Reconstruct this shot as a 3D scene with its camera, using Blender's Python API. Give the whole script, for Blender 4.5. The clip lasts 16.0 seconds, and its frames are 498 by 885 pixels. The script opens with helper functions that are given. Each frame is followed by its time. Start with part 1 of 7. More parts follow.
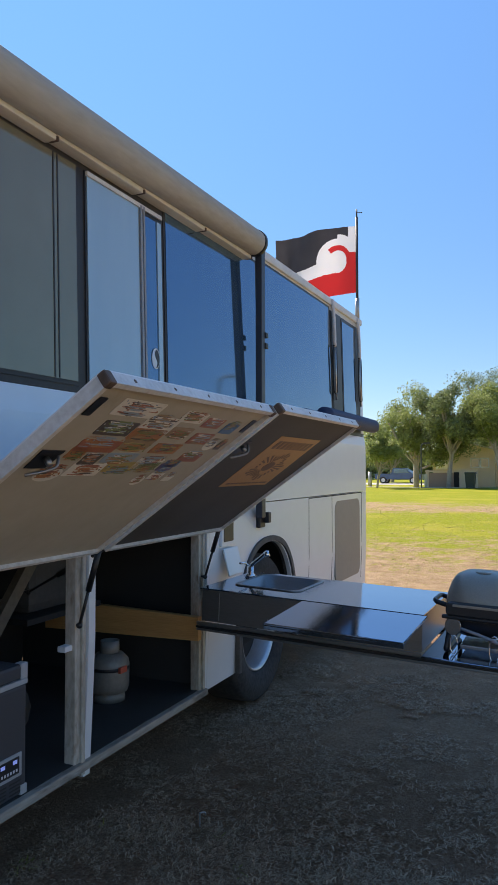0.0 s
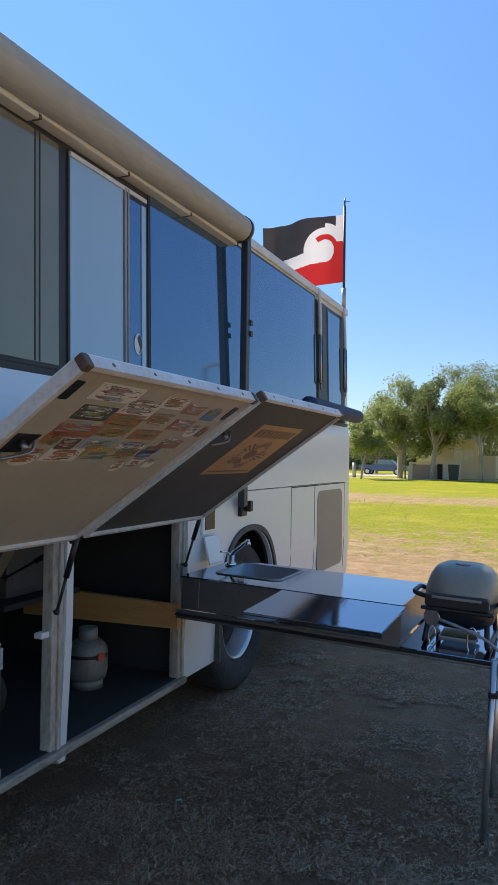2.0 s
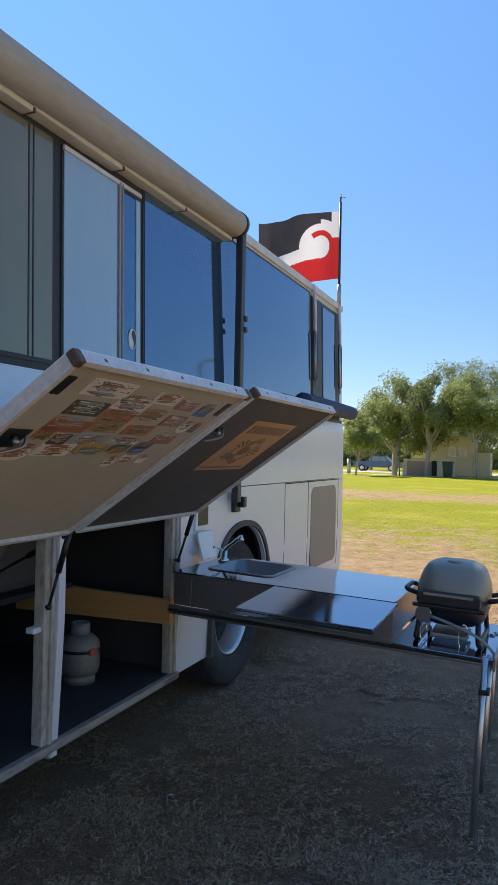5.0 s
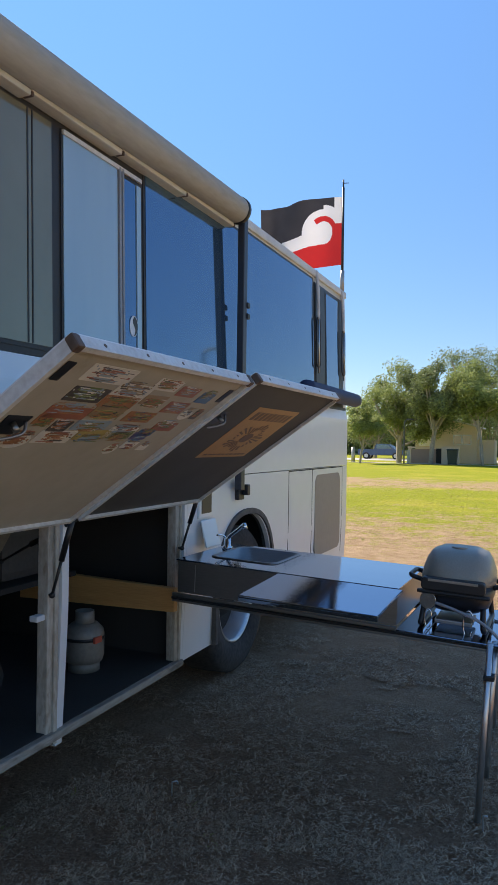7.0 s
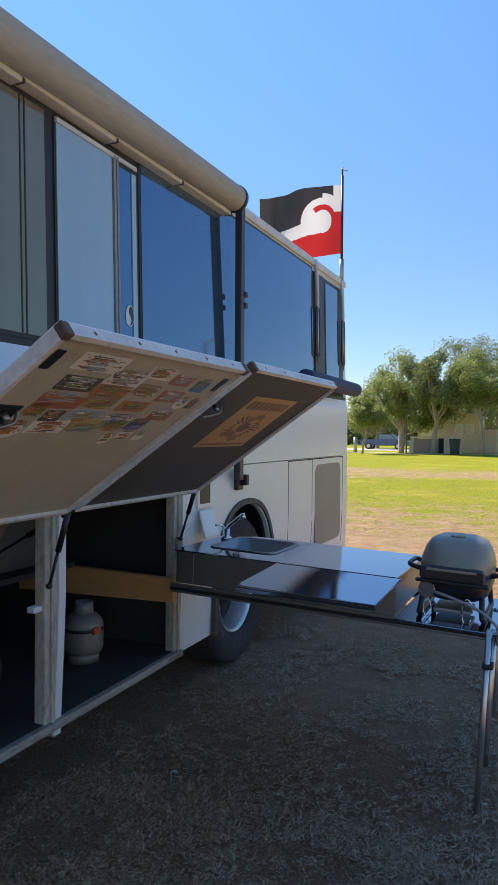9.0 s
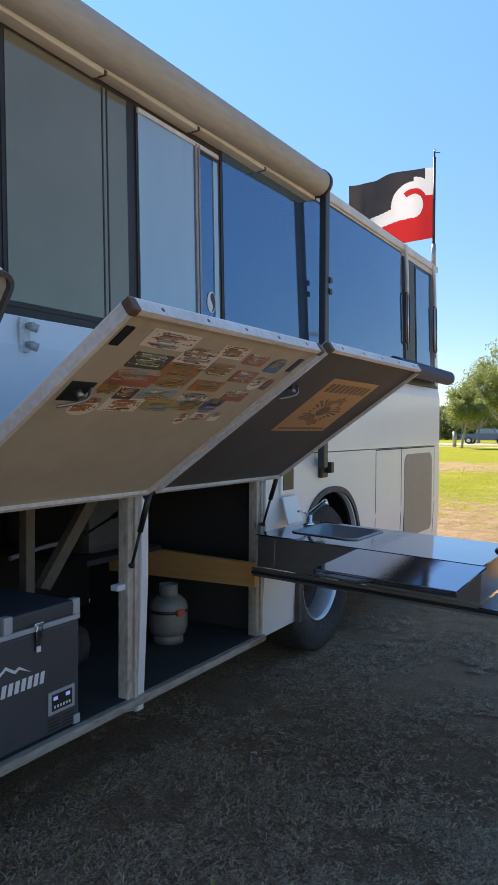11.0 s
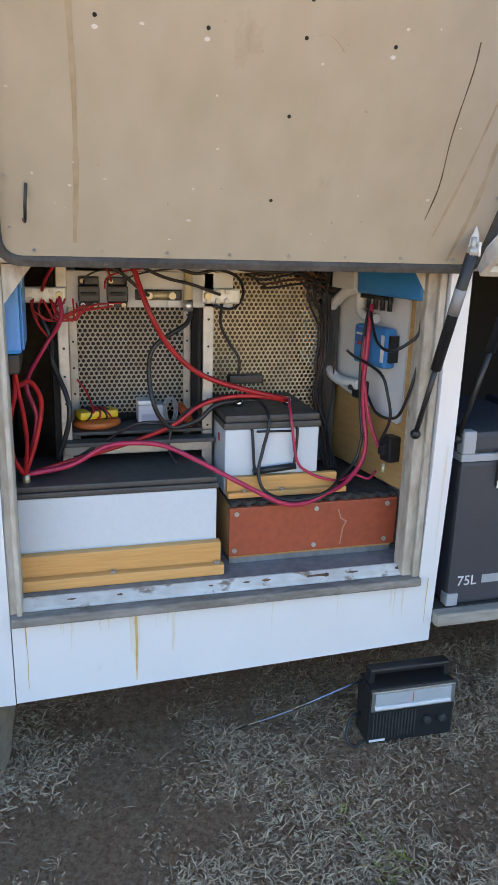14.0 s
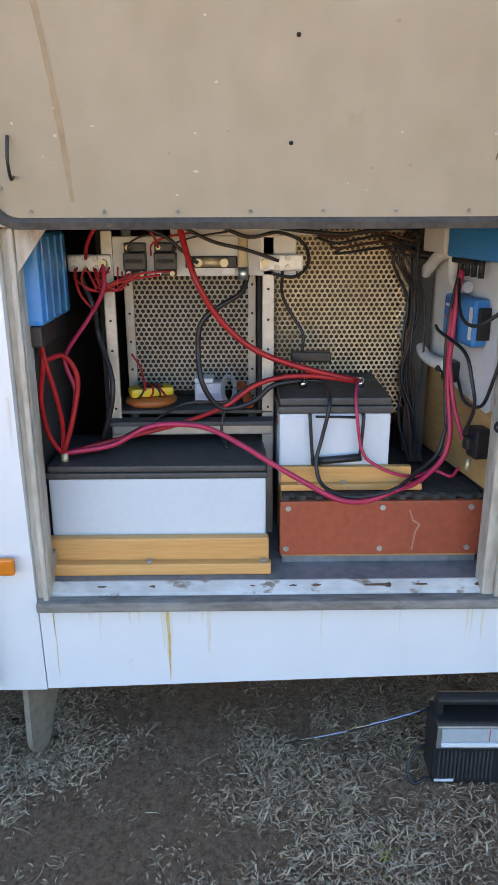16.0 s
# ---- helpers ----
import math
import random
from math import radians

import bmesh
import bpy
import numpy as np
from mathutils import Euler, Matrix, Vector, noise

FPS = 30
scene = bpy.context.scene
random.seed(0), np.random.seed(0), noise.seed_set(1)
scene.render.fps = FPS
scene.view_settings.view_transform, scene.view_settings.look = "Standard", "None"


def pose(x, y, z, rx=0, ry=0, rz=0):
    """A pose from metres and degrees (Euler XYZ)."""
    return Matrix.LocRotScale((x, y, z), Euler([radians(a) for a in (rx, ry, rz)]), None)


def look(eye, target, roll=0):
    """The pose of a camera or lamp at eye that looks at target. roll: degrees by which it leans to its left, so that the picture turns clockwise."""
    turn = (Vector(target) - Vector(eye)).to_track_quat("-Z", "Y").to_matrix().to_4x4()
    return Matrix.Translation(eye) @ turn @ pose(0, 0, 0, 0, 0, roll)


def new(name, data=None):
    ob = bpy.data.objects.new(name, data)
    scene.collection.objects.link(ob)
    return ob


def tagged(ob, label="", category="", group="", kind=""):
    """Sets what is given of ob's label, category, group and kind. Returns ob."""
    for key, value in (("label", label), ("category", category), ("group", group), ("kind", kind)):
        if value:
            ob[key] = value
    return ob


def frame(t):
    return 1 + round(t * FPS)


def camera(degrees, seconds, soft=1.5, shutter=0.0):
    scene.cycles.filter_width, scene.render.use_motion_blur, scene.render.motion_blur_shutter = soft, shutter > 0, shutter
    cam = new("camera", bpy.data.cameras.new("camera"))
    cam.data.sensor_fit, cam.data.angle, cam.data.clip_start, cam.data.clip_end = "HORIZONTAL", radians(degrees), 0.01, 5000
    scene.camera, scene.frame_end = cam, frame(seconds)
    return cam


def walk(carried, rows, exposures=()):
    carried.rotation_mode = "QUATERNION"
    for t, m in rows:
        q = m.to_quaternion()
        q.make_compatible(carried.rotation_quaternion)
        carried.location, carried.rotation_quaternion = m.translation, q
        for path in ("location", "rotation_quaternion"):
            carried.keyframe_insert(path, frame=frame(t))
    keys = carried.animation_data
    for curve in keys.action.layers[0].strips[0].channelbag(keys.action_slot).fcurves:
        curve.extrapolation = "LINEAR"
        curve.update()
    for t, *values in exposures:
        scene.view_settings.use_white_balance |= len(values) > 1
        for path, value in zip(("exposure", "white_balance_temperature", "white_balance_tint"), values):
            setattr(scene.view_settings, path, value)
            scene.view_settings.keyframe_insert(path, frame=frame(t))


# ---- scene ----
cam = camera(38.1, 16.0)
PATH = [
    (0, (1.856, 0.078, 1.55), (1.047, 1.905, 1.624), -0.1),
    (0.5, (1.826, 0.082, 1.542), (1.072, 1.933, 1.599), -0.1),
    (1, (1.836, 0.093, 1.542), (1.036, 1.925, 1.593), 0.4),
    (1.5, (1.847, 0.104, 1.547), (1.07, 1.946, 1.593), 1.0),
    (2, (1.86, 0.105, 1.546), (1.088, 1.95, 1.59), 0.8),
    (2.5, (1.867, 0.109, 1.544), (1.108, 1.959, 1.593), 0.5),
    (3, (1.87, 0.115, 1.544), (1.113, 1.965, 1.589), 0.7),
    (3.5, (1.866, 0.116, 1.541), (1.088, 1.958, 1.574), 0.4),
    (4, (1.866, 0.108, 1.543), (1.098, 1.955, 1.574), 0.7),
    (4.2, (1.868, 0.1, 1.544), (1.104, 1.948, 1.583), 0.9),
    (6.3, (1.863, 0.13, 1.553), (1.106, 1.981, 1.574), 1.2),
    (6.5, (1.867, 0.131, 1.546), (1.104, 1.98, 1.572), 1.0),
    (7, (1.865, 0.128, 1.54), (1.096, 1.974, 1.541), 0.8),
    (7.5, (1.862, 0.141, 1.541), (1.09, 1.986, 1.536), 0.5),
    (8, (1.861, 0.144, 1.538), (1.092, 1.99, 1.516), 0.4),
    (10.5, (1.935, 0.178, 1.513), (1.091, 1.991, 1.486), 1.0),
    (11, (1.943, 0.189, 1.483), (0.932, 1.914, 1.444), 0.3),
    (11.5, (1.855, 0.203, 1.408), (0.519, 1.691, 1.348), 1.0),
    (11.9, (1.703, 0.16, 1.371), (0.377, 1.633, 1.099), 4.0),
    (12, (1.686, 0.144, 1.361), (0.275, 1.541, 1.121), 3.5),
    (12.1, (1.676, 0.134, 1.346), (0.177, 1.441, 1.135), 2.0),
    (12.5, (1.618, 0.189, 1.294), (-0.052, 1.201, 0.861), 2.4),
    (13, (1.597, 0.346, 1.297), (-0.25, 0.952, 0.826), 0.4),
    (13.5, (1.611, 0.455, 1.28), (-0.231, 1.016, 0.739), 1.7),
    (14, (1.515, 0.588, 1.272), (-0.342, 1.097, 0.731), 1.6),
    (14.5, (1.413, 0.707, 1.255), (-0.47, 1.135, 0.737), 1.5),
    (15, (1.403, 0.811, 1.245), (-0.508, 1.042, 0.701), 2.3),
    (15.5, (1.432, 0.893, 1.243), (-0.47, 0.94, 0.625), 2.5),
    (16, (1.367, 0.907, 1.243), (-0.537, 0.929, 0.632), -0.2),
]
walk(cam, [(t, look(eye, target, roll)) for t, eye, target, roll in PATH], [(0, 0.76, 7200, 17), (8.2, 0.76, 7200, 17), (10.5, 0.84, 7300, 17), (11, 1.0, 7500, 17), (11.5, 1.9, 7900, 17), (12, 2.95, 8200, 16), (12.5, 2.55, 9000, 18), (13, 2.40, 9100, 19), (13.5, 2.52, 9000, 19), (14.5, 2.60, 8800, 19), (16, 2.68, 8550, 20)])
# ---------------------------------------------------------------- light
SUN_EL, SUN_AZ = 46.0, 58.0          # height, and degrees from +y towards -x
world = bpy.data.worlds.new("sky")
scene.world = world
world.use_nodes = True
wn = world.node_tree
sky = wn.nodes.new("ShaderNodeTexSky")
sky.sky_type, sky.sun_disc = "NISHITA", False
sky.sun_elevation, sky.sun_rotation = radians(SUN_EL), radians(-SUN_AZ)
sky.air_density, sky.dust_density, sky.ozone_density = 1.0, 0.0, 1.6
sky.altitude = 2500
wn.nodes["Background"].inputs["Strength"].default_value = 0.185
clear = wn.nodes.new("ShaderNodeHueSaturation")          # very clear, deep blue air
clear.inputs["Saturation"].default_value = 1.2
clear.inputs["Hue"].default_value = 0.497
tone = wn.nodes.new("ShaderNodeMix")
tone.data_type, tone.blend_type = "RGBA", "MULTIPLY"
tone.inputs[0].default_value = 1.0
way = wn.nodes.new("ShaderNodeTexCoord")                # thin dry air: little brightening towards the horizon
rise = wn.nodes.new("ShaderNodeSeparateXYZ")
thin = wn.nodes.new("ShaderNodeMapRange")
thin.inputs["From Min"].default_value, thin.inputs["From Max"].default_value = 0.0, 0.62
thin.inputs["To Min"].default_value, thin.inputs["To Max"].default_value = 0.36, 1.0
wn.links.new(way.outputs["Generated"], rise.inputs[0])
wn.links.new(rise.outputs["Z"], thin.inputs[0])
wn.links.new(thin.outputs[0], tone.inputs[7])
wn.links.new(sky.outputs[0], clear.inputs["Color"])
wn.links.new(clear.outputs[0], tone.inputs[6])
wn.links.new(tone.outputs[2], wn.nodes["Background"].inputs["Color"])
sun = new("sun", bpy.data.lights.new("sun", "SUN"))
sun.data.energy, sun.data.angle, sun.data.color = 4.7, radians(0.55), (1.0, 0.95, 0.87)
_s = Vector((-math.sin(radians(SUN_AZ)) * math.cos(radians(SUN_EL)), math.cos(radians(SUN_AZ)) * math.cos(radians(SUN_EL)), math.sin(radians(SUN_EL))))
sun.matrix_basis = look(tuple(_s * 60), (0, 0, 0))


# ---------------------------------------------------------------- materials
def material(name, colour, rough=0.5, metal=0.0, second=None, big=2.0, fine=40.0, amount=0.5, bump=0.15, spots=None, spot_scale=9.0,
             spot_cut=0.62, spot_soft=0.08, stretch=(1, 1, 1), coat=0.0, per="", ior=1.5, spec=0.5):
    """Principled surface: two scales of noise between two colours, shaped stains, fine relief."""
    m = bpy.data.materials.new(name)
    m.use_nodes = True
    t = m.node_tree
    b = t.nodes["Principled BSDF"]
    def node(kind, **kw):
        n = t.nodes.new(kind)
        for k, v in kw.items():
            n.inputs[k].default_value = v
        return n
    co = t.nodes.new("ShaderNodeTexCoord")
    mp = node("ShaderNodeMapping", Scale=stretch)
    t.links.new(co.outputs["Object"], mp.inputs["Vector"])
    n1, n2 = node("ShaderNodeTexNoise", Scale=big, Detail=4.0), node("ShaderNodeTexNoise", Scale=fine, Detail=5.0)
    for n in (n1, n2):
        t.links.new(mp.outputs[0], n.inputs["Vector"])
    mix = t.nodes.new("ShaderNodeMath")
    mix.operation = "ADD"
    half = node("ShaderNodeMath")
    half.operation = "MULTIPLY"
    half.inputs[1].default_value = 0.5
    t.links.new(n1.outputs["Fac"], mix.inputs[0])
    t.links.new(n2.outputs["Fac"], mix.inputs[1])
    t.links.new(mix.outputs[0], half.inputs[0])
    ramp = t.nodes.new("ShaderNodeMapRange")
    ramp.inputs["From Min"].default_value, ramp.inputs["From Max"].default_value = 0.36, 0.64
    src = half.outputs[0]
    if per:
        if per == "object":
            r = t.nodes.new("ShaderNodeObjectInfo").outputs["Random"]
        else:
            r = t.nodes.new("ShaderNodeNewGeometry").outputs["Random Per Island"]
        av = node("ShaderNodeMix")
        av.inputs[0].default_value = 0.7
        t.links.new(src, av.inputs[2])
        t.links.new(r, av.inputs[3])
        src = av.outputs[0]
        ramp.inputs["From Min"].default_value, ramp.inputs["From Max"].default_value = 0.1, 0.9
    t.links.new(src, ramp.inputs[0])
    second = second or tuple(c * (1 - amount * 0.5) for c in colour)
    cm = t.nodes.new("ShaderNodeMix")
    cm.data_type = "RGBA"
    cm.inputs[6].default_value, cm.inputs[7].default_value = (*second, 1), (*colour, 1)
    t.links.new(ramp.outputs[0], cm.inputs[0])
    out = cm.outputs[2]
    if spots:
        n3 = node("ShaderNodeTexNoise", Scale=spot_scale, Detail=6.0, Roughness=0.65)
        t.links.new(mp.outputs[0], n3.inputs["Vector"])
        mr = t.nodes.new("ShaderNodeMapRange")
        mr.inputs["From Min"].default_value, mr.inputs["From Max"].default_value = spot_cut, spot_cut + spot_soft
        t.links.new(n3.outputs["Fac"], mr.inputs[0])
        sm = t.nodes.new("ShaderNodeMix")
        sm.data_type = "RGBA"
        sm.inputs[7].default_value = (*spots, 1)
        t.links.new(mr.outputs[0], sm.inputs[0])
        t.links.new(out, sm.inputs[6])
        out = sm.outputs[2]
    t.links.new(out, b.inputs["Base Color"])
    rr = t.nodes.new("ShaderNodeMapRange")
    rr.inputs["To Min"].default_value, rr.inputs["To Max"].default_value = max(0.02, rough * 0.85), min(1, rough * 1.15)
    t.links.new(n2.outputs["Fac"], rr.inputs[0])
    t.links.new(rr.outputs[0], b.inputs["Roughness"])
    b.inputs["Metallic"].default_value, b.inputs["IOR"].default_value = metal, ior
    b.inputs["Specular IOR Level"].default_value = spec
    b.inputs["Coat Weight"].default_value = coat
    b.inputs["Coat Roughness"].default_value = 0.08
    if bump:
        bp = node("ShaderNodeBump", Strength=bump, Distance=0.01)
        t.links.new(n2.outputs["Fac"], bp.inputs["Height"])
        t.links.new(bp.outputs[0], b.inputs["Normal"])
    return m


WHITE = material("white_paint", (0.76, 0.765, 0.76), 0.32, second=(0.725, 0.73, 0.725), big=1.2, fine=8, bump=0.01, spots=(0.50, 0.44, 0.36), spot_scale=5, spot_cut=0.70, spot_soft=0.2, coat=0.3)
CREAM = material("cream_paint", (0.70, 0.65, 0.52), 0.45, second=(0.58, 0.52, 0.40), big=2.5, fine=50, bump=0.03, spots=(0.33, 0.26, 0.17), spot_scale=6, spot_cut=0.68, spot_soft=0.15, stretch=(1, 0.25, 1))
EDGE = material("white_edge", (0.72, 0.71, 0.68), 0.45, second=(0.54, 0.51, 0.47), big=6, fine=60, bump=0.06, spots=(0.30, 0.21, 0.13), spot_scale=14, spot_cut=0.67, spot_soft=0.08)
WEATHERED = material("weathered_channel", (0.55, 0.50, 0.42), 0.6, second=(0.30, 0.25, 0.19), big=7, fine=60, bump=0.2, spots=(0.22, 0.135, 0.075), spot_scale=11, spot_cut=0.60, spot_soft=0.10, stretch=(1, 1, 0.35))
FRAME = material("dark_window_band", (0.040, 0.036, 0.034), 0.42, bump=0.02, spec=0.3)
# blue of the mirrored sky is put into the glass colour
GLASS = material("sky_blue_reflective_glass", (0.125, 0.235, 0.355), 0.05, 0.75, second=(0.11, 0.215, 0.335), big=0.7, fine=4, bump=0)
# tinted glass, its tan tone raised to hold the veil of lens flare
GLASS_TAN = material("flare_warmed_tinted_glass", (0.27, 0.245, 0.175), 0.08, 0.4, second=(0.23, 0.21, 0.15), big=0.7, fine=4, bump=0.003)
GLASS_PALE = material("glass_over_blind", (0.37, 0.49, 0.54), 0.12, 0.2, second=(0.32, 0.44, 0.50), big=1.0, fine=3, bump=0.002, stretch=(1, 2, 0.3), coat=0.6)
ALUMINIUM = material("aluminium", (0.62, 0.63, 0.64), 0.35, 0.9, big=6, fine=120, bump=0.03, stretch=(1, 1, 0.2))
CHROME = material("chrome", (0.78, 0.79, 0.80), 0.1, 1.0, bump=0.0, amount=0.1)
STEEL = material("polished_stainless", (0.25, 0.30, 0.38), 0.05, 1.0, big=3, fine=220, bump=0.012, stretch=(0.12, 1, 1), amount=0.2)
STEEL_DULL = material("dull_stainless", (0.30, 0.29, 0.28), 0.35, 0.85, big=5, fine=150, bump=0.02, stretch=(0.2, 1, 1), amount=0.3)
GALV = material("galvanised_steel", (0.50, 0.49, 0.46), 0.5, 0.7, second=(0.38, 0.37, 0.34), big=12, fine=60, bump=0.05)
BLACK = material("black_plastic", (0.018, 0.018, 0.020), 0.42, bump=0.05, amount=0.5)
RUBBER = material("black_rubber", (0.020, 0.020, 0.021), 0.75, second=(0.045, 0.042, 0.038), big=6, fine=50, bump=0.15)
TYRE = material("tyre_rubber", (0.022, 0.021, 0.021), 0.85, second=(0.05, 0.045, 0.04), big=4, fine=40, bump=0.2)
TRIM = material("rubber_trim", (0.11, 0.10, 0.092), 0.7, second=(0.05, 0.047, 0.045), big=14, fine=90, bump=0.15, spots=(0.25, 0.22, 0.18), spot_scale=20, spot_cut=0.66, spot_soft=0.08)
BEIGE = material("beige_lining", (0.475, 0.435, 0.355), 0.6, second=(0.405, 0.365, 0.285), big=1.4, fine=14, bump=0.04, spots=(0.34, 0.28, 0.20), spot_scale=6, spot_cut=0.65, spot_soft=0.16, stretch=(1, 1.0, 0.5))
DARK_LINING = material("dark_grey_lining", (0.082, 0.078, 0.072), 0.65, second=(0.052, 0.050, 0.047), big=3, fine=40, bump=0.06)
CARPET = material("dark_grey_carpet", (0.044, 0.041, 0.039), 0.95, second=(0.028, 0.026, 0.025), big=4, fine=220, bump=0.4)
DARK = material("dark_bay_lining", (0.036, 0.033, 0.031), 0.9, big=3, fine=60, bump=0.1)
BAY_TAN = material("tan_bulkhead", (0.20, 0.14, 0.075), 0.6, second=(0.09, 0.064, 0.036), big=3.5, fine=25, bump=0.06)
BAY_FLOOR = material("grey_bay_floor", (0.25, 0.245, 0.25), 0.6, second=(0.15, 0.145, 0.145), big=7, fine=45, bump=0.08, spots=(0.36, 0.31, 0.26), spot_scale=12, spot_cut=0.64)
PINE = material("pine_timber", (0.74, 0.375, 0.13), 0.55, second=(0.60, 0.275, 0.08), big=4, fine=50, bump=0.06, stretch=(3, 0.25, 6))
PINE_X = material("pine_timber_along", (0.60, 0.33, 0.12), 0.55, second=(0.44, 0.22, 0.07), big=3, fine=40, bump=0.06, stretch=(0.25, 3, 6))
PLY = material("plywood", (0.56, 0.33, 0.135), 0.6, second=(0.42, 0.235, 0.09), big=3, fine=45, bump=0.05, stretch=(0.5, 1, 3))
REDBOX = material("red_brown_board", (0.42, 0.085, 0.036), 0.55, second=(0.31, 0.058, 0.026), big=5, fine=60, bump=0.04, spots=(0.33, 0.14, 0.09), spot_scale=14, spot_cut=0.7)
BATTERY = material("pale_grey_battery_case", (0.60, 0.65, 0.68), 0.5, amount=0.12, big=3, fine=80, bump=0.02)
BATTERY_LID = material("black_battery_lid", (0.050, 0.046, 0.043), 0.55, second=(0.075, 0.068, 0.06), big=8, fine=60, bump=0.05)
BOARD = material("white_plastic_board", (0.66, 0.66, 0.65), 0.5, amount=0.15, big=5, fine=50, bump=0.02)
BLUE = material("blue_enamel", (0.016, 0.24, 0.58), 0.35, amount=0.2, big=6, fine=80, bump=0.02)
RED = material("red_cable", (0.50, 0.018, 0.022), 0.42, second=(0.34, 0.012, 0.016), big=12, fine=60, bump=0.02)
PINK = material("crimson_cable", (0.56, 0.030, 0.085), 0.42, second=(0.42, 0.02, 0.06), big=12, fine=60, bump=0.02)
BLACKCABLE = material("black_cable", (0.020, 0.019, 0.021), 0.42, bump=0.03)
GREYCABLE = material("grey_cable", (0.30, 0.31, 0.33), 0.5, bump=0.02)
CONDUIT = material("grey_conduit", (0.80, 0.80, 0.78), 0.5, bump=0.03)
FRIDGE = material("charcoal_fridge_body", (0.050, 0.055, 0.065), 0.55, second=(0.042, 0.046, 0.055), big=4, fine=300, bump=0.15)
FRIDGE_TRIM = material("grey_fridge_trim", (0.36, 0.38, 0.40), 0.5, amount=0.1, fine=90, bump=0.02)
PRINT = material("pale_print", (0.70, 0.71, 0.72), 0.5, amount=0.1, bump=0.0)
GASBOTTLE = material("grey_gas_bottle", (0.25, 0.24, 0.215), 0.5, 0.2, second=(0.19, 0.18, 0.16), big=7, fine=50, bump=0.05, spots=(0.2, 0.13, 0.08), spot_scale=15, spot_cut=0.7)
BBQ_LID = material("grey_cast_lid", (0.33, 0.285, 0.225), 0.38, 0.2, second=(0.27, 0.235, 0.185), big=6, fine=150, bump=0.04)
ORANGE = material("orange_lens", (0.85, 0.22, 0.02), 0.25, amount=0.3, bump=0.02)
YELLOW = material("yellow_plastic", (0.75, 0.50, 0.03), 0.45, amount=0.2, bump=0.02)
BRASS = material("brass", (0.60, 0.50, 0.32), 0.45, 0.6, big=10, fine=50, bump=0.03)
NAVY = material("navy_canvas", (0.03, 0.05, 0.11), 0.7, big=5, fine=120, bump=0.1)
RUST = material("rust_stain", (0.62, 0.36, 0.08), 0.7, second=(0.66, 0.50, 0.28), big=9, fine=40, bump=0.03)
FAINT_RUST = material("faint_rust_stain", (0.70, 0.64, 0.52), 0.6, second=(0.74, 0.71, 0.66), big=9, fine=40, bump=0.02)
SILVER = material("tinned_copper", (0.62, 0.62, 0.60), 0.4, 0.5, big=10, fine=60, bump=0.03)
MUDFLAP = material("dusty_mud_flap", (0.27, 0.225, 0.17), 0.8, second=(0.15, 0.125, 0.095), big=9, fine=50, bump=0.15)
BROWN_CAP = material("brown_corner_cap", (0.14, 0.085, 0.055), 0.6, second=(0.09, 0.055, 0.035), big=12, fine=60, bump=0.1)
FLAG_BLACK = material("black_cloth", (0.055, 0.052, 0.058), 0.85, big=6, fine=200, bump=0.1)
FLAG_WHITE = material("white_cloth", (0.80, 0.79, 0.80), 0.85, amount=0.1, big=6, fine=200, bump=0.1)
FLAG_RED = material("red_cloth", (0.62, 0.03, 0.03), 0.85, amount=0.2, big=6, fine=200, bump=0.1)
LOCKER = material("grey_brown_panel", (0.33, 0.275, 0.225), 0.5, second=(0.27, 0.225, 0.185), big=1.5, fine=20, bump=0.02)
# tan steel with the shade inside the bay put into its colour
BRACE = material("shaded_tan_steel", (0.17, 0.14, 0.10), 0.7, second=(0.11, 0.09, 0.065), big=6, fine=40, bump=0.1)
LEAF = material("eucalyptus_leaves", (0.40, 0.45, 0.15), 0.55, second=(0.15, 0.20, 0.065), big=0.35, fine=3, bump=0.0, per="island")
LEAF_DARK = material("dark_leaves", (0.32, 0.37, 0.15), 0.55, second=(0.11, 0.145, 0.06), big=0.35, fine=3, bump=0.0, per="island")
BARK = material("pale_bark", (0.50, 0.43, 0.35), 0.85, second=(0.27, 0.22, 0.17), big=3, fine=20, bump=0.3, stretch=(2, 2, 0.4))
WALL_TAN = material("tan_render", (0.74, 0.58, 0.40), 0.8, second=(0.65, 0.51, 0.35), big=0.6, fine=9, bump=0.05)
ROOFING = material("pale_roof_sheet", (0.55, 0.53, 0.50), 0.5, amount=0.2, big=0.5, fine=6, bump=0.05)
BRICK = material("brown_brickwork", (0.46, 0.32, 0.24), 0.85, second=(0.34, 0.23, 0.17), big=2, fine=20, bump=0.2, per="object")
CONCRETE = material("pale_concrete", (0.55, 0.52, 0.46), 0.85, second=(0.46, 0.43, 0.38), big=0.4, fine=8, bump=0.08)
ASPHALT = material("grey_asphalt", (0.20, 0.19, 0.18), 0.9, big=0.3, fine=12, bump=0.1)
POLE = material("galvanised_pole", (0.16, 0.16, 0.155), 0.5, 0.5, bump=0.02)
BIN = material("dark_green_bin", (0.025, 0.040, 0.035), 0.5, bump=0.03)
CARBLUE = material("blue_car_paint", (0.04, 0.10, 0.22), 0.3, coat=0.6, bump=0.0)
DRYBLADE = material("dry_grass", (0.68, 0.475, 0.30), 0.85, second=(0.15, 0.070, 0.039), big=2.5, fine=14, bump=0.0, per="island")
GREENBLADE = material("green_grass", (0.30, 0.34, 0.045), 0.8, second=(0.46, 0.38, 0.15), big=0.25, fine=3, bump=0.0, per="island")


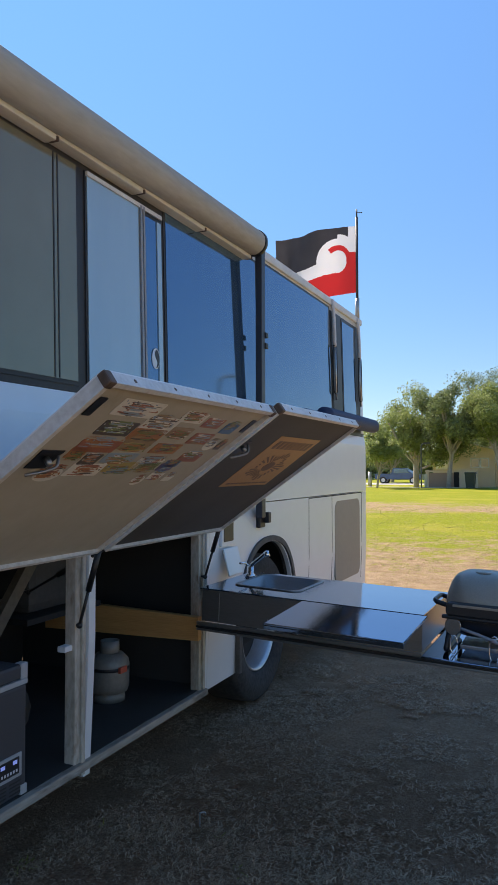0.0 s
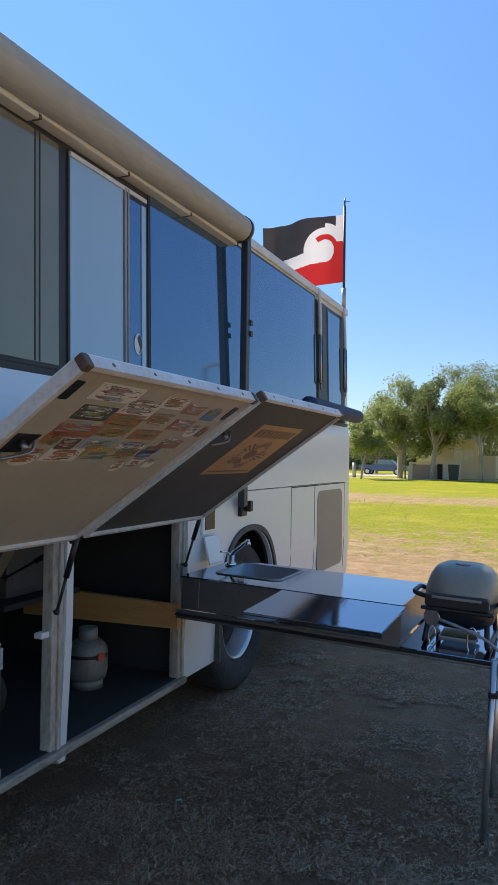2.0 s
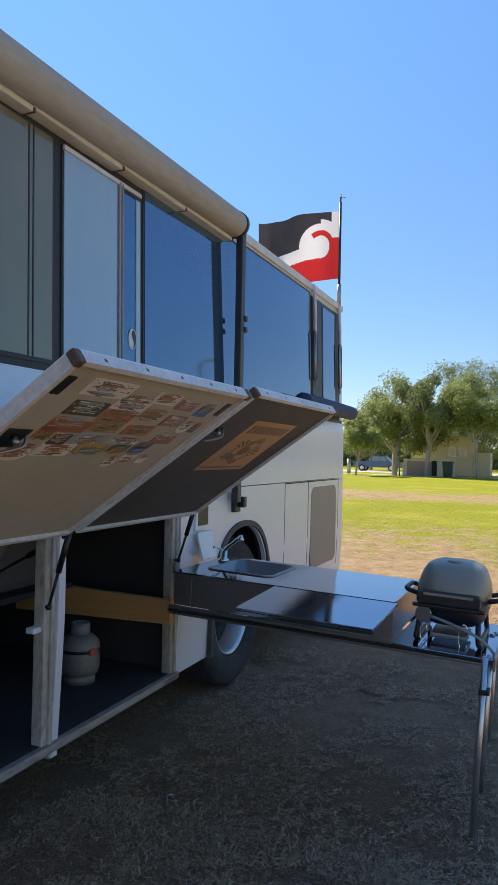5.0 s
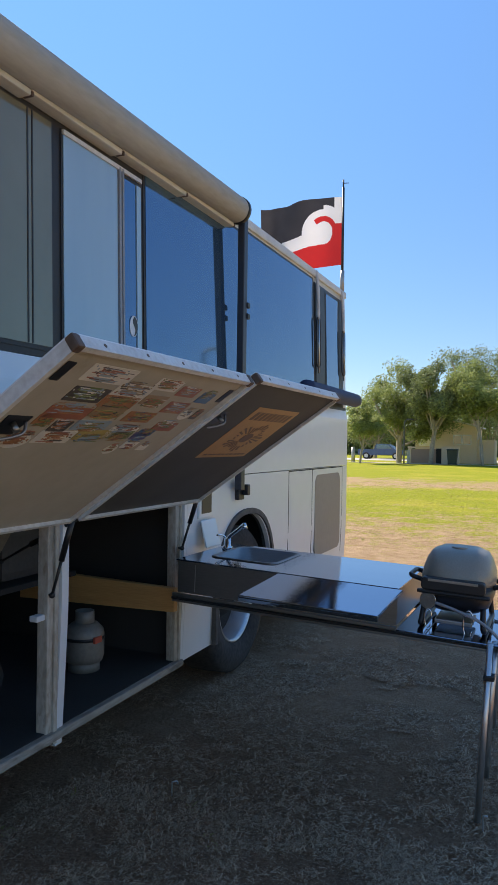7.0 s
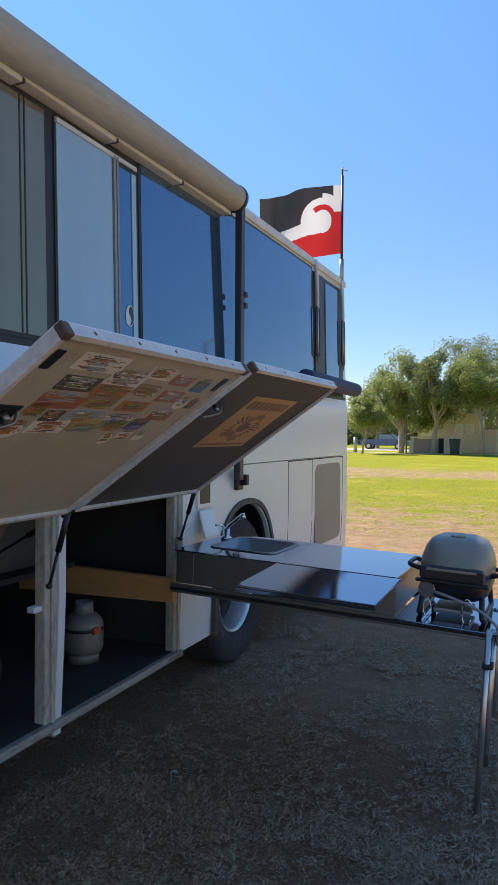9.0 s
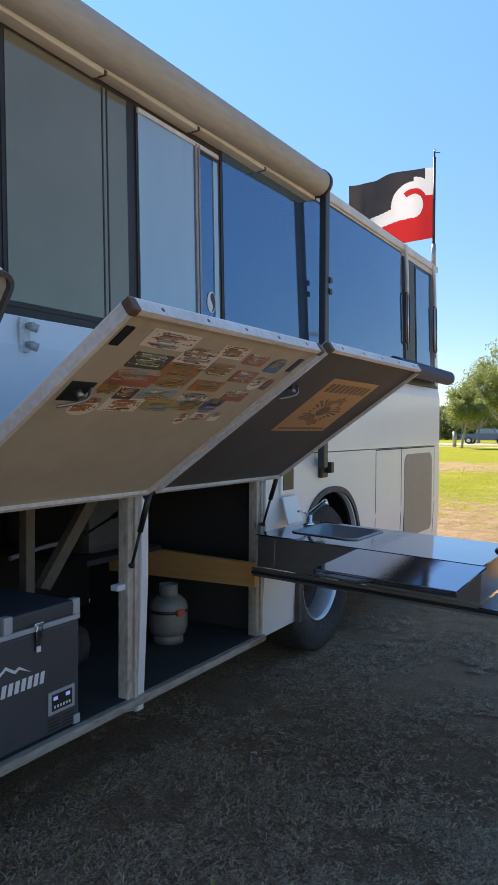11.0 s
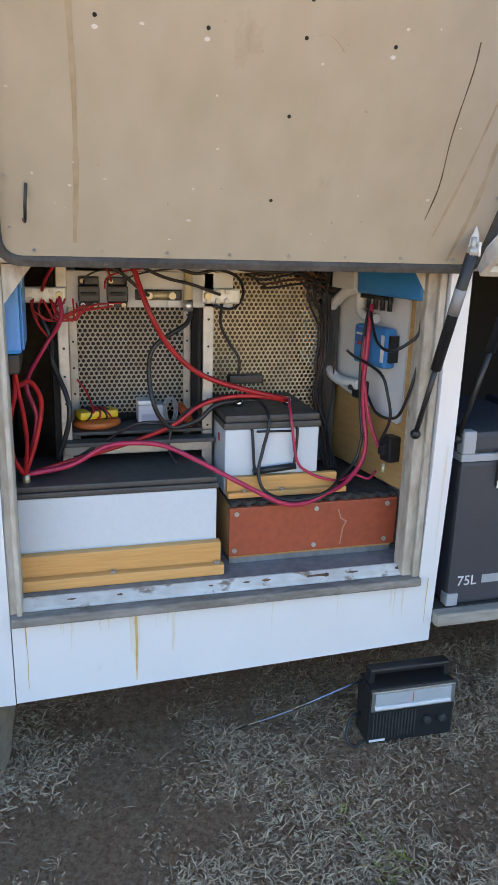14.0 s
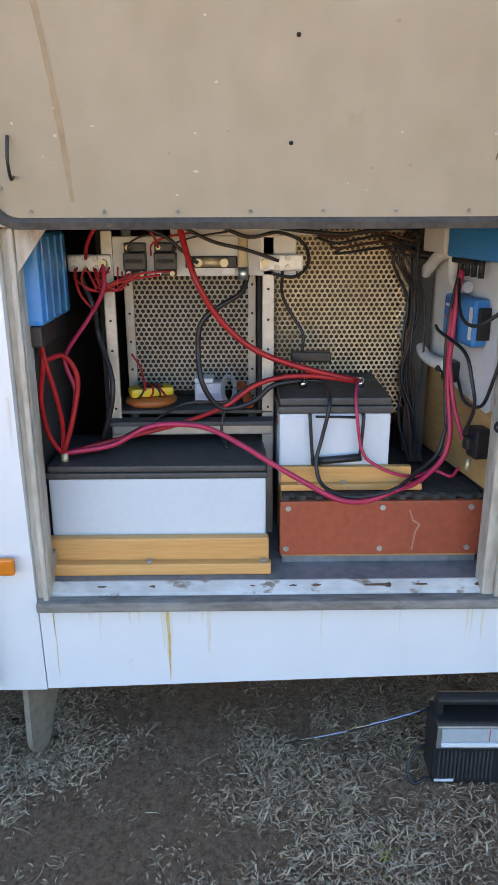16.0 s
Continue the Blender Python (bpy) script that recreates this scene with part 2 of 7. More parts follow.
def leafy(m, share):
    """Lets part of the light through thin leaves."""
    t = m.node_tree
    b, o = t.nodes["Principled BSDF"], t.nodes["Material Output"]
    tr, mx = t.nodes.new("ShaderNodeBsdfTranslucent"), t.nodes.new("ShaderNodeMixShader")
    src = b.inputs["Base Color"].links[0].from_socket
    t.links.new(src, tr.inputs["Color"])
    mx.inputs[0].default_value = share
    t.links.new(b.outputs[0], mx.inputs[1])
    t.links.new(tr.outputs[0], mx.inputs[2])
    t.links.new(mx.outputs[0], o.inputs["Surface"])


leafy(GREENBLADE, 0.5)
leafy(LEAF, 0.45)
leafy(LEAF_DARK, 0.35)
leafy(FLAG_WHITE, 0.4)
leafy(FLAG_RED, 0.4)
leafy(FLAG_BLACK, 0.3)


def ground_material():
    """Worn soil with dead grass by the bus, dry turf beyond, green lawn further off."""
    m = bpy.data.materials.new("park_ground")
    m.use_nodes = True
    t = m.node_tree
    b = t.nodes["Principled BSDF"]
    co = t.nodes.new("ShaderNodeTexCoord")
    def noise_(scale, detail=5.0, rough=0.6):
        n = t.nodes.new("ShaderNodeTexNoise")
        n.inputs["Scale"].default_value, n.inputs["Detail"].default_value, n.inputs["Roughness"].default_value = scale, detail, rough
        t.links.new(co.outputs["Object"], n.inputs["Vector"])
        return n.outputs["Fac"]
    def range_(src, a, c, lo=0.0, hi=1.0):
        n = t.nodes.new("ShaderNodeMapRange")
        n.inputs["From Min"].default_value, n.inputs["From Max"].default_value = a, c
        n.inputs["To Min"].default_value, n.inputs["To Max"].default_value = lo, hi
        t.links.new(src, n.inputs[0])
        return n.outputs[0]
    def mix_(f, a, c):
        n = t.nodes.new("ShaderNodeMix")
        n.data_type = "RGBA"
        t.links.new(f, n.inputs[0])
        for i, v in ((6, a), (7, c)):
            if isinstance(v, tuple):
                n.inputs[i].default_value = (*v, 1)
            else:
                t.links.new(v, n.inputs[i])
        return n.outputs[2]
    def math_(op, a, c):
        n = t.nodes.new("ShaderNodeMath")
        n.operation = op
        for i, v in ((0, a), (1, c)):
            if isinstance(v, float):
                n.inputs[i].default_value = v
            else:
                t.links.new(v, n.inputs[i])
        return n.outputs[0]
    sep = t.nodes.new("ShaderNodeSeparateXYZ")
    t.links.new(co.outputs["Object"], sep.inputs[0])
    y = sep.outputs["Y"]
    fine, mid, big = noise_(70, 8, 0.8), noise_(7, 5), noise_(0.35, 4)
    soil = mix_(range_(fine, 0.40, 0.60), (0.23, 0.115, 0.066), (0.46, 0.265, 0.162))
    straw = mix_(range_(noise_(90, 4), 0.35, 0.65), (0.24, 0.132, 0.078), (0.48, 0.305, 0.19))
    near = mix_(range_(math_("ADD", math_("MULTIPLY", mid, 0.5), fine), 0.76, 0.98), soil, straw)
    # paler past y = 2: brightness painted into the ground in the bus's shade
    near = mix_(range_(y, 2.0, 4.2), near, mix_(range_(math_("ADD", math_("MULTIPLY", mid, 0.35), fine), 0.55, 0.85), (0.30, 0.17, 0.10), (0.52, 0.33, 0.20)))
    bare = mix_(range_(math_("ADD", math_("MULTIPLY", fine, 0.5), math_("MULTIPLY", noise_(3.5, 6, 0.7), 0.5)), 0.38, 0.62), (0.25, 0.155, 0.075), (0.54, 0.38, 0.22))
    lawn = mix_(range_(noise_(14, 5), 0.35, 0.65), (0.18, 0.21, 0.007), (0.33, 0.34, 0.016))
    lawn_dry = mix_(range_(big, 0.50, 0.80), lawn, (0.43, 0.36, 0.05))
    patch = math_("ADD", math_("MULTIPLY", noise_(9, 6, 0.75), 0.4), math_("MULTIPLY", noise_(1.3, 7, 0.8), 0.6))
    # strips across the park: dry turf, green, a bare belt, then lawn
    wob = math_("ADD", y, math_("MULTIPLY", noise_(0.22, 3), 7.0))
    belt1 = range_(wob, 14.0, 24.0, 0.72, 0.05)
    belt2 = math_("MULTIPLY", range_(wob, 27.0, 31.0), range_(wob, 34.0, 40.0, 0.7, 0.0))
    bareness = math_("MAXIMUM", belt1, math_("MULTIPLY", belt2, 0.85))
    thr = math_("ADD", patch, math_("MULTIPLY", bareness, 0.30))
    field = mix_(range_(thr, 0.585, 0.68), lawn_dry, bare)
    # unseen ground past x = 2.6 and behind is pale to bounce sunlight
    far_side = math_("MAXIMUM", range_(math_("ADD", y, math_("MULTIPLY", mid, 2.0)), 6.8, 9.2), math_("MAXIMUM", range_(sep.outputs["X"], 2.6, 4.0), range_(y, -4.0, -2.5, 1.0, 0.0)))
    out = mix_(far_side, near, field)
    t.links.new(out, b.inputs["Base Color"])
    b.inputs["Roughness"].default_value = 0.95
    b.inputs["Specular IOR Level"].default_value = 0.15
    bp = t.nodes.new("ShaderNodeBump")
    bp.inputs["Strength"].default_value, bp.inputs["Distance"].default_value = 0.9, 0.03
    t.links.new(math_("ADD", fine, mid), bp.inputs["Height"])
    t.links.new(bp.outputs[0], b.inputs["Normal"])
    return m


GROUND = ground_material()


# ---------------------------------------------------------------- shape helpers
def join(bm, other):
    """Adds the bmesh other to bm and frees it."""
    me = bpy.data.meshes.new("tmp")
    other.to_mesh(me)
    other.free()
    bm.from_mesh(me)
    bpy.data.meshes.remove(me)
    return bm


def box(bm, x0, x1, y0, y1, z0, z1, bevel=0.0, turn=None):
    b = bmesh.new()
    bmesh.ops.create_cube(b, size=1)
    for v in b.verts:
        v.co = Vector(((x0 + x1) / 2 + v.co.x * (x1 - x0), (y0 + y1) / 2 + v.co.y * (y1 - y0), (z0 + z1) / 2 + v.co.z * (z1 - z0)))
    if bevel:
        bmesh.ops.bevel(b, geom=b.edges[:], offset=bevel, segments=2, profile=0.6, affect="EDGES")
    if turn is not None:
        bmesh.ops.transform(b, matrix=turn, verts=b.verts)
    return join(bm, b)


def cyl(bm, p0, p1, r, r2=None, n=16, caps=True):
    p0, p1 = Vector(p0), Vector(p1)
    d = p1 - p0
    b = bmesh.new()
    bmesh.ops.create_cone(b, cap_ends=caps, segments=n, radius1=r, radius2=r if r2 is None else r2, depth=d.length)
    bmesh.ops.transform(b, matrix=Matrix.Translation((p0 + p1) / 2) @ d.to_track_quat("Z", "Y").to_matrix().to_4x4(), verts=b.verts)
    for f in b.faces:
        f.smooth = len(f.verts) == 4
    return join(bm, b)


def lathe(bm, rings, at, axis="z", n=28, caps=True):
    """A turned shape: rings of (radius, height) about an axis through at."""
    m = {"z": Matrix.Identity(3), "x": Matrix(((0, 0, 1), (1, 0, 0), (0, 1, 0))), "y": Matrix(((1, 0, 0), (0, 0, 1), (0, -1, 0)))}[axis]
    rows = []
    for r, h in rings:
        rows.append([bm.verts.new(Vector(at) + m @ Vector((r * math.cos(2 * math.pi * i / n), r * math.sin(2 * math.pi * i / n), h))) for i in range(n)])
    for a, c in zip(rows, rows[1:]):
        for i in range(n):
            f = bm.faces.new((a[i], a[(i + 1) % n], c[(i + 1) % n], c[i]))
            f.smooth = True
    for row, rev in ((rows[0], True), (rows[-1], False)):
        if caps and rings[0 if rev else -1][0] > 1e-4:
            bm.faces.new(row[::-1] if rev else row)
    bmesh.ops.recalc_face_normals(bm, faces=bm.faces[:])
    return bm


def curve_points(pts, step=6):
    """A smooth line through the points."""
    p = [Vector(q) for q in pts]
    p = [p[0] * 2 - p[1]] + p + [p[-1] * 2 - p[-2]]
    out = []
    for i in range(1, len(p) - 2):
        for k in range(step):
            s = k / step
            a, b, c, d = p[i - 1:i + 3]
            out.append(0.5 * (2 * b + (c - a) * s + (2 * a - 5 * b + 4 * c - d) * s * s + (3 * b - a - 3 * c + d) * s ** 3))
    return out + [p[-2]]


def tube(bm, pts, r, n=8, step=6, ribs=0.0):
    line = curve_points(pts, step) if step > 1 else [Vector(q) for q in pts]
    rows = []
    up = Vector((0.13, 0.21, 0.97))
    for i, q in enumerate(line):
        d = (line[min(i + 1, len(line) - 1)] - line[max(i - 1, 0)]).normalized()
        s = d.cross(up)
        s = s.normalized() if s.length > 1e-3 else d.orthogonal().normalized()
        u = s.cross(d).normalized()
        up = u
        rr = r * (1 + (ribs if i % 2 else -ribs))
        rows.append([bm.verts.new(q + rr * (s * math.cos(2 * math.pi * k / n) + u * math.sin(2 * math.pi * k / n))) for k in range(n)])
    for a, c in zip(rows, rows[1:]):
        for k in range(n):
            f = bm.faces.new((a[k], a[(k + 1) % n], c[(k + 1) % n], c[k]))
            f.smooth = True
    bm.faces.new(rows[0][::-1])
    bm.faces.new(rows[-1])
    return bm


def prism(bm, poly, depth, m):
    """A flat polygon in the xy plane of m, given depth along its z."""
    lo = [bm.verts.new(m @ Vector((x, y, 0))) for x, y in poly]
    hi = [bm.verts.new(m @ Vector((x, y, depth))) for x, y in poly]
    bm.faces.new(lo[::-1])
    bm.faces.new(hi)
    for i in range(len(poly)):
        j = (i + 1) % len(poly)
        bm.faces.new((lo[i], lo[j], hi[j], hi[i]))
    bmesh.ops.recalc_face_normals(bm, faces=bm.faces[:])
    return bm


def round_rect(x0, x1, y0, y1, r, n=5):
    out = []
    for cx, cy, a in ((x1 - r, y0 + r, -90), (x1 - r, y1 - r, 0), (x0 + r, y1 - r, 90), (x0 + r, y0 + r, 180)):
        for i in range(n + 1):
            w = radians(a + 90 * i / n)
            out.append((cx + r * math.cos(w), cy + r * math.sin(w)))
    return out


BASE = {}


def thing(name, at, label, category, group="", kind=""):
    ob = new(name)
    ob.empty_display_size = 0.05
    ob.matrix_basis = Matrix.Translation(at)
    BASE[ob] = ob.matrix_basis.copy()
    return tagged(ob, label, category, group, kind)


def part(name, bm, mat, parent=None, label="", smooth=False):
    """Links the bmesh, given in the place's own metres, as one mesh under a thing or a part."""
    me = bpy.data.meshes.new(name)
    if smooth:
        for f in bm.faces:
            f.smooth = True
    bm.to_mesh(me)
    bm.free()
    me.materials.append(mat)
    ob = new(name, me)
    if parent is not None:
        ob.parent = parent
        if parent in BASE:
            ob.matrix_parent_inverse = BASE[parent].inverted()
    return tagged(ob, label)


def solo(name, bm, mat, label, category, group="", kind="", smooth=False):
    return tagged(part(name, bm, mat, None, "", smooth), label, category, group, kind)


def B():
    return bmesh.new()
# ---------------------------------------------------------------- ground
def ground_sheet():
    def steps(lo, hi, fine_lo, fine_hi, fine):
        a = list(np.arange(fine_lo, fine_hi + 1e-6, fine))
        s, v = fine, fine_hi
        while v < hi:
            s *= 1.35
            v = min(hi, v + s)
            a.append(v)
        s, v = fine, fine_lo
        while v > lo:
            s *= 1.35
            v = max(lo, v - s)
            a.insert(0, v)
        return a
    xs, ys = steps(-1500, 1500, -1.0, 3.0, 0.06), steps(-600, 2500, -0.8, 8.0, 0.06)
    verts = []
    for yy in ys:
        for xx in xs:
            near = max(0.0, 1 - max(abs(xx - 1) / 6, abs(yy - 4) / 9))
            z = near * (0.016 * noise.noise((xx * 1.3, yy * 1.3, 0)) + 0.010 * noise.noise((xx * 5, yy * 5, 3)) + 0.006 * noise.noise((xx * 13, yy * 13, 5))) - 0.006
            verts.append((xx, yy, z))
    w = len(xs)
    faces = [(j * w + i, j * w + i + 1, (j + 1) * w + i + 1, (j + 1) * w + i) for j in range(len(ys) - 1) for i in range(w - 1)]
    me = bpy.data.meshes.new("ground")
    me.from_pydata(verts, [], faces)
    me.polygons.foreach_set("use_smooth", [True] * len(faces))
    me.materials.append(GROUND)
    return tagged(new("ground", me), "park ground, worn soil and dead grass turning to green lawn", "ground", kind="structure")


def grass(name, label, mat, count, x0, x1, y0, y1, length, lie, clump, seed, cut, wide=(0.028, 0.055)):
    """Tufts of narrow, curling blades where a patchy field lets them grow."""
    rng = np.random.default_rng(seed)
    verts, faces = [], []
    made = 0
    while made < count:
        cx, cy = rng.uniform(x0, x1), rng.uniform(y0, y1)
        if noise.noise((cx * 2.1, cy * 2.1, 7.0)) + 0.6 * noise.noise((cx * 7, cy * 7, 2.0)) + rng.normal(0, 0.12) < cut:
            continue
        comb, size = rng.uniform(0, 6.283), rng.uniform(0.6, 1.25)
        for _ in range(rng.integers(3, clump)):
            bx, by = cx + rng.normal(0, 0.016), cy + rng.normal(0, 0.016)
            a, tilt, ln = comb + rng.normal(0, 1.1), rng.uniform(*lie), length * size * rng.uniform(0.45, 1.25)
            bend = rng.normal(0, 0.7)
            w = length * rng.uniform(*wide)
            i, x, y, z = len(verts), bx, by, 0.001
            for k, (share, thin) in enumerate(((0.0, 0.7), (0.36, 1.0), (0.36, 0.75), (0.28, 0.0))):
                a += bend * (k > 0) * 0.5
                x, y = x + math.cos(a) * math.cos(tilt) * ln * share, y + math.sin(a) * math.cos(tilt) * ln * share
                z = max(0.003, z + math.sin(tilt) * ln * share)
                tilt -= rng.uniform(0.0, 0.55)
                px, py = -math.sin(a) * w * thin, math.cos(a) * w * thin
                verts += [(x - px, y - py, z), (x + px, y + py, z + w * 0.5 * thin)] if k < 3 else [(x, y, z)]
            faces += [(i, i + 1, i + 3, i + 2), (i + 2, i + 3, i + 5, i + 4), (i + 4, i + 5, i + 6)]
            made += 1
    me = bpy.data.meshes.new(name)
    me.from_pydata(verts, [], faces)
    me.materials.append(mat)
    return tagged(new(name, me), label, "grass", kind="stuff")


ground_sheet()
DRY = "short dead grass in thin grey-brown tufts on bare soil"
grass("dry_grass", DRY, DRYBLADE, 75000, -0.35, 1.5, -0.1, 2.9, 0.027, (0.1, 1.0), 16, 5, -0.10, (0.035, 0.075))
grass("dry_grass", DRY, DRYBLADE, 7000, -0.35, 1.5, -0.1, 2.9, 0.055, (0.0, 0.5), 6, 15, -0.35, (0.012, 0.025))
grass("dry_grass", DRY, DRYBLADE, 50000, -0.35, 1.5, -0.1, 2.9, 0.015, (0.0, 0.6), 9, 25, -0.45, (0.05, 0.10))
grass("dry_grass", DRY, DRYBLADE, 70000, -0.5, 2.7, 2.7, 5.6, 0.034, (0.05, 0.8), 12, 8, -0.12, (0.04, 0.07))
grass("dry_grass", DRY, DRYBLADE, 30000, 1.3, 2.7, -0.3, 2.9, 0.030, (0.05, 0.8), 12, 9, -0.1)
grass("dry_grass", DRY, DRYBLADE, 24000, -1.0, 3.4, 5.5, 9.0, 0.04, (0.05, 0.8), 9, 6, 0.0)
grass("green_grass", "a few fresh green blades among the dead grass", GREENBLADE, 500, -0.2, 1.5, 0.2, 2.9, 0.040, (0.4, 1.2), 9, 77, 0.45)
grass("green_grass", "scattered green tufts on the worn sunlit turf", GREENBLADE, 36000, -6.5, 1.5, 11.0, 30.0, 0.042, (0.2, 1.0), 14, 19, -0.05, (0.05, 0.10))
grass("green_grass", "sparse green grass tufts on the sunlit dry turf", GREENBLADE, 26000, -3.0, 4.5, 8.0, 15.0, 0.022, (0.1, 0.9), 12, 16, 0.0)

# ---------------------------------------------------------------- bus
bus = thing("bus", (-1.25, 2.0, 0.0), "white converted bus with open luggage bays on dry grass", "bus")
Y_BACK, Y_FRONT, WIDE = -3.6, 7.15, 2.5


def side_x(z):
    """How far out the bus side stands at a height: slightly tucked in below, leaning in at the windows."""
    if z < 0.8:
        return -0.025 * ((0.8 - z) / 0.55)
    if z < 1.85:
        return 0.0
    return -0.018 - 0.030 * (z - 1.85) / 1.2


def side_slab(bm, y0, y1, low, high, thick=0.03, out=0.0, cols=1, rows=1):
    """A piece of bus side between two heights, which may be functions of y, with real thickness."""
    f0 = low if callable(low) else (lambda y: low)
    f1 = high if callable(high) else (lambda y: high)
    outer, inner = [], []
    for i in range(cols + 1):
        y = y0 + (y1 - y0) * i / cols
        a, b = f0(y), f1(y)
        zs = [a + (b - a) * k / rows for k in range(rows + 1)]
        outer.append([bm.verts.new((side_x(z) + out, y, z)) for z in zs])
        inner.append([bm.verts.new((side_x(z) + out - thick, y, z)) for z in zs])
    for i in range(cols):
        for k in range(rows):
            bm.faces.new((outer[i][k], outer[i + 1][k], outer[i + 1][k + 1], outer[i][k + 1]))
            bm.faces.new((inner[i][k], inner[i][k + 1], inner[i + 1][k + 1], inner[i + 1][k]))
        bm.faces.new((outer[i][0], inner[i][0], inner[i + 1][0], outer[i + 1][0]))
        bm.faces.new((outer[i][-1], outer[i + 1][-1], inner[i + 1][-1], inner[i][-1]))
    for e, rev in ((0, False), (cols, True)):
        for k in range(rows):
            q = (outer[e][k], outer[e][k + 1], inner[e][k + 1], inner[e][k])
            bm.faces.new(q[::-1] if rev else q)
    bmesh.ops.recalc_face_normals(bm, faces=bm.faces[:])
    return bm


def arch(cy, cz, ry, rz, base):
    """Lower edge of a side panel that is cut by a wheel arch."""
    def low(y):
        u = abs(y - cy) / ry
        return base if u >= 1 else max(base, cz + rz * math.sqrt(max(0.0, 1 - u ** 2.4)))
    return low


ARCH_1 = (4.60, 0.52, 0.475, 0.545)      # front axle
ARCH_2 = (-0.22, 0.40, 0.535, 0.56)      # rear axle
part("side_panel", side_slab(B(), Y_BACK, 0.4635, arch(*ARCH_2, 0.210), 1.248, cols=110, rows=4), WHITE, bus)
part("sill_panel", side_slab(B(), 0.466, 1.527, lambda y: 0.246 + 0.031 * (y - 1.527), 0.437, cols=4, rows=3), WHITE, bus, "white sill panel with rust streaks")
part("side_panel", side_slab(B(), 3.722, Y_FRONT, arch(*ARCH_1, 0.31), 1.328, cols=120, rows=4), WHITE, bus)
part("waist_panel", side_slab(B(), Y_BACK, 3.722, 1.252, 1.87, rows=6), WHITE, bus)
part("waist_panel", side_slab(B(), 3.726, Y_FRONT, 1.334, 1.87, rows=6), WHITE, bus)
part("moulding", box(B(), -0.01, 0.006, Y_BACK, 0.46, 1.243, 1.262, 0.004), WHITE, bus)
part("window_band", side_slab(B(), Y_BACK, Y_FRONT, 1.872, 2.95, rows=6), FRAME, bus, "dark band round the windows")
for y in (5.42, 6.02, 6.98):            # seams of the cab door and locker
    part("seam", side_slab(B(), y - 0.004, y + 0.004, 0.5, 1.325, 0.02, 0.0015, rows=4), DARK, bus)
part("seam", side_slab(B(), 5.42, 6.98, 1.318, 1.326, 0.02, 0.0015), DARK, bus)


def ring_arch(bm, cy, cz, ry, rz, base, w, out):
    """Flared lip round a wheel arch."""
    pts = []
    for i in range(33):
        a = math.pi * i / 32
        c, s = math.cos(a), math.sin(a)
        pts.append((cy - ry * (abs(c) ** (2 / 2.4)) * (1 if c > 0 else -1), cz + rz * abs(s) ** (2 / 2.4) if s > 0.02 else base))
    pts = [(pts[0][0], base)] + pts[1:-1] + [(pts[-1][0], base)]
    prev = None
    for (y, z) in pts:
        d = Vector((y - cy, max(z - cz, 0.0) + 0.02)).normalized()
        row = [bm.verts.new((x, y + d.x * k, z + d.y * k)) for x, k in ((-0.06, 0.0), (out, 0.0), (out, w), (-0.012, w + 0.004))]
        if prev:
            for k in range(3):
                bm.faces.new((prev[k], prev[k + 1], row[k + 1], row[k]))
        prev = row
    bmesh.ops.recalc_face_normals(bm, faces=bm.faces[:])
    return bm


part("arch_lip", ring_arch(B(), *ARCH_1, 0.31, 0.035, 0.014), TRIM, bus, "grey rubber wheel arch lip")
part("arch_lip", ring_arch(B(), *ARCH_2, 0.235, 0.035, 0.014), TRIM, bus, "grey rubber wheel arch lip")
for cy, cz, ry, rz in (ARCH_1, ARCH_2):
    b = B()
    box(b, -0.75, -0.04, cy - ry - 0.05, cy - ry - 0.02, 0.3, 1.12)
    box(b, -0.75, -0.04, cy + ry + 0.02, cy + ry + 0.05, 0.3, 1.12)
    box(b, -0.75, -0.04, cy - ry - 0.02, cy + ry + 0.02, 1.09, 1.12)
    box(b, -0.78, -0.75, cy - ry, cy + ry, 0.2, 1.12)
    part("wheel_well", b, DARK, bus)
    # hub disc takes a dark colour for the deep shade it sits in
    wheel = part("wheel", lathe(B(), ((0.252, -0.21), (0.25, -0.2), (0.16, -0.205), (0.12, -0.16), (0.10, -0.13), (0.0, -0.125)), (0, cy, 0.49), "x", 20), DARK, bus)
    part("tyre", lathe(B(), ((0.30, -0.34), (0.46, -0.335), (0.487, -0.31), (0.49, -0.2), (0.487, -0.085), (0.465, -0.06), (0.40, -0.045), (0.305, -0.06), (0.29, -0.09), (0.29, -0.3)), (0, cy, 0.49), "x", 48), TYRE, wheel, "worn black tyre")
    part("rim", lathe(B(), ((0.292, -0.075), (0.282, -0.07), (0.270, -0.10), (0.258, -0.15), (0.245, -0.20)), (0, cy, 0.49), "x", 40, False), ALUMINIUM, wheel, "pale metal rim")

# roof, cant rail, ends, floor and far side
prof = [(side_x(2.95), 2.95), (-0.052, 3.02), (-0.060, 3.075), (-0.11, 3.115), (-0.40, 3.17), (-0.85, 3.21), (-1.25, 3.22)]
prof = prof + [(-2.5 - x, z) for x, z in prof[-2::-1]]
part("roof", prism(B(), prof, Y_FRONT - Y_BACK, Matrix(((1, 0, 0, 0), (0, 0, 1, Y_BACK), (0, 1, 0, 0), (0, 0, 0, 1)))), CREAM, bus, "cream roof with a stained gutter")
part("gutter", box(B(), -0.085, -0.032, 4.32, Y_FRONT + 0.02, 2.995, 3.055, 0.012), EDGE, bus)
part("gutter", box(B(), -0.09, -0.042, Y_BACK, 4.3, 2.945, 2.985, 0.01), CREAM, bus)
part("far_side", box(B(), -2.5, -2.46, Y_BACK, Y_FRONT, 0.3, 2.95), WHITE, bus)
b = B()
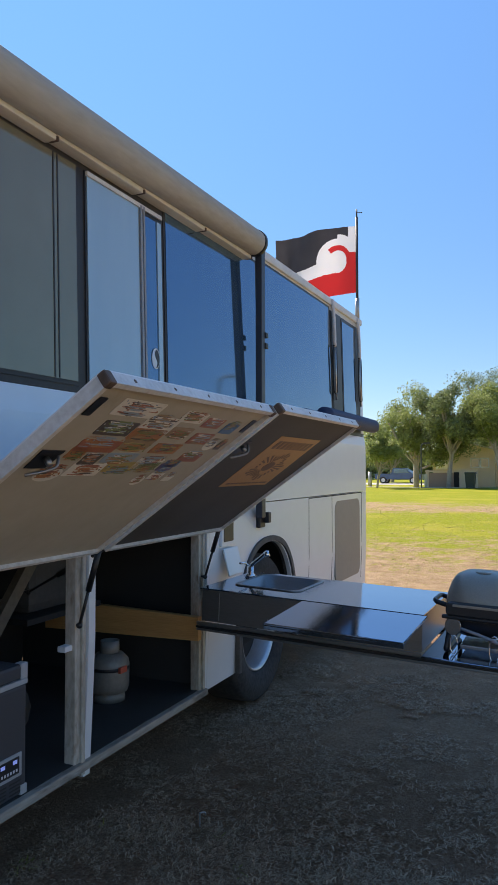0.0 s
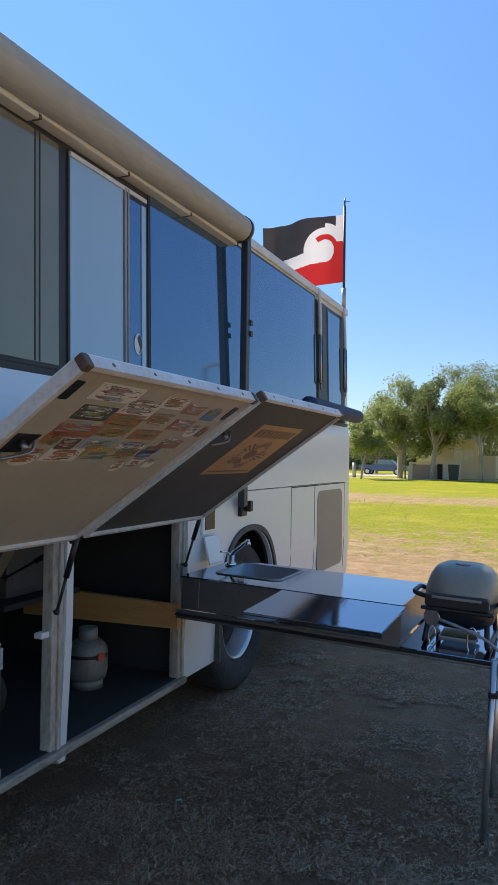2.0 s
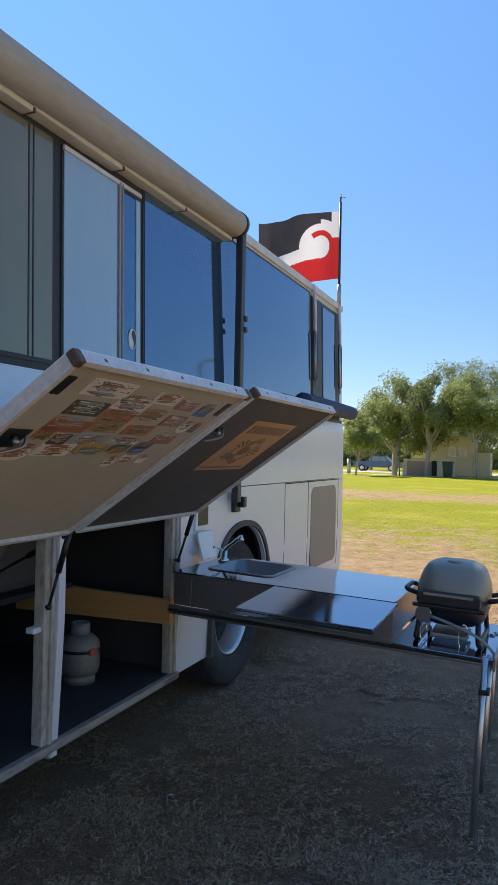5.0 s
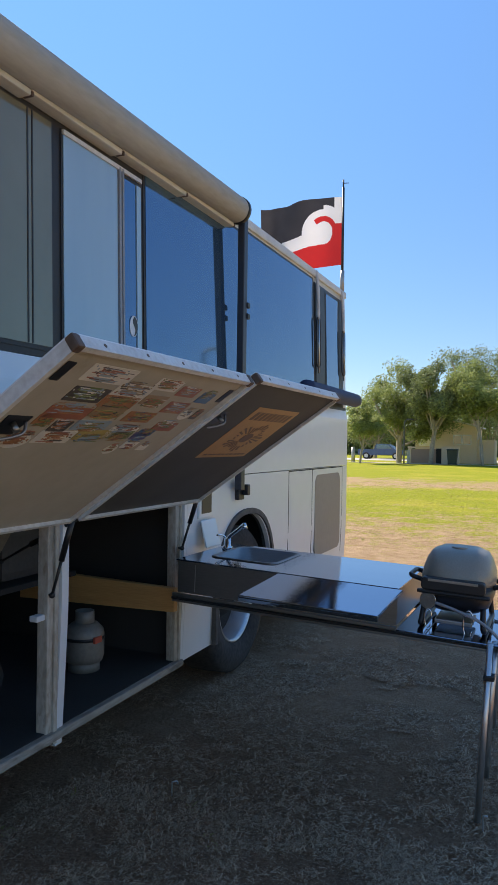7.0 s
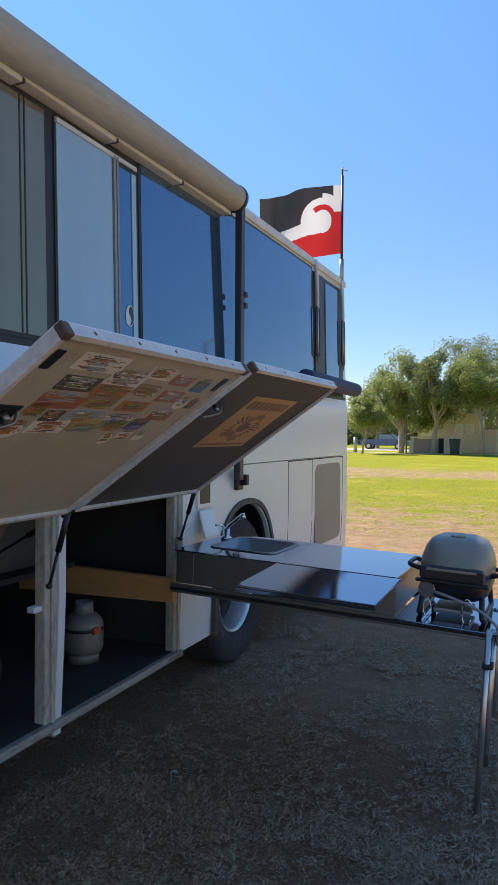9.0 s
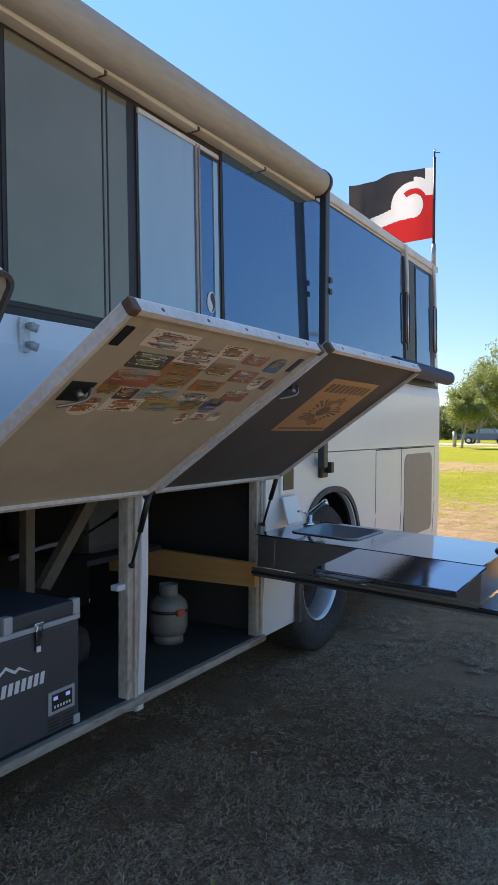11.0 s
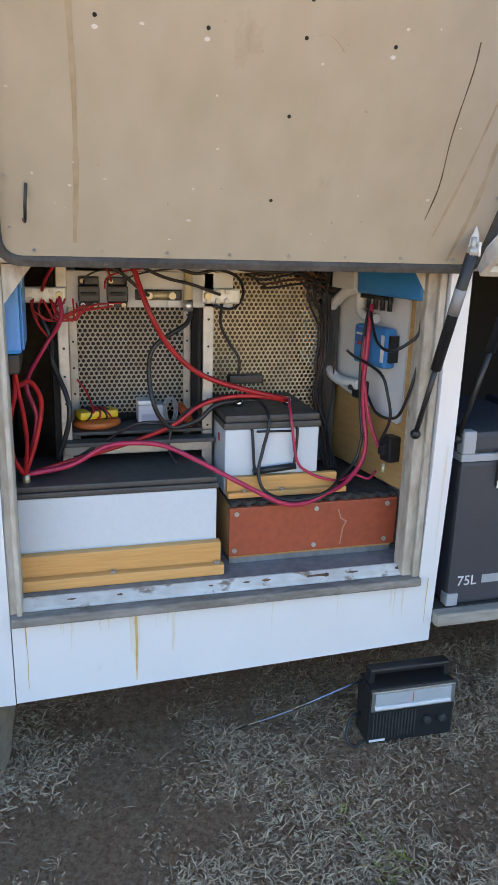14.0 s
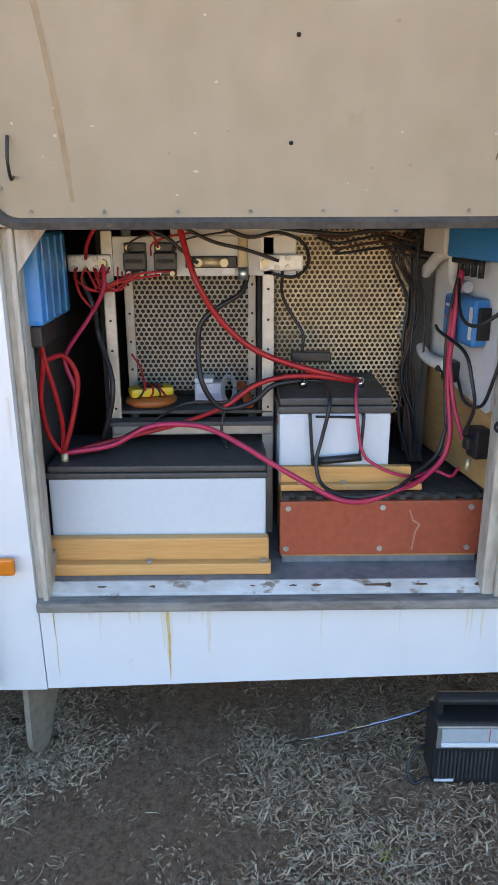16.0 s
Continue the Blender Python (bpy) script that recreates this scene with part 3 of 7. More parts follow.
box(b, -2.47, -0.06, Y_FRONT - 0.05, Y_FRONT, 0.35, 1.95, 0.02)
box(b, -2.40, -0.13, Y_FRONT - 0.05, Y_FRONT, 1.95, 3.05, 0.02)
part("front_end", b, WHITE, bus)
part("windscreen", box(B(), -2.3, -0.2, Y_FRONT - 0.01, Y_FRONT + 0.006, 1.75, 2.85, 0.004), GLASS, bus)
part("back_end", box(B(), -2.47, -0.03, Y_BACK, Y_BACK + 0.05, 0.3, 3.05, 0.02), WHITE, bus)
part("cabin_floor", box(B(), -2.46, -0.035, Y_BACK + 0.05, Y_FRONT - 0.05, 1.222, 1.247), DARK, bus)
part("chassis", box(B(), -2.0, -1.36, Y_BACK + 0.3, Y_FRONT - 0.4, 0.35, 0.75), DARK, bus)


def window(y0, y1, z0, z1, mat, label="", frame_mat=FRAME, out=0.004):
    """A bonded pane: rubber surround and glass set on the dark band."""
    w = part("window", side_slab(B(), y0, y1, z0, z1, 0.01, out, rows=4), frame_mat, bus, label)
    part("pane", side_slab(B(), y0 + 0.018, y1 - 0.018, z0 + 0.018, z1 - 0.018, 0.006, out + 0.003, rows=4), mat, w)
    return w


def slider(y0, y1, split, blind):
    """Sliding window: pale top rail, a blind drawn behind part of one sash, a second sash and its rails."""
    w = part("sliding_window", side_slab(B(), y0, y1, 1.90, 2.845, 0.012, 0.006, rows=4), FRAME, bus, "sliding window with a pale blind behind it")
    part("pane", side_slab(B(), y0 + 0.012, blind, 1.93, 2.822, 0.006, 0.010, rows=4), GLASS_PALE, w, "glass with a pale blind")
    if split - blind > 0.03:
        part("pane", side_slab(B(), blind + 0.002, split, 1.93, 2.822, 0.006, 0.009, rows=4), GLASS, w, "tinted glass beside the blind")
    part("pane", side_slab(B(), split + 0.046, y1 - 0.062, 1.93, 2.80, 0.006, 0.009, rows=4), GLASS, w, "tinted glass")
    for q0, q1 in ((split + 0.002, split + 0.018), (split + 0.028, split + 0.042)):
        part("rail", side_slab(B(), q0, q1, 1.91, 2.835, 0.012, 0.018, rows=4), GREYCABLE, w)
    part("jamb", side_slab(B(), y1 - 0.058, y1 - 0.020, 1.91, 2.80, 0.012, 0.014, rows=4), GLASS_PALE, w, "pale sash stile")
    part("rail", side_slab(B(), y0 + 0.006, y1 - 0.012, 2.822, 2.842, 0.012, 0.017), EDGE, w)
    return w


def round_badge(y, z, ry, rz, parent, mat, label):
    return part("badge", prism(B(), [(ry * math.cos(a / 12 * math.pi), rz * math.sin(a / 12 * math.pi)) for a in range(24)], 0.003, Matrix(((0, 0, 1, side_x(z) + 0.010), (1, 0, 0, y), (0, 1, 0, z), (0, 0, 0, 1)))), mat, parent, label)


window(-1.35, 1.06, 1.90, 2.90, GLASS_TAN)
w = slider(1.12, 1.858, 1.70, 1.564)
round_badge(1.778, 2.11, 0.040, 0.052, w, FRAME, "round dark patterned sticker")
for k in range(9):
    a, r = k * 0.698, 0.026
    round_badge(1.778 + r * math.cos(a), 2.11 + 1.3 * r * math.sin(a), 0.006, 0.008, w, GLASS_PALE, "").location.x = 0.001
wt = window(1.885, 2.555, 1.90, 2.86, GLASS_TAN)
for y in (2.385, 2.412):
    part("glazing_bar", side_slab(B(), y, y + 0.007, 1.92, 2.84, 0.006, 0.0095, rows=4), FRAME, wt)
w = slider(2.60, 3.245, 3.026, 3.022)
round_badge(3.155, 2.10, 0.036, 0.052, w, PRINT, "round black and white sticker")
b = B()
half = [(0.031 * math.sin(a / 12 * math.pi), 0.046 * math.cos(a / 12 * math.pi)) for a in range(13)]
bend = [(0.012 * math.sin(a / 12 * 2 * math.pi), -0.046 + 0.092 * a / 12) for a in range(1, 12)]
prism(b, half + bend, 0.001, Matrix(((0, 0, 1, side_x(2.1) + 0.0135), (1, 0, 0, 3.155), (0, 1, 0, 2.10), (0, 0, 0, 1))))
part("badge_half", b, BLACK, w)
window(3.265, 4.47, 1.92, 2.945, GLASS)
window(4.485, 6.10, 1.94, 2.975, GLASS)
window(6.14, 6.44, 1.94, 2.95, FRAME)
window(6.46, 6.90, 1.94, 2.93, GLASS)
part("corner_post", side_slab(B(), 7.04, 7.13, 1.90, 3.0, 0.02, 0.006, rows=4), WHITE, bus)


def mirror(y, z_top, label):
    """Slim mirror frame hung close to the side from the roof edge on a straight rod."""
    b = B()
    tube(b, ((-0.008, y - 0.045, 2.62), (-0.004, y - 0.05, 2.30), (0.0, y - 0.04, 2.22), (0.0, y + 0.04, 2.22), (-0.004, y + 0.05, 2.30), (-0.008, y + 0.045, 2.62), (-0.008, y - 0.04, 2.63)), 0.007, 8, 4)
    m = part("mirror", b, BLACK, bus, label)
    b = B()
    tube(b, ((-0.034, y, z_top), (-0.026, y, z_top - 0.06), (-0.014, y, z_top - 0.2), (-0.008, y, 2.63)), 0.016, 8)
    part("arm", b, EDGE, m)
    part("rod", cyl(B(), (-0.010, y + 0.02, 2.66), (-0.004, y + 0.02, 2.16), 0.008, n=8), ALUMINIUM, m)


mirror(6.16, 3.05, "black mirror on a bent metal arm")
mirror(6.985, 3.04, "black mirror on a bent metal arm")
b = B()
tube(b, ((0.07, 5.62, 1.985), (0.075, 5.66, 1.985), (0.078, 6.4, 1.98), (0.075, 7.1, 1.975), (0.075, 7.16, 1.975)), 0.066, 18, 4)
bag = part("rolled_cover", b, NAVY, bus, "rolled navy canvas cover under the cab windows")

# hook, socket box and its plate by the front wheel
hk = part("arm_bracket", box(B(), -0.002, 0.03, 4.38, 4.47, 1.17, 1.30, 0.008), BLACK, bus, "black bracket for the awning arm")
part("clasp", box(B(), 0.03, 0.07, 4.43, 4.475, 1.20, 1.27, 0.008), BLACK, hk)
sk = part("socket_box", box(B(), -0.004, 0.018, 3.84, 4.02, 1.10, 1.27, 0.006), WHITE, bus, "small white hatch with an open flap")
part("recess", box(B(), 0.012, 0.021, 3.865, 3.995, 1.125, 1.255, 0.004), BLACK, sk)
part("flap", box(B(), 0.02, 0.03, 3.84, 4.03, 0.93, 1.09, 0.004, Matrix.Translation((0.03, 0, 1.09)) @ Matrix.Rotation(radians(-14), 4, "Y") @ Matrix.Translation((-0.03, 0, -1.09))), WHITE, sk)
part("locker_door", prism(B(), round_rect(6.10, 6.90, 0.56, 1.27, 0.09), 0.012, Matrix(((0, 0, 1, -0.009), (1, 0, 0, 0), (0, 1, 0, 0), (0, 0, 0, 1)))), LOCKER, bus, "dull grey-brown recessed locker door")
mk = part("marker_light", box(B(), -0.002, 0.012, 0.358, 0.432, 0.518, 0.556, 0.005), ORANGE, bus, "orange side marker light")
b = B()
edge = [(-0.215, 0.245), (-0.035, 0.245), (-0.030, 0.06)]
for k in range(9):                       # rounded foot, then the slanting inner edge
    q = radians(-10 - 20 * k)
    edge.append((-0.075 + 0.045 * math.cos(q), 0.060 + 0.052 * math.sin(q)))
edge += [(-0.135, 0.085), (-0.19, 0.17)]
prism(b, edge, 0.014, Matrix.Translation((-0.03, 0.415, 0)) @ Matrix.Rotation(radians(-17), 4, "Z") @ Matrix(((1, 0, 0, 0.03), (0, 0, -1, 0), (0, 1, 0, 0), (0, 0, 0, 1))))
part("mud_flap", b, MUDFLAP, bus, "grey-brown rounded mud flap")

# ---------------------------------------------------------------- bays
SILLMETAL = material("dull_sill_metal", (0.40, 0.36, 0.31), 0.6, second=(0.22, 0.185, 0.15), big=5, fine=60, bump=0.12, spots=(0.13, 0.10, 0.075), spot_scale=9, spot_cut=0.58, spot_soft=0.1, stretch=(1, 0.2, 1))
SILLPAINT = material("chipped_sill_paint", (0.66, 0.63, 0.58), 0.5, second=(0.47, 0.43, 0.38), big=9, fine=50, bump=0.12, spots=(0.24, 0.17, 0.115), spot_scale=24, spot_cut=0.56, spot_soft=0.08, stretch=(1, 0.5, 1))
SEAL = material("grimy_seal", (0.30, 0.27, 0.235), 0.8, second=(0.14, 0.12, 0.10), big=16, fine=80, bump=0.25, stretch=(1, 0.3, 1), spots=(0.09, 0.075, 0.06), spot_scale=18, spot_cut=0.6, spot_soft=0.08)
b = B()
box(b, -0.96, -0.035, 0.43, 0.458, 0.437, 1.215)      # left wall of the battery bay
part("bay_wall", b, DARK_LINING, bus)
part("bay_wall", box(B(), -0.96, -0.03, 1.488, 1.50, 0.437, 1.215), BOARD, bus)
part("bay_wall", box(B(), -0.99, -0.96, 0.43, 1.50, 0.40, 1.215), BAY_TAN, bus)
part("bay_floor", box(B(), -0.99, -0.062, 0.43, 1.50, 0.40, 0.462), BAY_FLOOR, bus)
b = B()
prism(b, [(-0.062, 0.415), (-0.030, 0.415), (-0.030, 0.446), (-0.034, 0.452), (-0.056, 0.467), (-0.062, 0.466)], 1.038, Matrix(((1, 0, 0, 0), (0, 0, 1, 0.462), (0, 1, 0, 0), (0, 0, 0, 1))))
part("sill", b, SILLPAINT, bus, "white sill edge with chipped paint")
part("sill_seal", box(B(), -0.03, 0.004, 0.466, 1.473, 0.424, 0.447, 0.005), SEAL, bus, "grimy grey seal along the sill")
part("bay_floor", box(B(), -1.33, -0.03, 1.53, 3.72, 0.29, 0.335), CARPET, bus, "dark grey carpeted bay floor")
part("bay_wall", box(B(), -1.36, -1.33, 1.50, 3.72, 0.29, 1.215), DARK, bus)
part("bay_wall", box(B(), -1.33, -0.035, 1.502, 1.527, 0.29, 1.215), DARK, bus)
part("bay_wall", box(B(), -1.33, -0.035, 3.722, 3.75, 0.31, 1.215), DARK, bus)
part("sill", box(B(), -0.045, 0.002, 1.53, 3.70, 0.297, 0.333, 0.008), SILLMETAL, bus, "weathered aluminium sill of the long bay")
for y0, z0 in ((1.475, 0.437), (2.603, 0.262), (3.69, 0.30)):
    part("door_post", side_slab(B(), y0, y0 + (0.052 if y0 < 2 else 0.045 if y0 < 3 else 0.03), z0, 1.22, 0.05, 0.0, rows=5), WHITE, bus)
for y0, w_, z0 in ((1.428, 0.045, 0.437), (2.54, 0.06, 0.28), (3.632, 0.055, 0.33), (0.463, 0.03, 0.437)):
    b = B()
    box(b, -0.075, -0.022, y0, y0 + w_, z0, 1.215, 0.006)
    box(b, -0.022, -0.010, y0 + w_ * 0.55, y0 + w_ * 0.95, z0, 1.215, 0.004)
    part("door_channel", b, WEATHERED, bus, "weathered channel of a door post")
part("head_rail", box(B(), -0.06, 0.0, 0.466, 3.70, 1.216, 1.248, 0.006), WEATHERED, bus)
b = B()
prism(b, [(0, 0), (0.06, 0), (0, 0.08)], 0.004, Matrix(((0, 0, 1, -0.02), (1, 0, 0, 0.493), (0, -1, 0, 1.214), (0, 0, 0, 1))))
part("gusset", b, WEATHERED, bus)
b = B()
prism(b, [(0, 0), (-0.028, 0), (0, 0.045)], 0.004, Matrix(((0, 0, 1, -0.02), (1, 0, 0, 1.416), (0, -1, 0, 1.214), (0, 0, 0, 1))))
part("gusset", b, WEATHERED, bus)
def streak(y, h, w, mat, lift, label, top=0.4365):
    """Rust run that starts at the sill and narrows downwards."""
    b = B()
    prev = None
    n = 10
    for k in range(n + 1):
        s = k / n
        z = top - h * s
        c = y + 0.0025 * noise.noise((y * 31, s * 3, 0))
        ww = w * (1 - 0.75 * s) * (0.8 + 0.5 * noise.noise((y * 17, s * 6, 2)))
        row = [b.verts.new((side_x(z) + lift, c + q * ww, z)) for q in (-1, 1)]
        if prev:
            b.faces.new((prev[0], prev[1], row[1], row[0]))
        prev = row
    part("rust_streak", b, mat, bus, label)


for y, h, w in ((0.745, 0.20, 0.0042), (0.497, 0.19, 0.0016), (1.503, 0.14, 0.0018), (0.662, 0.05, 0.0014)):
    streak(y, h, w, RUST, 0.0016, "orange rust streak")
rs = random.Random(4)
for k in range(16):
    streak(rs.uniform(0.52, 0.86) if k < 11 else rs.uniform(0.9, 1.49), rs.uniform(0.04, 0.15), rs.uniform(0.002, 0.006), FAINT_RUST, 0.0008 + 0.00003 * k, "faint pale rust run")
streak(0.745, 0.18, 0.011, FAINT_RUST, 0.0014, "faint pale rust run")
for y, h in ((0.452, 0.10), (0.30, 0.16), (1.51, 0.3)):
    streak(y, h, 0.004, FAINT_RUST, 0.0013, "faint pale rust run", 0.9 if y < 0.46 else 0.8)
CHIP = material("rusty_chip", (0.20, 0.095, 0.045), 0.9, second=(0.10, 0.05, 0.03), big=30, fine=120, bump=0.3)
for y, w, h in ((1.20, 0.030, 0.0035), (1.225, 0.016, 0.005), (1.30, 0.018, 0.003), (1.07, 0.014, 0.0025), (1.02, 0.010, 0.002), (0.93, 0.006, 0.002), (0.60, 0.012, 0.002), (0.71, 0.008, 0.003), (1.44, 0.022, 0.006)):
    q = [(y + w * math.cos(a * 0.5236) * rs.uniform(0.6, 1.1), h * math.sin(a * 0.5236) * rs.uniform(0.6, 1.2)) for a in range(12)]
    part("paint_chip", prism(B(), q, 0.0012, Matrix(((0, 0.826, 0.563, -0.045), (1, 0, 0, 0), (0, -0.563, 0.826, 0.4595), (0, 0, 0, 1)))), CHIP, bus, "rusty paint chip")


def bay_door(y0, y1, foot, top, lining, label, trim_mat, rad=0.035, rw=0.018):
    """Luggage bay door hinged at its inner edge and swung up: outer skin, rim, lining, seal."""
    fx, fz = foot
    d = Vector((top[0] - fx, 0, top[1] - fz))
    H = d.length
    d.normalize()
    nrm = Vector((-d.z, 0, d.x))       # towards the outer skin
    m = Matrix(((d.x, 0, nrm.x, fx), (0, 1, 0, 0), (d.z, 0, nrm.z, fz), (0, 0, 0, 1)))
    b = B()
    ring = round_rect(0, H, y0, y1, rad)
    prism(b, ring, 0.004, m @ Matrix.Translation((0, 0, 0.034)))
    door = part("bay_door", b, WHITE, bus, label)
    b = B()
    inner = round_rect(rw, H - rw, y0 + rw, y1 - rw, rad * 0.7)
    for k in range(len(ring)):
        j = (k + 1) % len(ring)
        o0, o1, i0, i1 = ring[k], ring[j], inner[k], inner[j]
        q = [[m @ Vector((*p, z)) for z in (0.0, 0.034)] for p in (o0, o1, i0, i1)]
        v = [[b.verts.new(c) for c in p] for p in q]
        b.faces.new((v[0][0], v[1][0], v[1][1], v[0][1]))
        b.faces.new((v[2][0], v[0][0], v[1][0], v[3][0])[::-1])
        b.faces.new((v[2][1], v[3][1], v[3][0], v[2][0]))
    bmesh.ops.remove_doubles(b, verts=b.verts[:], dist=1e-5)
    bmesh.ops.recalc_face_normals(b, faces=b.faces[:])
    part("rim", b, trim_mat, door)
    m = m @ Matrix.Translation((0, 0, 0.010))
    b = B()
    prism(b, round_rect(rw + 0.001, H - rw - 0.001, y0 + rw + 0.001, y1 - rw - 0.001, rad * 0.7), 0.006, m @ Matrix.Translation((0, 0, 0.004)))
    part("lining", b, lining, door)
    return door, m, H


D0, M0, H0 = bay_door(0.492, 1.482, (0.097, 1.214), (0.507, 1.868), BEIGE, "raised bay door with a stained beige lining", TRIM, 0.045, 0.013)
D1, M1, H1 = bay_door(1.470, 2.505, (0.112, 1.210), (0.890, 1.753), BEIGE, "raised bay door, beige lining covered with travel stickers", EDGE, 0.010, 0.017)
D2, M2, H2 = bay_door(2.552, 3.640, (0.112, 1.212), (0.898, 1.766), DARK_LINING, "raised bay door with a dark lining and a poster", EDGE, 0.010, 0.016)
for door, m, H, ys in ((D1, M1, H1, (1.470, 2.505)), (D2, M2, H2, (2.552, 3.640))):
    for y, s in zip(ys, (1, -1)):           # worn caps on the outer corners
        b = B()
        box(b, H - 0.024, H + 0.003, min(y - s * 0.003, y + s * 0.026), max(y - s * 0.003, y + s * 0.026), -0.013, 0.027, 0.006, m)
        part("corner_cap", b, BROWN_CAP, door)
    for k in range(5):
        y = ys[0] + 0.12 + k * (ys[1] - ys[0] - 0.24) / 4
        part("rivet", cyl(B(), m @ Vector((H + 0.001, y, 0.008)), m @ Vector((H - 0.004, y, 0.008)), 0.006, n=8), BROWN_CAP, door)
part("edge_strip", box(B(), H0 - 0.001, H0 + 0.004, 0.54, 1.435, 0.002, 0.030, 0.001, M0), WHITE, D0, "white outer edge")
STAIN = material("brown_drip_stain", (0.36, 0.285, 0.195), 0.7, second=(0.44, 0.37, 0.27), big=9, fine=40, bump=0.02)
for y in (0.4895, 1.4845):
    part("edge_strip", box(B(), 0.05, H0 - 0.05, y - 0.0025, y + 0.0025, 0.004, 0.030, 0.001, M0), WHITE, D0, "white outer edge")
rs = random.Random(21)
for name, mat, count in (("pale_scuffs", EDGE, 34), ("brown_specks", STAIN, 34)):
    b = B()
    for k in range(count):
        u, y, r_ = rs.uniform(0.05, H0 - 0.05), rs.uniform(0.53, 1.44), rs.uniform(0.0008, 0.0028)
        w_ = rs.uniform(0.5, 2.0)
        prism(b, [(u + r_ * math.cos(q * 0.9) * rs.uniform(0.6, 1.2), y + w_ * r_ * math.sin(q * 0.9) * rs.uniform(0.6, 1.2)) for q in range(7)], 0.0008, M0 @ Matrix.Translation((0, 0, 0.0034)))
    tagged(part(name, b, mat, D0), kind="stuff")
# ---------------------------------------------------------------- door details
def mats(ob, *more):
    for m in more:
        ob.data.materials.append(m)
    return ob


INKS = {}


def ink(c):
    if c not in INKS:
        INKS[c] = material("print_ink", c, 0.45, amount=0.25, big=30, fine=160, bump=0.01)
    return INKS[c]


def on_door(m, x, z=0.0):
    """Distance up a door's lining for a place x metres out from the bus."""
    return (x - m[0][3] - z * m[0][2]) / m[0][0]


def sticker(door, m, y0, y1, x0, x1, base, marks, rng, oval=False):
    """A printed card on the lining: base colour with blocks of ink on it."""
    u0, u1 = on_door(m, x0), on_door(m, x1)
    b = B()
    lift = m @ Matrix.Translation((0, 0, 0.0025))
    if oval:
        poly = [((u0 + u1) / 2 + (u1 - u0) / 2 * math.cos(a / 10 * math.pi), (y0 + y1) / 2 + (y1 - y0) / 2 * math.sin(a / 10 * math.pi)) for a in range(20)]
    else:
        poly = round_rect(u0, u1, y0, y1, 0.004, 2)
    prism(b, poly, 0.0012, lift @ Matrix.Rotation(rng.uniform(-0.012, 0.012), 4, "Z"))
    ob = part("sticker", b, ink(base), door)
    b = B()
    marks = tuple(marks) + tuple(rng.sample((TN, OR, GR, SK, RD), 2))
    for n_, c in enumerate(marks):
        for k_ in range(16):
            if k_ < 7:
                w, h, sides = (y1 - y0) * rng.uniform(0.012, 0.05), (u1 - u0) * rng.uniform(0.03, 0.09), rng.randint(4, 9)
            else:
                w, h, sides = (y1 - y0) * rng.uniform(0.10, 0.34), (u1 - u0) * rng.uniform(0.022, 0.06), 4
            cy, cu = rng.uniform(y0 + w * 1.2, y1 - w * 1.2), rng.uniform(u0 + h * 1.5, u1 - h * 1.5)
            q = [(cu + h * rng.uniform(0.75, 1.05) * math.cos(2 * math.pi * i / sides + math.pi / 4), cy + w * rng.uniform(0.75, 1.05) * math.sin(2 * math.pi * i / sides + math.pi / 4)) for i in range(sides)]
            before = set(b.faces)
            prism(b, q, 0.0006, lift @ Matrix.Translation((0, 0, -0.0003 - 0.00003 * k_ - 0.0003 * n_)))
            for f in set(b.faces) - before:
                f.material_index = n_
    return mats(tagged(part("sticker_print", b, ink(marks[0]), door), kind="stuff"), *[ink(c) for c in marks[1:]])


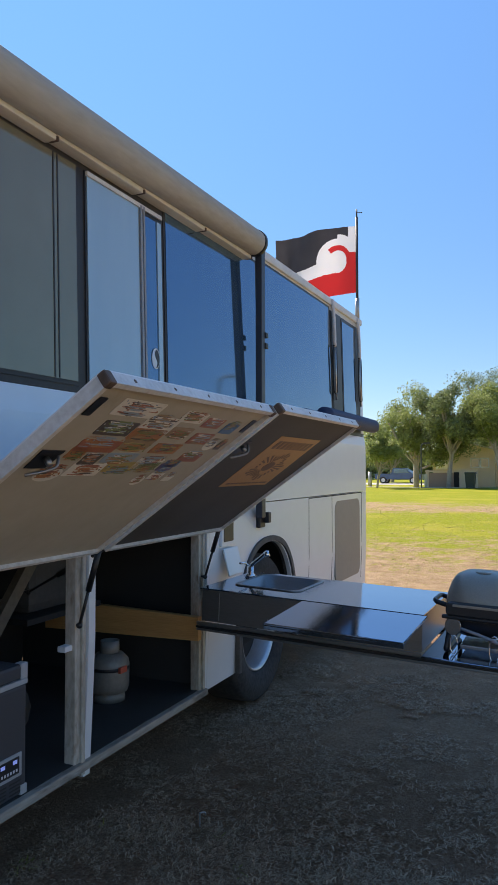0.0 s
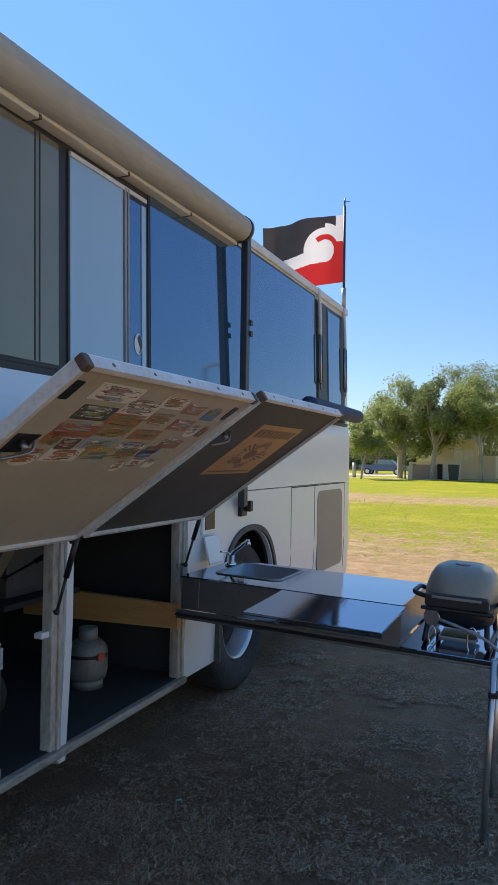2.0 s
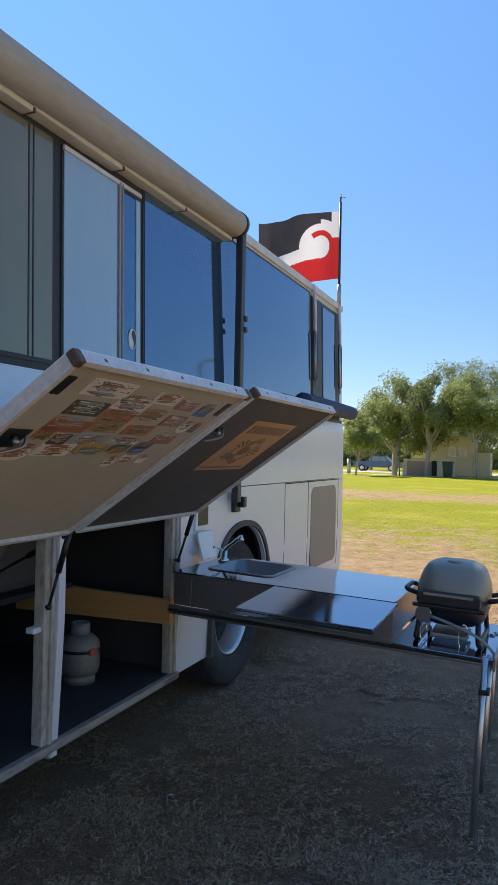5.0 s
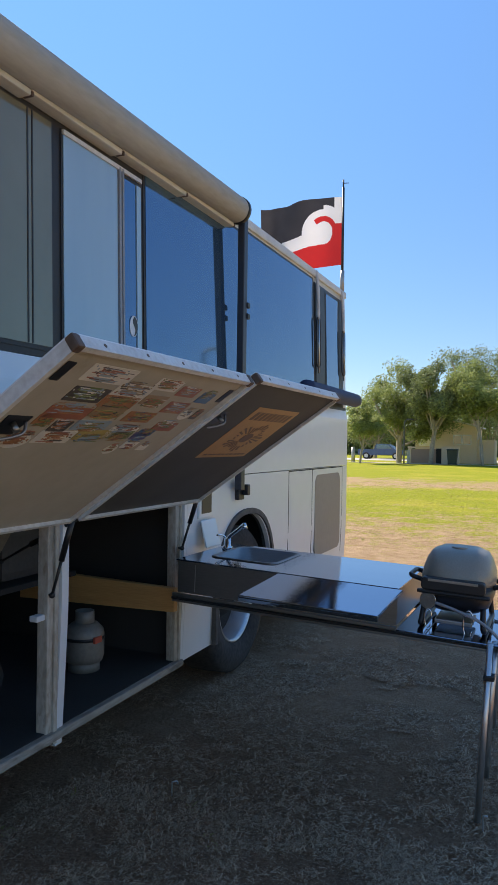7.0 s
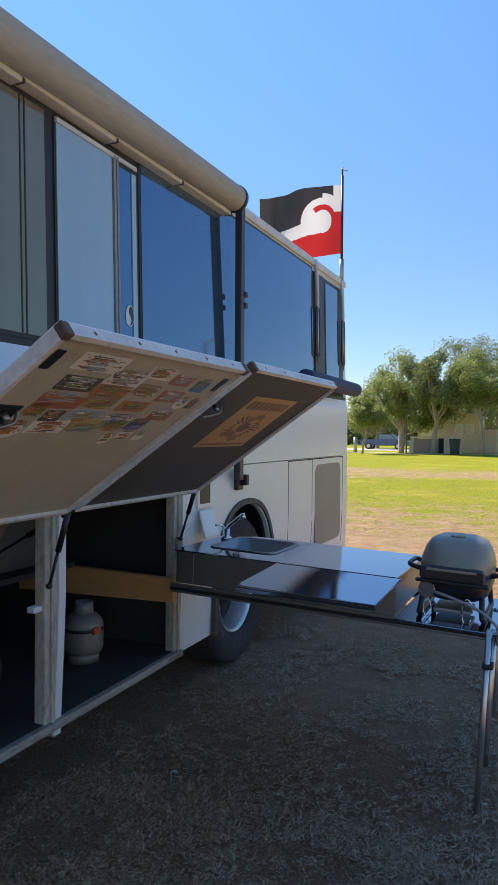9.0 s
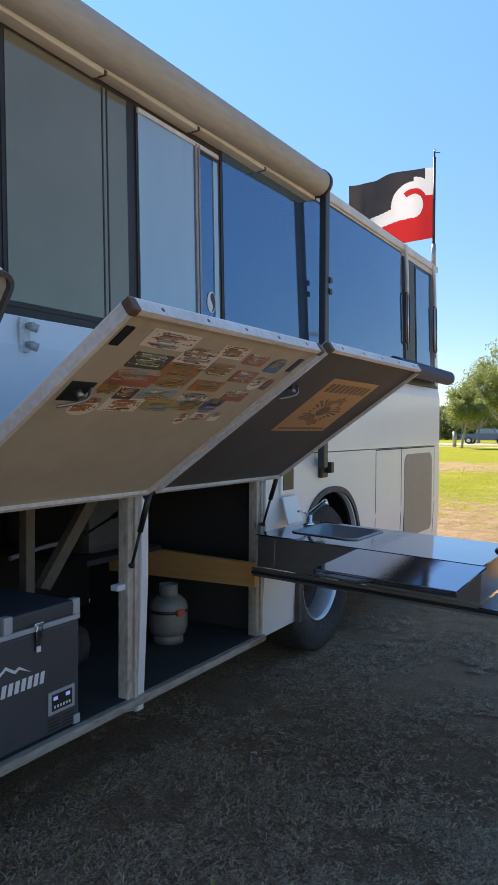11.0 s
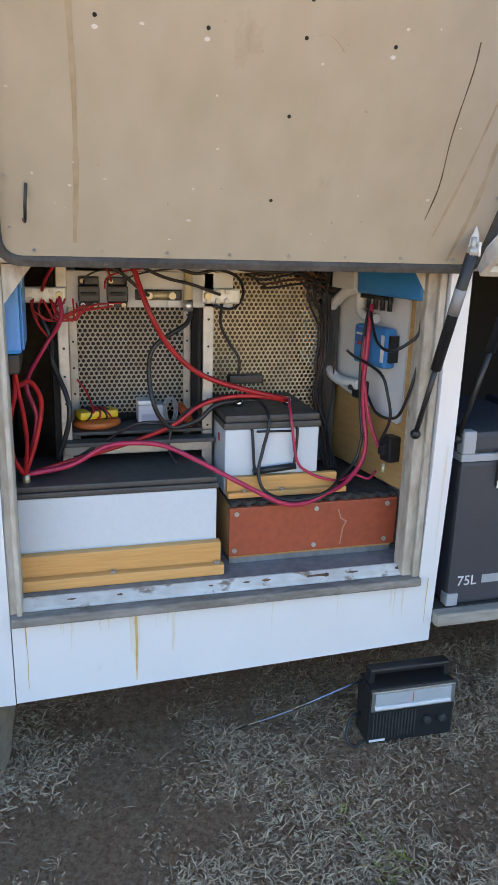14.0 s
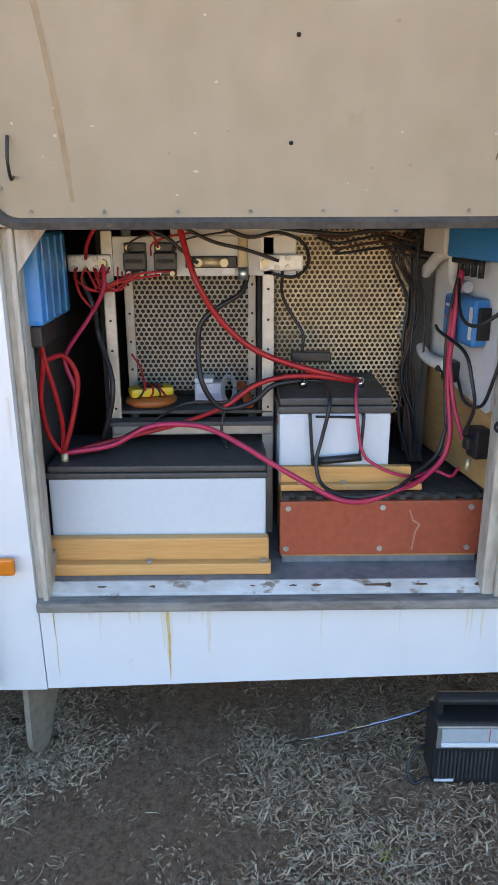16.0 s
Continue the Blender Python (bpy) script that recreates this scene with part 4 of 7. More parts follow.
WH, RD, DK, OR, YE = (0.74, 0.70, 0.62), (0.40, 0.15, 0.09), (0.12, 0.095, 0.08), (0.46, 0.20, 0.08), (0.48, 0.36, 0.12)
BL, GR, PU, TN, SK = (0.09, 0.19, 0.33), (0.22, 0.25, 0.09), (0.16, 0.12, 0.24), (0.36, 0.25, 0.14), (0.30, 0.38, 0.44)
rng = random.Random(11)
for y0, y1, x0, x1, base, marks, oval in (
        (1.62, 1.83, 0.780, 0.835, WH, (DK,), 0), (1.805, 1.985, 0.748, 0.806, WH, (RD, DK), 0), (1.965, 2.11, 0.788, 0.832, WH, (RD, DK), 0),
        (2.13, 2.255, 0.778, 0.818, RD, (WH, OR), 0), (2.29, 2.385, 0.772, 0.818, BL, (SK, DK), 0), (1.64, 1.80, 0.717, 0.768, DK, (GR, WH), 0),
        (1.81, 1.985, 0.698, 0.744, OR, (DK, RD), 0), (2.0, 2.13, 0.716, 0.754, TN, (DK, WH, RD), 0), (1.63, 1.815, 0.664, 0.708, RD, (OR, SK), 0),
        (1.83, 1.985, 0.652, 0.694, TN, (YE, DK), 0), (2.01, 2.17, 0.655, 0.698, OR, (BL, DK, YE), 0), (2.165, 2.30, 0.70, 0.748, RD, (WH, OR), 0),
        (2.305, 2.385, 0.690, 0.738, WH, (DK,), 1), (2.40, 2.445, 0.692, 0.735, DK, (GR,), 0), (1.64, 1.715, 0.612, 0.652, OR, (GR, DK), 0),
        (1.72, 1.80, 0.608, 0.650, DK, (RD, WH), 0), (1.82, 1.985, 0.602, 0.642, SK, (WH, OR), 0), (2.01, 2.165, 0.600, 0.645, WH, (DK, SK), 0),
        (2.24, 2.38, 0.632, 0.672, RD, (OR, WH), 0), (1.592, 1.702, 0.546, 0.602, WH, (RD, DK, OR), 1), (1.715, 1.875, 0.553, 0.602, WH, (DK,), 0),
        (1.885, 2.045, 0.556, 0.598, YE, (RD, BL), 0), (2.05, 2.175, 0.562, 0.598, GR, (DK, YE), 0), (2.19, 2.285, 0.558, 0.592, PU, (BL,), 0),
        (2.195, 2.29, 0.598, 0.628, BL, (DK, PU), 0), (2.115, 2.185, 0.512, 0.556, WH, (RD,), 1), (2.195, 2.285, 0.524, 0.554, WH, (PU,), 0),
        (2.305, 2.365, 0.540, 0.566, WH, (TN,), 0)):
    sticker(D1, M1, y0, y1, x0, x1, base, marks, rng, oval)

# poster on the dark door: tan sheet, heading bars and a brown emblem
b = B()
u0, u1 = on_door(M2, 0.462), on_door(M2, 0.765)
lift = M2 @ Matrix.Translation((0, 0, 0.0025))
prism(b, [(u0, 2.90), (u1, 2.885), (u1, 3.40), (u0, 3.43)], 0.0012, lift)
post = mats(part("poster", b, ink((0.48, 0.26, 0.09)), D2, "tan poster with a dark printed emblem"))
b = B()
low = M2 @ Matrix.Translation((0, 0, 0.0016))
for i in range(9):
    prism(b, [(u1 - 0.085, 2.93 + i * 0.05), (u1 - 0.03, 2.93 + i * 0.05), (u1 - 0.03, 2.965 + i * 0.05), (u1 - 0.085, 2.962 + i * 0.05)], 0.001, low)
for i in range(26):
    a = i / 26 * 2 * math.pi
    r0, r1 = 0.06 + 0.02 * math.sin(3 * a), 0.105 + 0.018 * math.sin(5 * a)
    q = [((u0 + u1) / 2 - 0.03 + r * math.cos(a + w) * 0.9, 3.16 + r * math.sin(a + w) * 1.5) for r, w in ((r0, 0), (r1, 0.03), (r1, 0.15), (r0, 0.12))]
    prism(b, q, 0.001, low)
prism(b, [((u0 + u1) / 2 - 0.03 + 0.035 * math.cos(a / 8 * math.pi), 3.16 + 0.055 * math.sin(a / 8 * math.pi)) for a in range(16)], 0.001, low)
for i in range(10):
    prism(b, [(u0 + 0.018, 2.94 + i * 0.046), (u0 + 0.028, 2.94 + i * 0.046), (u0 + 0.028, 2.975 + i * 0.046), (u0 + 0.018, 2.975 + i * 0.046)], 0.001, low)
tagged(part("poster_print", b, ink((0.13, 0.065, 0.03)), D2), kind="stuff")


def door_latch(door, m, y, x):
    """Recessed catch: dark slot and a bent chrome lever."""
    u = on_door(m, x)
    part("latch_slot", prism(B(), [(u - 0.05, y - 0.045), (u + 0.03, y - 0.05), (u + 0.03, y + 0.04), (u - 0.05, y + 0.035)], 0.002, m @ Matrix.Translation((0, 0, 0.0015))), BLACK, door)
    b = B()
    tube(b, [m @ Vector(q) for q in ((u + 0.01, y + 0.03, 0.0), (u, y + 0.015, -0.025), (u - 0.015, y - 0.01, -0.03), (u - 0.05, y - 0.055, -0.02))], 0.0045, 8)
    cyl(b, m @ Vector((u, y - 0.01, 0.0)), m @ Vector((u, y - 0.01, -0.025)), 0.009, n=12)
    part("latch", b, STEEL_DULL, door, "dark metal catch")


door_latch(D1, M1, 1.575, 0.625)
door_latch(D2, M2, 2.63, 0.70)
for door, m, y, x in ((D1, M1, 1.535, 0.80), (D1, M1, 2.455, 0.80), (D0, M0, 1.435, 0.450), (D0, M0, 0.54, 0.450), (D2, M2, 2.60, 0.80)):
    u = on_door(m, x)
    part("slot", prism(B(), round_rect(u - 0.036, u + 0.036, y - 0.017, y + 0.017, 0.004, 2), 0.002, m @ Matrix.Translation((0, 0, 0.0015))), BLACK, door)
# screw heads, holes and scars of the front door's lining
spots = [(u, 0.56 + k * 0.122) for k in range(8) for u in (0.026, H0 - 0.026)] + [(0.07 + k * 0.1, y) for k in range(7) for y in (0.520, 1.454)]
for u, y in spots:
    part("screw", cyl(B(), M0 @ Vector((u, y, 0.005)), M0 @ Vector((u, y, 0.001)), 0.0036, n=10), GALV, D0)
for k, (x, y) in enumerate(((0.314, 0.836), (0.314, 0.994), (0.343, 0.993), (0.314, 1.148), (0.248, 0.991), (0.165, 0.988), (0.315, 0.666), (0.40, 1.051), (0.399, 0.94), (0.43, 0.80), (0.45, 1.2))):
    u = on_door(M0, x)
    part("screw_hole", cyl(B(), M0 @ Vector((u, y, 0.005)), M0 @ Vector((u, y, 0.0032)), 0.0034, n=10), BLACK, D0)
    if k in (0, 3, 6):
        part("filler_spot", prism(B(), [(u - 0.016 + 0.0035 * math.cos(a), y + 0.005 * math.sin(a)) for a in (0, 1, 2, 3, 4, 5, 6)], 0.001, M0 @ Matrix.Translation((0, 0, 0.0033))), PRINT, D0)


def scar(pts, w, mat, name):
    """A thin wandering line on the front door's lining."""
    line = curve_points([(on_door(M0, x), y, 0) for x, y in pts], 5)
    b = B()
    prev = None
    for i, q in enumerate(line):
        ww = w * (0.6 + 0.8 * abs(noise.noise((i * 0.37, w * 90, 0.5))))
        row = [b.verts.new(M0 @ Vector((q.x, q.y + s * ww, 0.0035))) for s in (-1, 1)]
        if prev:
            b.faces.new((prev[0], prev[1], row[1], row[0]))
        prev = row
    part(name, b, mat, D0)


scar(((0.112, 0.632), (0.18, 0.636), (0.26, 0.634), (0.33, 0.628), (0.40, 0.63), (0.46, 0.626)), 0.0055, STAIN, "drip_stain")
scar(((0.15, 1.314), (0.19, 1.318), (0.24, 1.306), (0.30, 1.302), (0.325, 1.296)), 0.0016, material("dark_crack", (0.12, 0.08, 0.05), 0.8, bump=0), "crack")
scar(((0.13, 1.345), (0.20, 1.362), (0.28, 1.372), (0.34, 1.366)), 0.0035, STAIN, "drip_stain")
scar(((0.315, 1.0), (0.318, 1.03), (0.312, 1.05), (0.306, 1.062)), 0.0014, STAIN, "crack")
scar(((0.10, 1.40), (0.17, 1.412), (0.25, 1.405)), 0.006, STAIN, "drip_stain")
b = B()
u = on_door(M0, 0.146)
tube(b, [M0 @ Vector(q) for q in ((u - 0.02, 0.545, 0.004), (u - 0.01, 0.548, -0.018), (u + 0.02, 0.55, -0.018), (u + 0.05, 0.553, 0.002))], 0.0028, 8)
part("hook", b, BLACK, D0, "thin dark hook")


def gas_strut(p0, p1, share, label):
    """Gas strut: fat cylinder from the door, thin rod to the post, ball ends."""
    p0, p1 = Vector(p0), Vector(p1)
    mid = p0.lerp(p1, share)
    s = part("gas_strut", cyl(B(), p0, mid, 0.0125, n=14), BLACK, bus, label)
    part("rod", cyl(B(), mid, p1, 0.0065, n=10), BLACK, s)
    for p, q in ((p0, Vector((0.0, 0.0, 0.03))), (p1, Vector((-0.04, 0.01, 0)))):
        b = B()
        bmesh.ops.create_uvsphere(b, u_segments=10, v_segments=8, radius=0.013, matrix=Matrix.Translation(p))
        cyl(b, p, p + q, 0.006, n=8)
        part("ball_end", b, GALV if p is p0 else BLACK, s)
    br = B()
    prism(br, [(-0.014, -0.006), (0.016, -0.006), (0.010, 0.035), (0.003, 0.052), (-0.006, 0.030)], 0.004, Matrix(((0, 0, 1, p0.x - 0.022), (1, 0, 0, p0.y + 0.012), (0, 1, 0, p0.z), (0, 0, 0, 1))))
    box(br, p0.x - 0.022, p0.x + 0.010, p0.y + 0.008, p0.y + 0.013, p0.z - 0.008, p0.z + 0.020, 0.001)
    part("bracket", br, EDGE, s, "white bent bracket")
    return s


st = gas_strut((0.166, 1.418, 1.260), (-0.022, 1.430, 0.826), 0.60, "black gas strut holding up the front bay door")
a, c = Vector((0.166, 1.418, 1.260)), Vector((-0.022, 1.430, 0.826))
part("label_sleeve", cyl(B(), a.lerp(c, 0.17), a.lerp(c, 0.30), 0.0131, n=14), GREYCABLE, st)
gas_strut((0.075, 1.60, 1.225), (-0.05, 1.565, 0.80), 0.45, "grey gas strut beside the fridge")
gas_strut((0.10, 2.535, 1.23), (-0.005, 2.545, 0.905), 0.55, "black gas strut on a door post")
gas_strut((0.09, 2.60, 1.23), (-0.45, 2.75, 0.98), 0.6, "black gas strut inside the bay")
gas_strut((0.12, 3.625, 1.27), (0.005, 3.655, 0.955), 0.55, "black gas strut on a door post")

# hinge plate on the waist, two bolts each
for y in (1.955, 0.452):
    hp = part("hinge_plate", box(B(), -0.002, 0.010, y - 0.022, y + 0.022, 1.742, 1.862, 0.004), EDGE, bus, "white hinge plate with bolts")
    for z in (1.77, 1.835):
        bolt = cyl(B(), (0.008, y + 0.006, z), (0.045, y + 0.006, z), 0.011, n=6)
        cyl(bolt, (0.03, y + 0.004, z - 0.004), (0.05, y + 0.02, z - 0.012), 0.015, n=10)
        part("bolt", bolt, GALV, hp)

# ---------------------------------------------------------------- awning
awn = thing("awning", (0.06, 1.0, 2.95), "rolled awning in a cream case along the bus roof", "awning")
def tilt_z(y):
    return 2.925 + 0.021 * (y - 2.0)
b = B()
prev = None
for k in range(13):
    y = -3.4 + (4.27 + 3.4) * k / 12
    row = [b.verts.new((0.035 + 0.082 * math.cos(a / 18 * math.pi * 2), y, tilt_z(y) + 0.030 + 0.082 * math.sin(a / 18 * math.pi * 2))) for a in range(18)]
    if prev:
        for i in range(18):
            b.faces.new((prev[i], prev[(i + 1) % 18], row[(i + 1) % 18], row[i])).smooth = True
    prev = row
bmesh.ops.recalc_face_normals(b, faces=b.faces[:])
AWN = material("grey_cream_canvas", (0.46, 0.43, 0.36), 0.7, second=(0.36, 0.33, 0.27), big=2, fine=50, bump=0.06, stretch=(1, 0.2, 1), spots=(0.25, 0.21, 0.16), spot_scale=5, spot_cut=0.66, spot_soft=0.15)
part("rolled_canvas", b, AWN, awn)
for k in range(12):
    b = B()
    y0, y1 = -3.4 + k * 0.639, -3.4 + k * 0.639 + 0.635
    z = tilt_z((y0 + y1) / 2)
    box(b, -0.08, 0.02, y0, y1, z - 0.070, z - 0.045, 0.006)
    part("rail", b, CREAM, awn, "cream rail with stained joints")
    part("rail_clip", box(B(), -0.02, 0.026, y1 - 0.004, y1 + 0.008, z - 0.072, z - 0.052, 0.003), BROWN_CAP, awn)
part("end_cap", cyl(B(), (0.035, 4.27, tilt_z(4.27) + 0.030), (0.035, 4.305, tilt_z(4.3) + 0.030), 0.086, n=24), BLACK, awn, "black end cap")
ARM = material("dark_blue_grey_arm", (0.030, 0.034, 0.045), 0.4, bump=0.02)
b = B()
box(b, 0.03, 0.075, 4.305, 4.365, 1.24, 3.05, 0.006)
arm = part("arm", b, ARM, awn, "dark folded awning arm")
for z in (2.33, 2.40):
    part("clip", box(B(), 0.025, 0.085, 4.355, 4.395, z, z + 0.035, 0.006), BLACK, arm)

# ---------------------------------------------------------------- flag
flag = thing("flag", (-0.065, 7.12, 3.1), "black, white and red flag on a thin roof pole", "flag")
b = B()
cyl(b, (-0.065, 7.12, 3.05), (-0.065, 7.12, 4.10), 0.013, n=10)
cyl(b, (-0.065, 7.12, 4.10), (-0.065, 7.12, 4.18), 0.008, n=8)
cyl(b, (-0.065, 7.12, 4.145), (-0.01, 7.12, 4.14), 0.004, n=6)
part("pole", b, BLACK, flag, "thin dark pole")
part("pole_foot", cyl(B(), (-0.065, 7.12, 3.06), (-0.065, 7.12, 3.27), 0.022, n=12), GALV, flag)


def flag_colour(X, Y):
    """Black above, red below, a white band that curls up beside the pole."""
    d = math.hypot(X - 0.34, Y - 0.50)
    a = math.degrees(math.atan2(Y - 0.50, X - 0.34)) % 360
    band = 0.40 + 0.03 * math.sin(X * 4)
    if d < 0.165:
        return 1
    if d < 0.245:
        return 2 if 50 < a < 285 else 1 if Y > band - 0.10 else 2
    if d < 0.345 and (a < 150 or a > 340):
        return 1 if Y > band - 0.10 else 2
    if X < 0.34:
        return 2 if Y < 0.62 else 1 if d < 0.40 or X < 0.14 else 0
    return 0 if Y > band + 0.09 else 1 if Y > band - 0.10 else 2


b = B()
NU, NV = 200, 120
grid = []
for i in range(NU + 1):
    u = i / NU
    col = []
    for j in range(NV + 1):
        v = j / NV
        wave = 0.085 * u * math.sin(7.5 * u + 1.2 * v + 0.6) + 0.03 * u * math.sin(17 * u - 2.5 * v)
        col.append(b.verts.new((-0.078 - 0.90 * u + 0.03 * u * math.sin(9 * u), 7.12 + wave, 3.33 + 0.68 * v + 0.03 * u * math.sin(5 * u + 2) - 0.10 * u * u + 0.10 * u * v * 0.6)))
    grid.append(col)
for i in range(NU):
    for j in range(NV):
        f = b.faces.new((grid[i][j], grid[i + 1][j], grid[i + 1][j + 1], grid[i][j + 1]))
        f.smooth, f.material_index = True, flag_colour((i + 0.5) / NU * 1.55, (j + 0.5) / NV)
mats(part("cloth", b, FLAG_BLACK, flag, "rippled flag cloth with a white curl on red"), FLAG_WHITE, FLAG_RED)

# ---------------------------------------------------------------- kitchen slide
kit = thing("slide_out_kitchen", (0.7, 3.5, 0.76), "stainless slide-out camp kitchen with a sink and shelf", "kitchen unit")
TOP = 0.955
for x0, x1, y0, y1 in ((0.16, 1.262, 3.30, 3.315), (0.16, 0.175, 3.315, 3.905), (1.247, 1.262, 3.315, 3.905), (0.16, 1.262, 3.905, 3.92)):
    part("side_panel", box(B(), x0, x1, y0, y1, 0.79, TOP - 0.008, 0.002), STEEL_DULL, kit, "dark brushed steel side")
part("base_panel", box(B(), 0.176, 1.246, 3.316, 3.904, 0.79, 0.80), STEEL_DULL, kit)
SX0, SX1, SY0, SY1 = 0.27, 0.60, 3.47, 3.84
b = B()
xs, ys = (0.15, SX0, SX1, 1.268), (3.292, SY0, SY1, 3.925)
top = {(i, j): b.verts.new((xs[i], ys[j], TOP)) for i in range(4) for j in range(4)}
sheet = [b.faces.new((top[i, j], top[i + 1, j], top[i + 1, j + 1], top[i, j + 1])) for i in range(3) for j in range(3) if (i, j) != (1, 1)]
skirt = bmesh.ops.extrude_face_region(b, geom=sheet)
bmesh.ops.translate(b, verts=[v for v in skirt["geom"] if isinstance(v, bmesh.types.BMVert)], vec=(0, 0, -0.006))
bmesh.ops.recalc_face_normals(b, faces=b.faces[:])
part("worktop", b, STEEL, kit, "polished steel worktop")
b = B()
rim, inn, bot = (round_rect(SX0 - 0.02, SX1 + 0.02, SY0 - 0.02, SY1 + 0.02, 0.05, 6), round_rect(SX0, SX1, SY0, SY1, 0.06, 6), round_rect(SX0 + 0.03, SX1 - 0.03, SY0 + 0.03, SY1 - 0.03, 0.06, 6))
loops = [[b.verts.new((x, y, z)) for x, y in lp] for lp, z in ((rim, TOP + 0.001), (rim, TOP + 0.005), (inn, TOP + 0.004), (bot, TOP - 0.12))]
for p, q in zip(loops, loops[1:]):
    for i in range(len(p)):
        j = (i + 1) % len(p)
        b.faces.new((p[i], p[j], q[j], q[i])).smooth = True
b.faces.new(loops[-1])
bmesh.ops.recalc_face_normals(b, faces=b.faces[:])
part("sink_bowl", b, STEEL_DULL, kit, "pressed steel sink bowl")
b = B()
lathe(b, ((0.03, 0.0), (0.03, 0.012), (0.019, 0.02), (0.019, 0.06), (0.0, 0.064)), (0.215, 3.74, TOP), "z", 16)
tube(b, ((0.215, 3.74, TOP + 0.05), (0.235, 3.73, TOP + 0.075), (0.28, 3.72, TOP + 0.11), (0.33, 3.70, TOP + 0.15)), 0.011, 10)
cyl(b, (0.325, 3.70, TOP + 0.155), (0.338, 3.697, TOP + 0.125), 0.014, n=10)
tube(b, ((0.20, 3.745, TOP + 0.06), (0.19, 3.72, TOP + 0.075), (0.185, 3.67, TOP + 0.08)), 0.006, 8)
part("tap", b, CHROME, kit, "folding chrome tap")
b = B()
box(b, 0.70, 1.285, 2.845, 3.286, TOP - 0.012, TOP - 0.002, 0.003)
box(b, 0.70, 1.285, 2.845, 2.850, TOP - 0.026, TOP - 0.012, 0.001)
part("flap_shelf", b, STEEL, kit, "polished steel flap folded out as a shelf")
for x in (0.74, 1.21):
    part("flap_stay", box(B(), x, x + 0.02, 2.87, 3.30, TOP - 0.035, TOP - 0.014, 0.003), STEEL_DULL, kit)
for x in (0.255, 0.52, 0.66, 1.08):
    part("face_seam", box(B(), x, x + 0.003, 3.2975, 3.301, 0.80, TOP - 0.02 if x < 0.3 else 0.84), ALUMINIUM, kit)
for z0, z1, y0, m_ in ((0.771, 0.788, 3.280, STEEL_DULL), (0.757, 0.769, 3.274, BLACK), (0.744, 0.755, 3.280, STEEL_DULL)):
    part("slide_rail", box(B(), 0.14, 1.70 if z0 < 0.76 else 1.262, y0, 3.298, z0, z1, 0.003), m_, kit)
    part("slide_rail", box(B(), 0.14, 1.70 if z0 < 0.76 else 1.262, 3.88, 3.92, z0, z1, 0.003), m_, kit)
b = B()
box(b, 1.268, 1.70, 3.255, 3.92, 0.770, 0.784, 0.004)
part("tray", b, STEEL, kit, "steel tray for the barbecue")
part("tray_seam", box(B(), 1.395, 1.399, 3.26, 3.91, 0.783, 0.7855), BLACK, kit)
part("tray_lip", box(B(), 1.69, 1.702, 3.255, 3.92, 0.735, 0.790, 0.003), STEEL_DULL, kit)
for y in (3.262, 3.70):
    leg = part("leg", cyl(B(), (1.612, y - 0.045, 0.0), (1.652, y - 0.03, 0.735), 0.013, n=12), ALUMINIUM, kit)
    part("leg", cyl(B(), (1.640, y + 0.0, 0.22), (1.668, y + 0.01, 0.735), 0.011, n=12), ALUMINIUM, kit)
    part("leg_clip", box(B(), 1.628, 1.672, y - 0.055, y + 0.015, 0.585, 0.605, 0.004), BLACK, leg)

# ---------------------------------------------------------------- barbecue
bbq = thing("barbecue", (1.49, 3.55, 0.77), "grey portable gas barbecue with its lid shut on the steel tray", "barbecue")
CX, CY = 1.487, 3.56


def shell(levels, cx, cy, n=40, p=3.2):
    """A rounded-box shell of level sections (half width, half depth, height)."""
    b = B()
    rows = []
    for hx, hy, z in levels:
        row = []
        for i in range(n):
            a = 2 * math.pi * i / n
            c, s = math.cos(a), math.sin(a)
            row.append(b.verts.new((cx + hx * math.copysign(abs(c) ** (2 / p), c), cy + hy * math.copysign(abs(s) ** (2 / p), s), z)))
        rows.append(row)
    for q, r in zip(rows, rows[1:]):
        for i in range(n):
            b.faces.new((q[i], q[(i + 1) % n], r[(i + 1) % n], r[i])).smooth = True
    b.faces.new(rows[0][::-1])
    b.faces.new(rows[-1]).smooth = True
    return b


lid = part("lid", shell(((0.158, 0.19, 0.962), (0.160, 0.192, 0.975), (0.154, 0.182, 1.012), (0.141, 0.162, 1.05), (0.122, 0.132, 1.078), (0.085, 0.09, 1.094), (0.035, 0.035, 1.099)), CX, CY), BBQ_LID, bbq, "grey cast lid")
b = B()
prism(b, round_rect(CX - 0.135, CX + 0.135, 0.940, 0.990, 0.016), 0.05, Matrix(((1, 0, 0, 0), (0, 0, -1, CY - 0.175), (0, 1, 0, 0), (0, 0, 0, 1))))
bmesh.ops.bevel(b, geom=b.edges[:], offset=0.006, segments=2, profile=0.6, affect="EDGES")
part("handle", b, BLACK, lid, "black front handle")
part("grip_recess", box(B(), CX - 0.105, CX + 0.105, CY - 0.2265, CY - 0.2235, 0.976, 0.986, 0.001), BBQ_LID, lid)
part("lid_emblem", lathe(B(), ((0.035, 0.0), (0.033, 0.004), (0.0, 0.005)), (CX, CY - 0.05, 1.096), "z", 20), BBQ_LID, lid)
part("tub", shell(((0.10, 0.11, 0.845), (0.138, 0.16, 0.868), (0.154, 0.186, 0.91), (0.158, 0.19, 0.960)), CX, CY), BLACK, bbq, "black lower tub")
part("front_bar", box(B(), CX - 0.155, CX + 0.155, CY - 0.210, CY - 0.185, 0.922, 0.938, 0.008), BLACK, bbq)
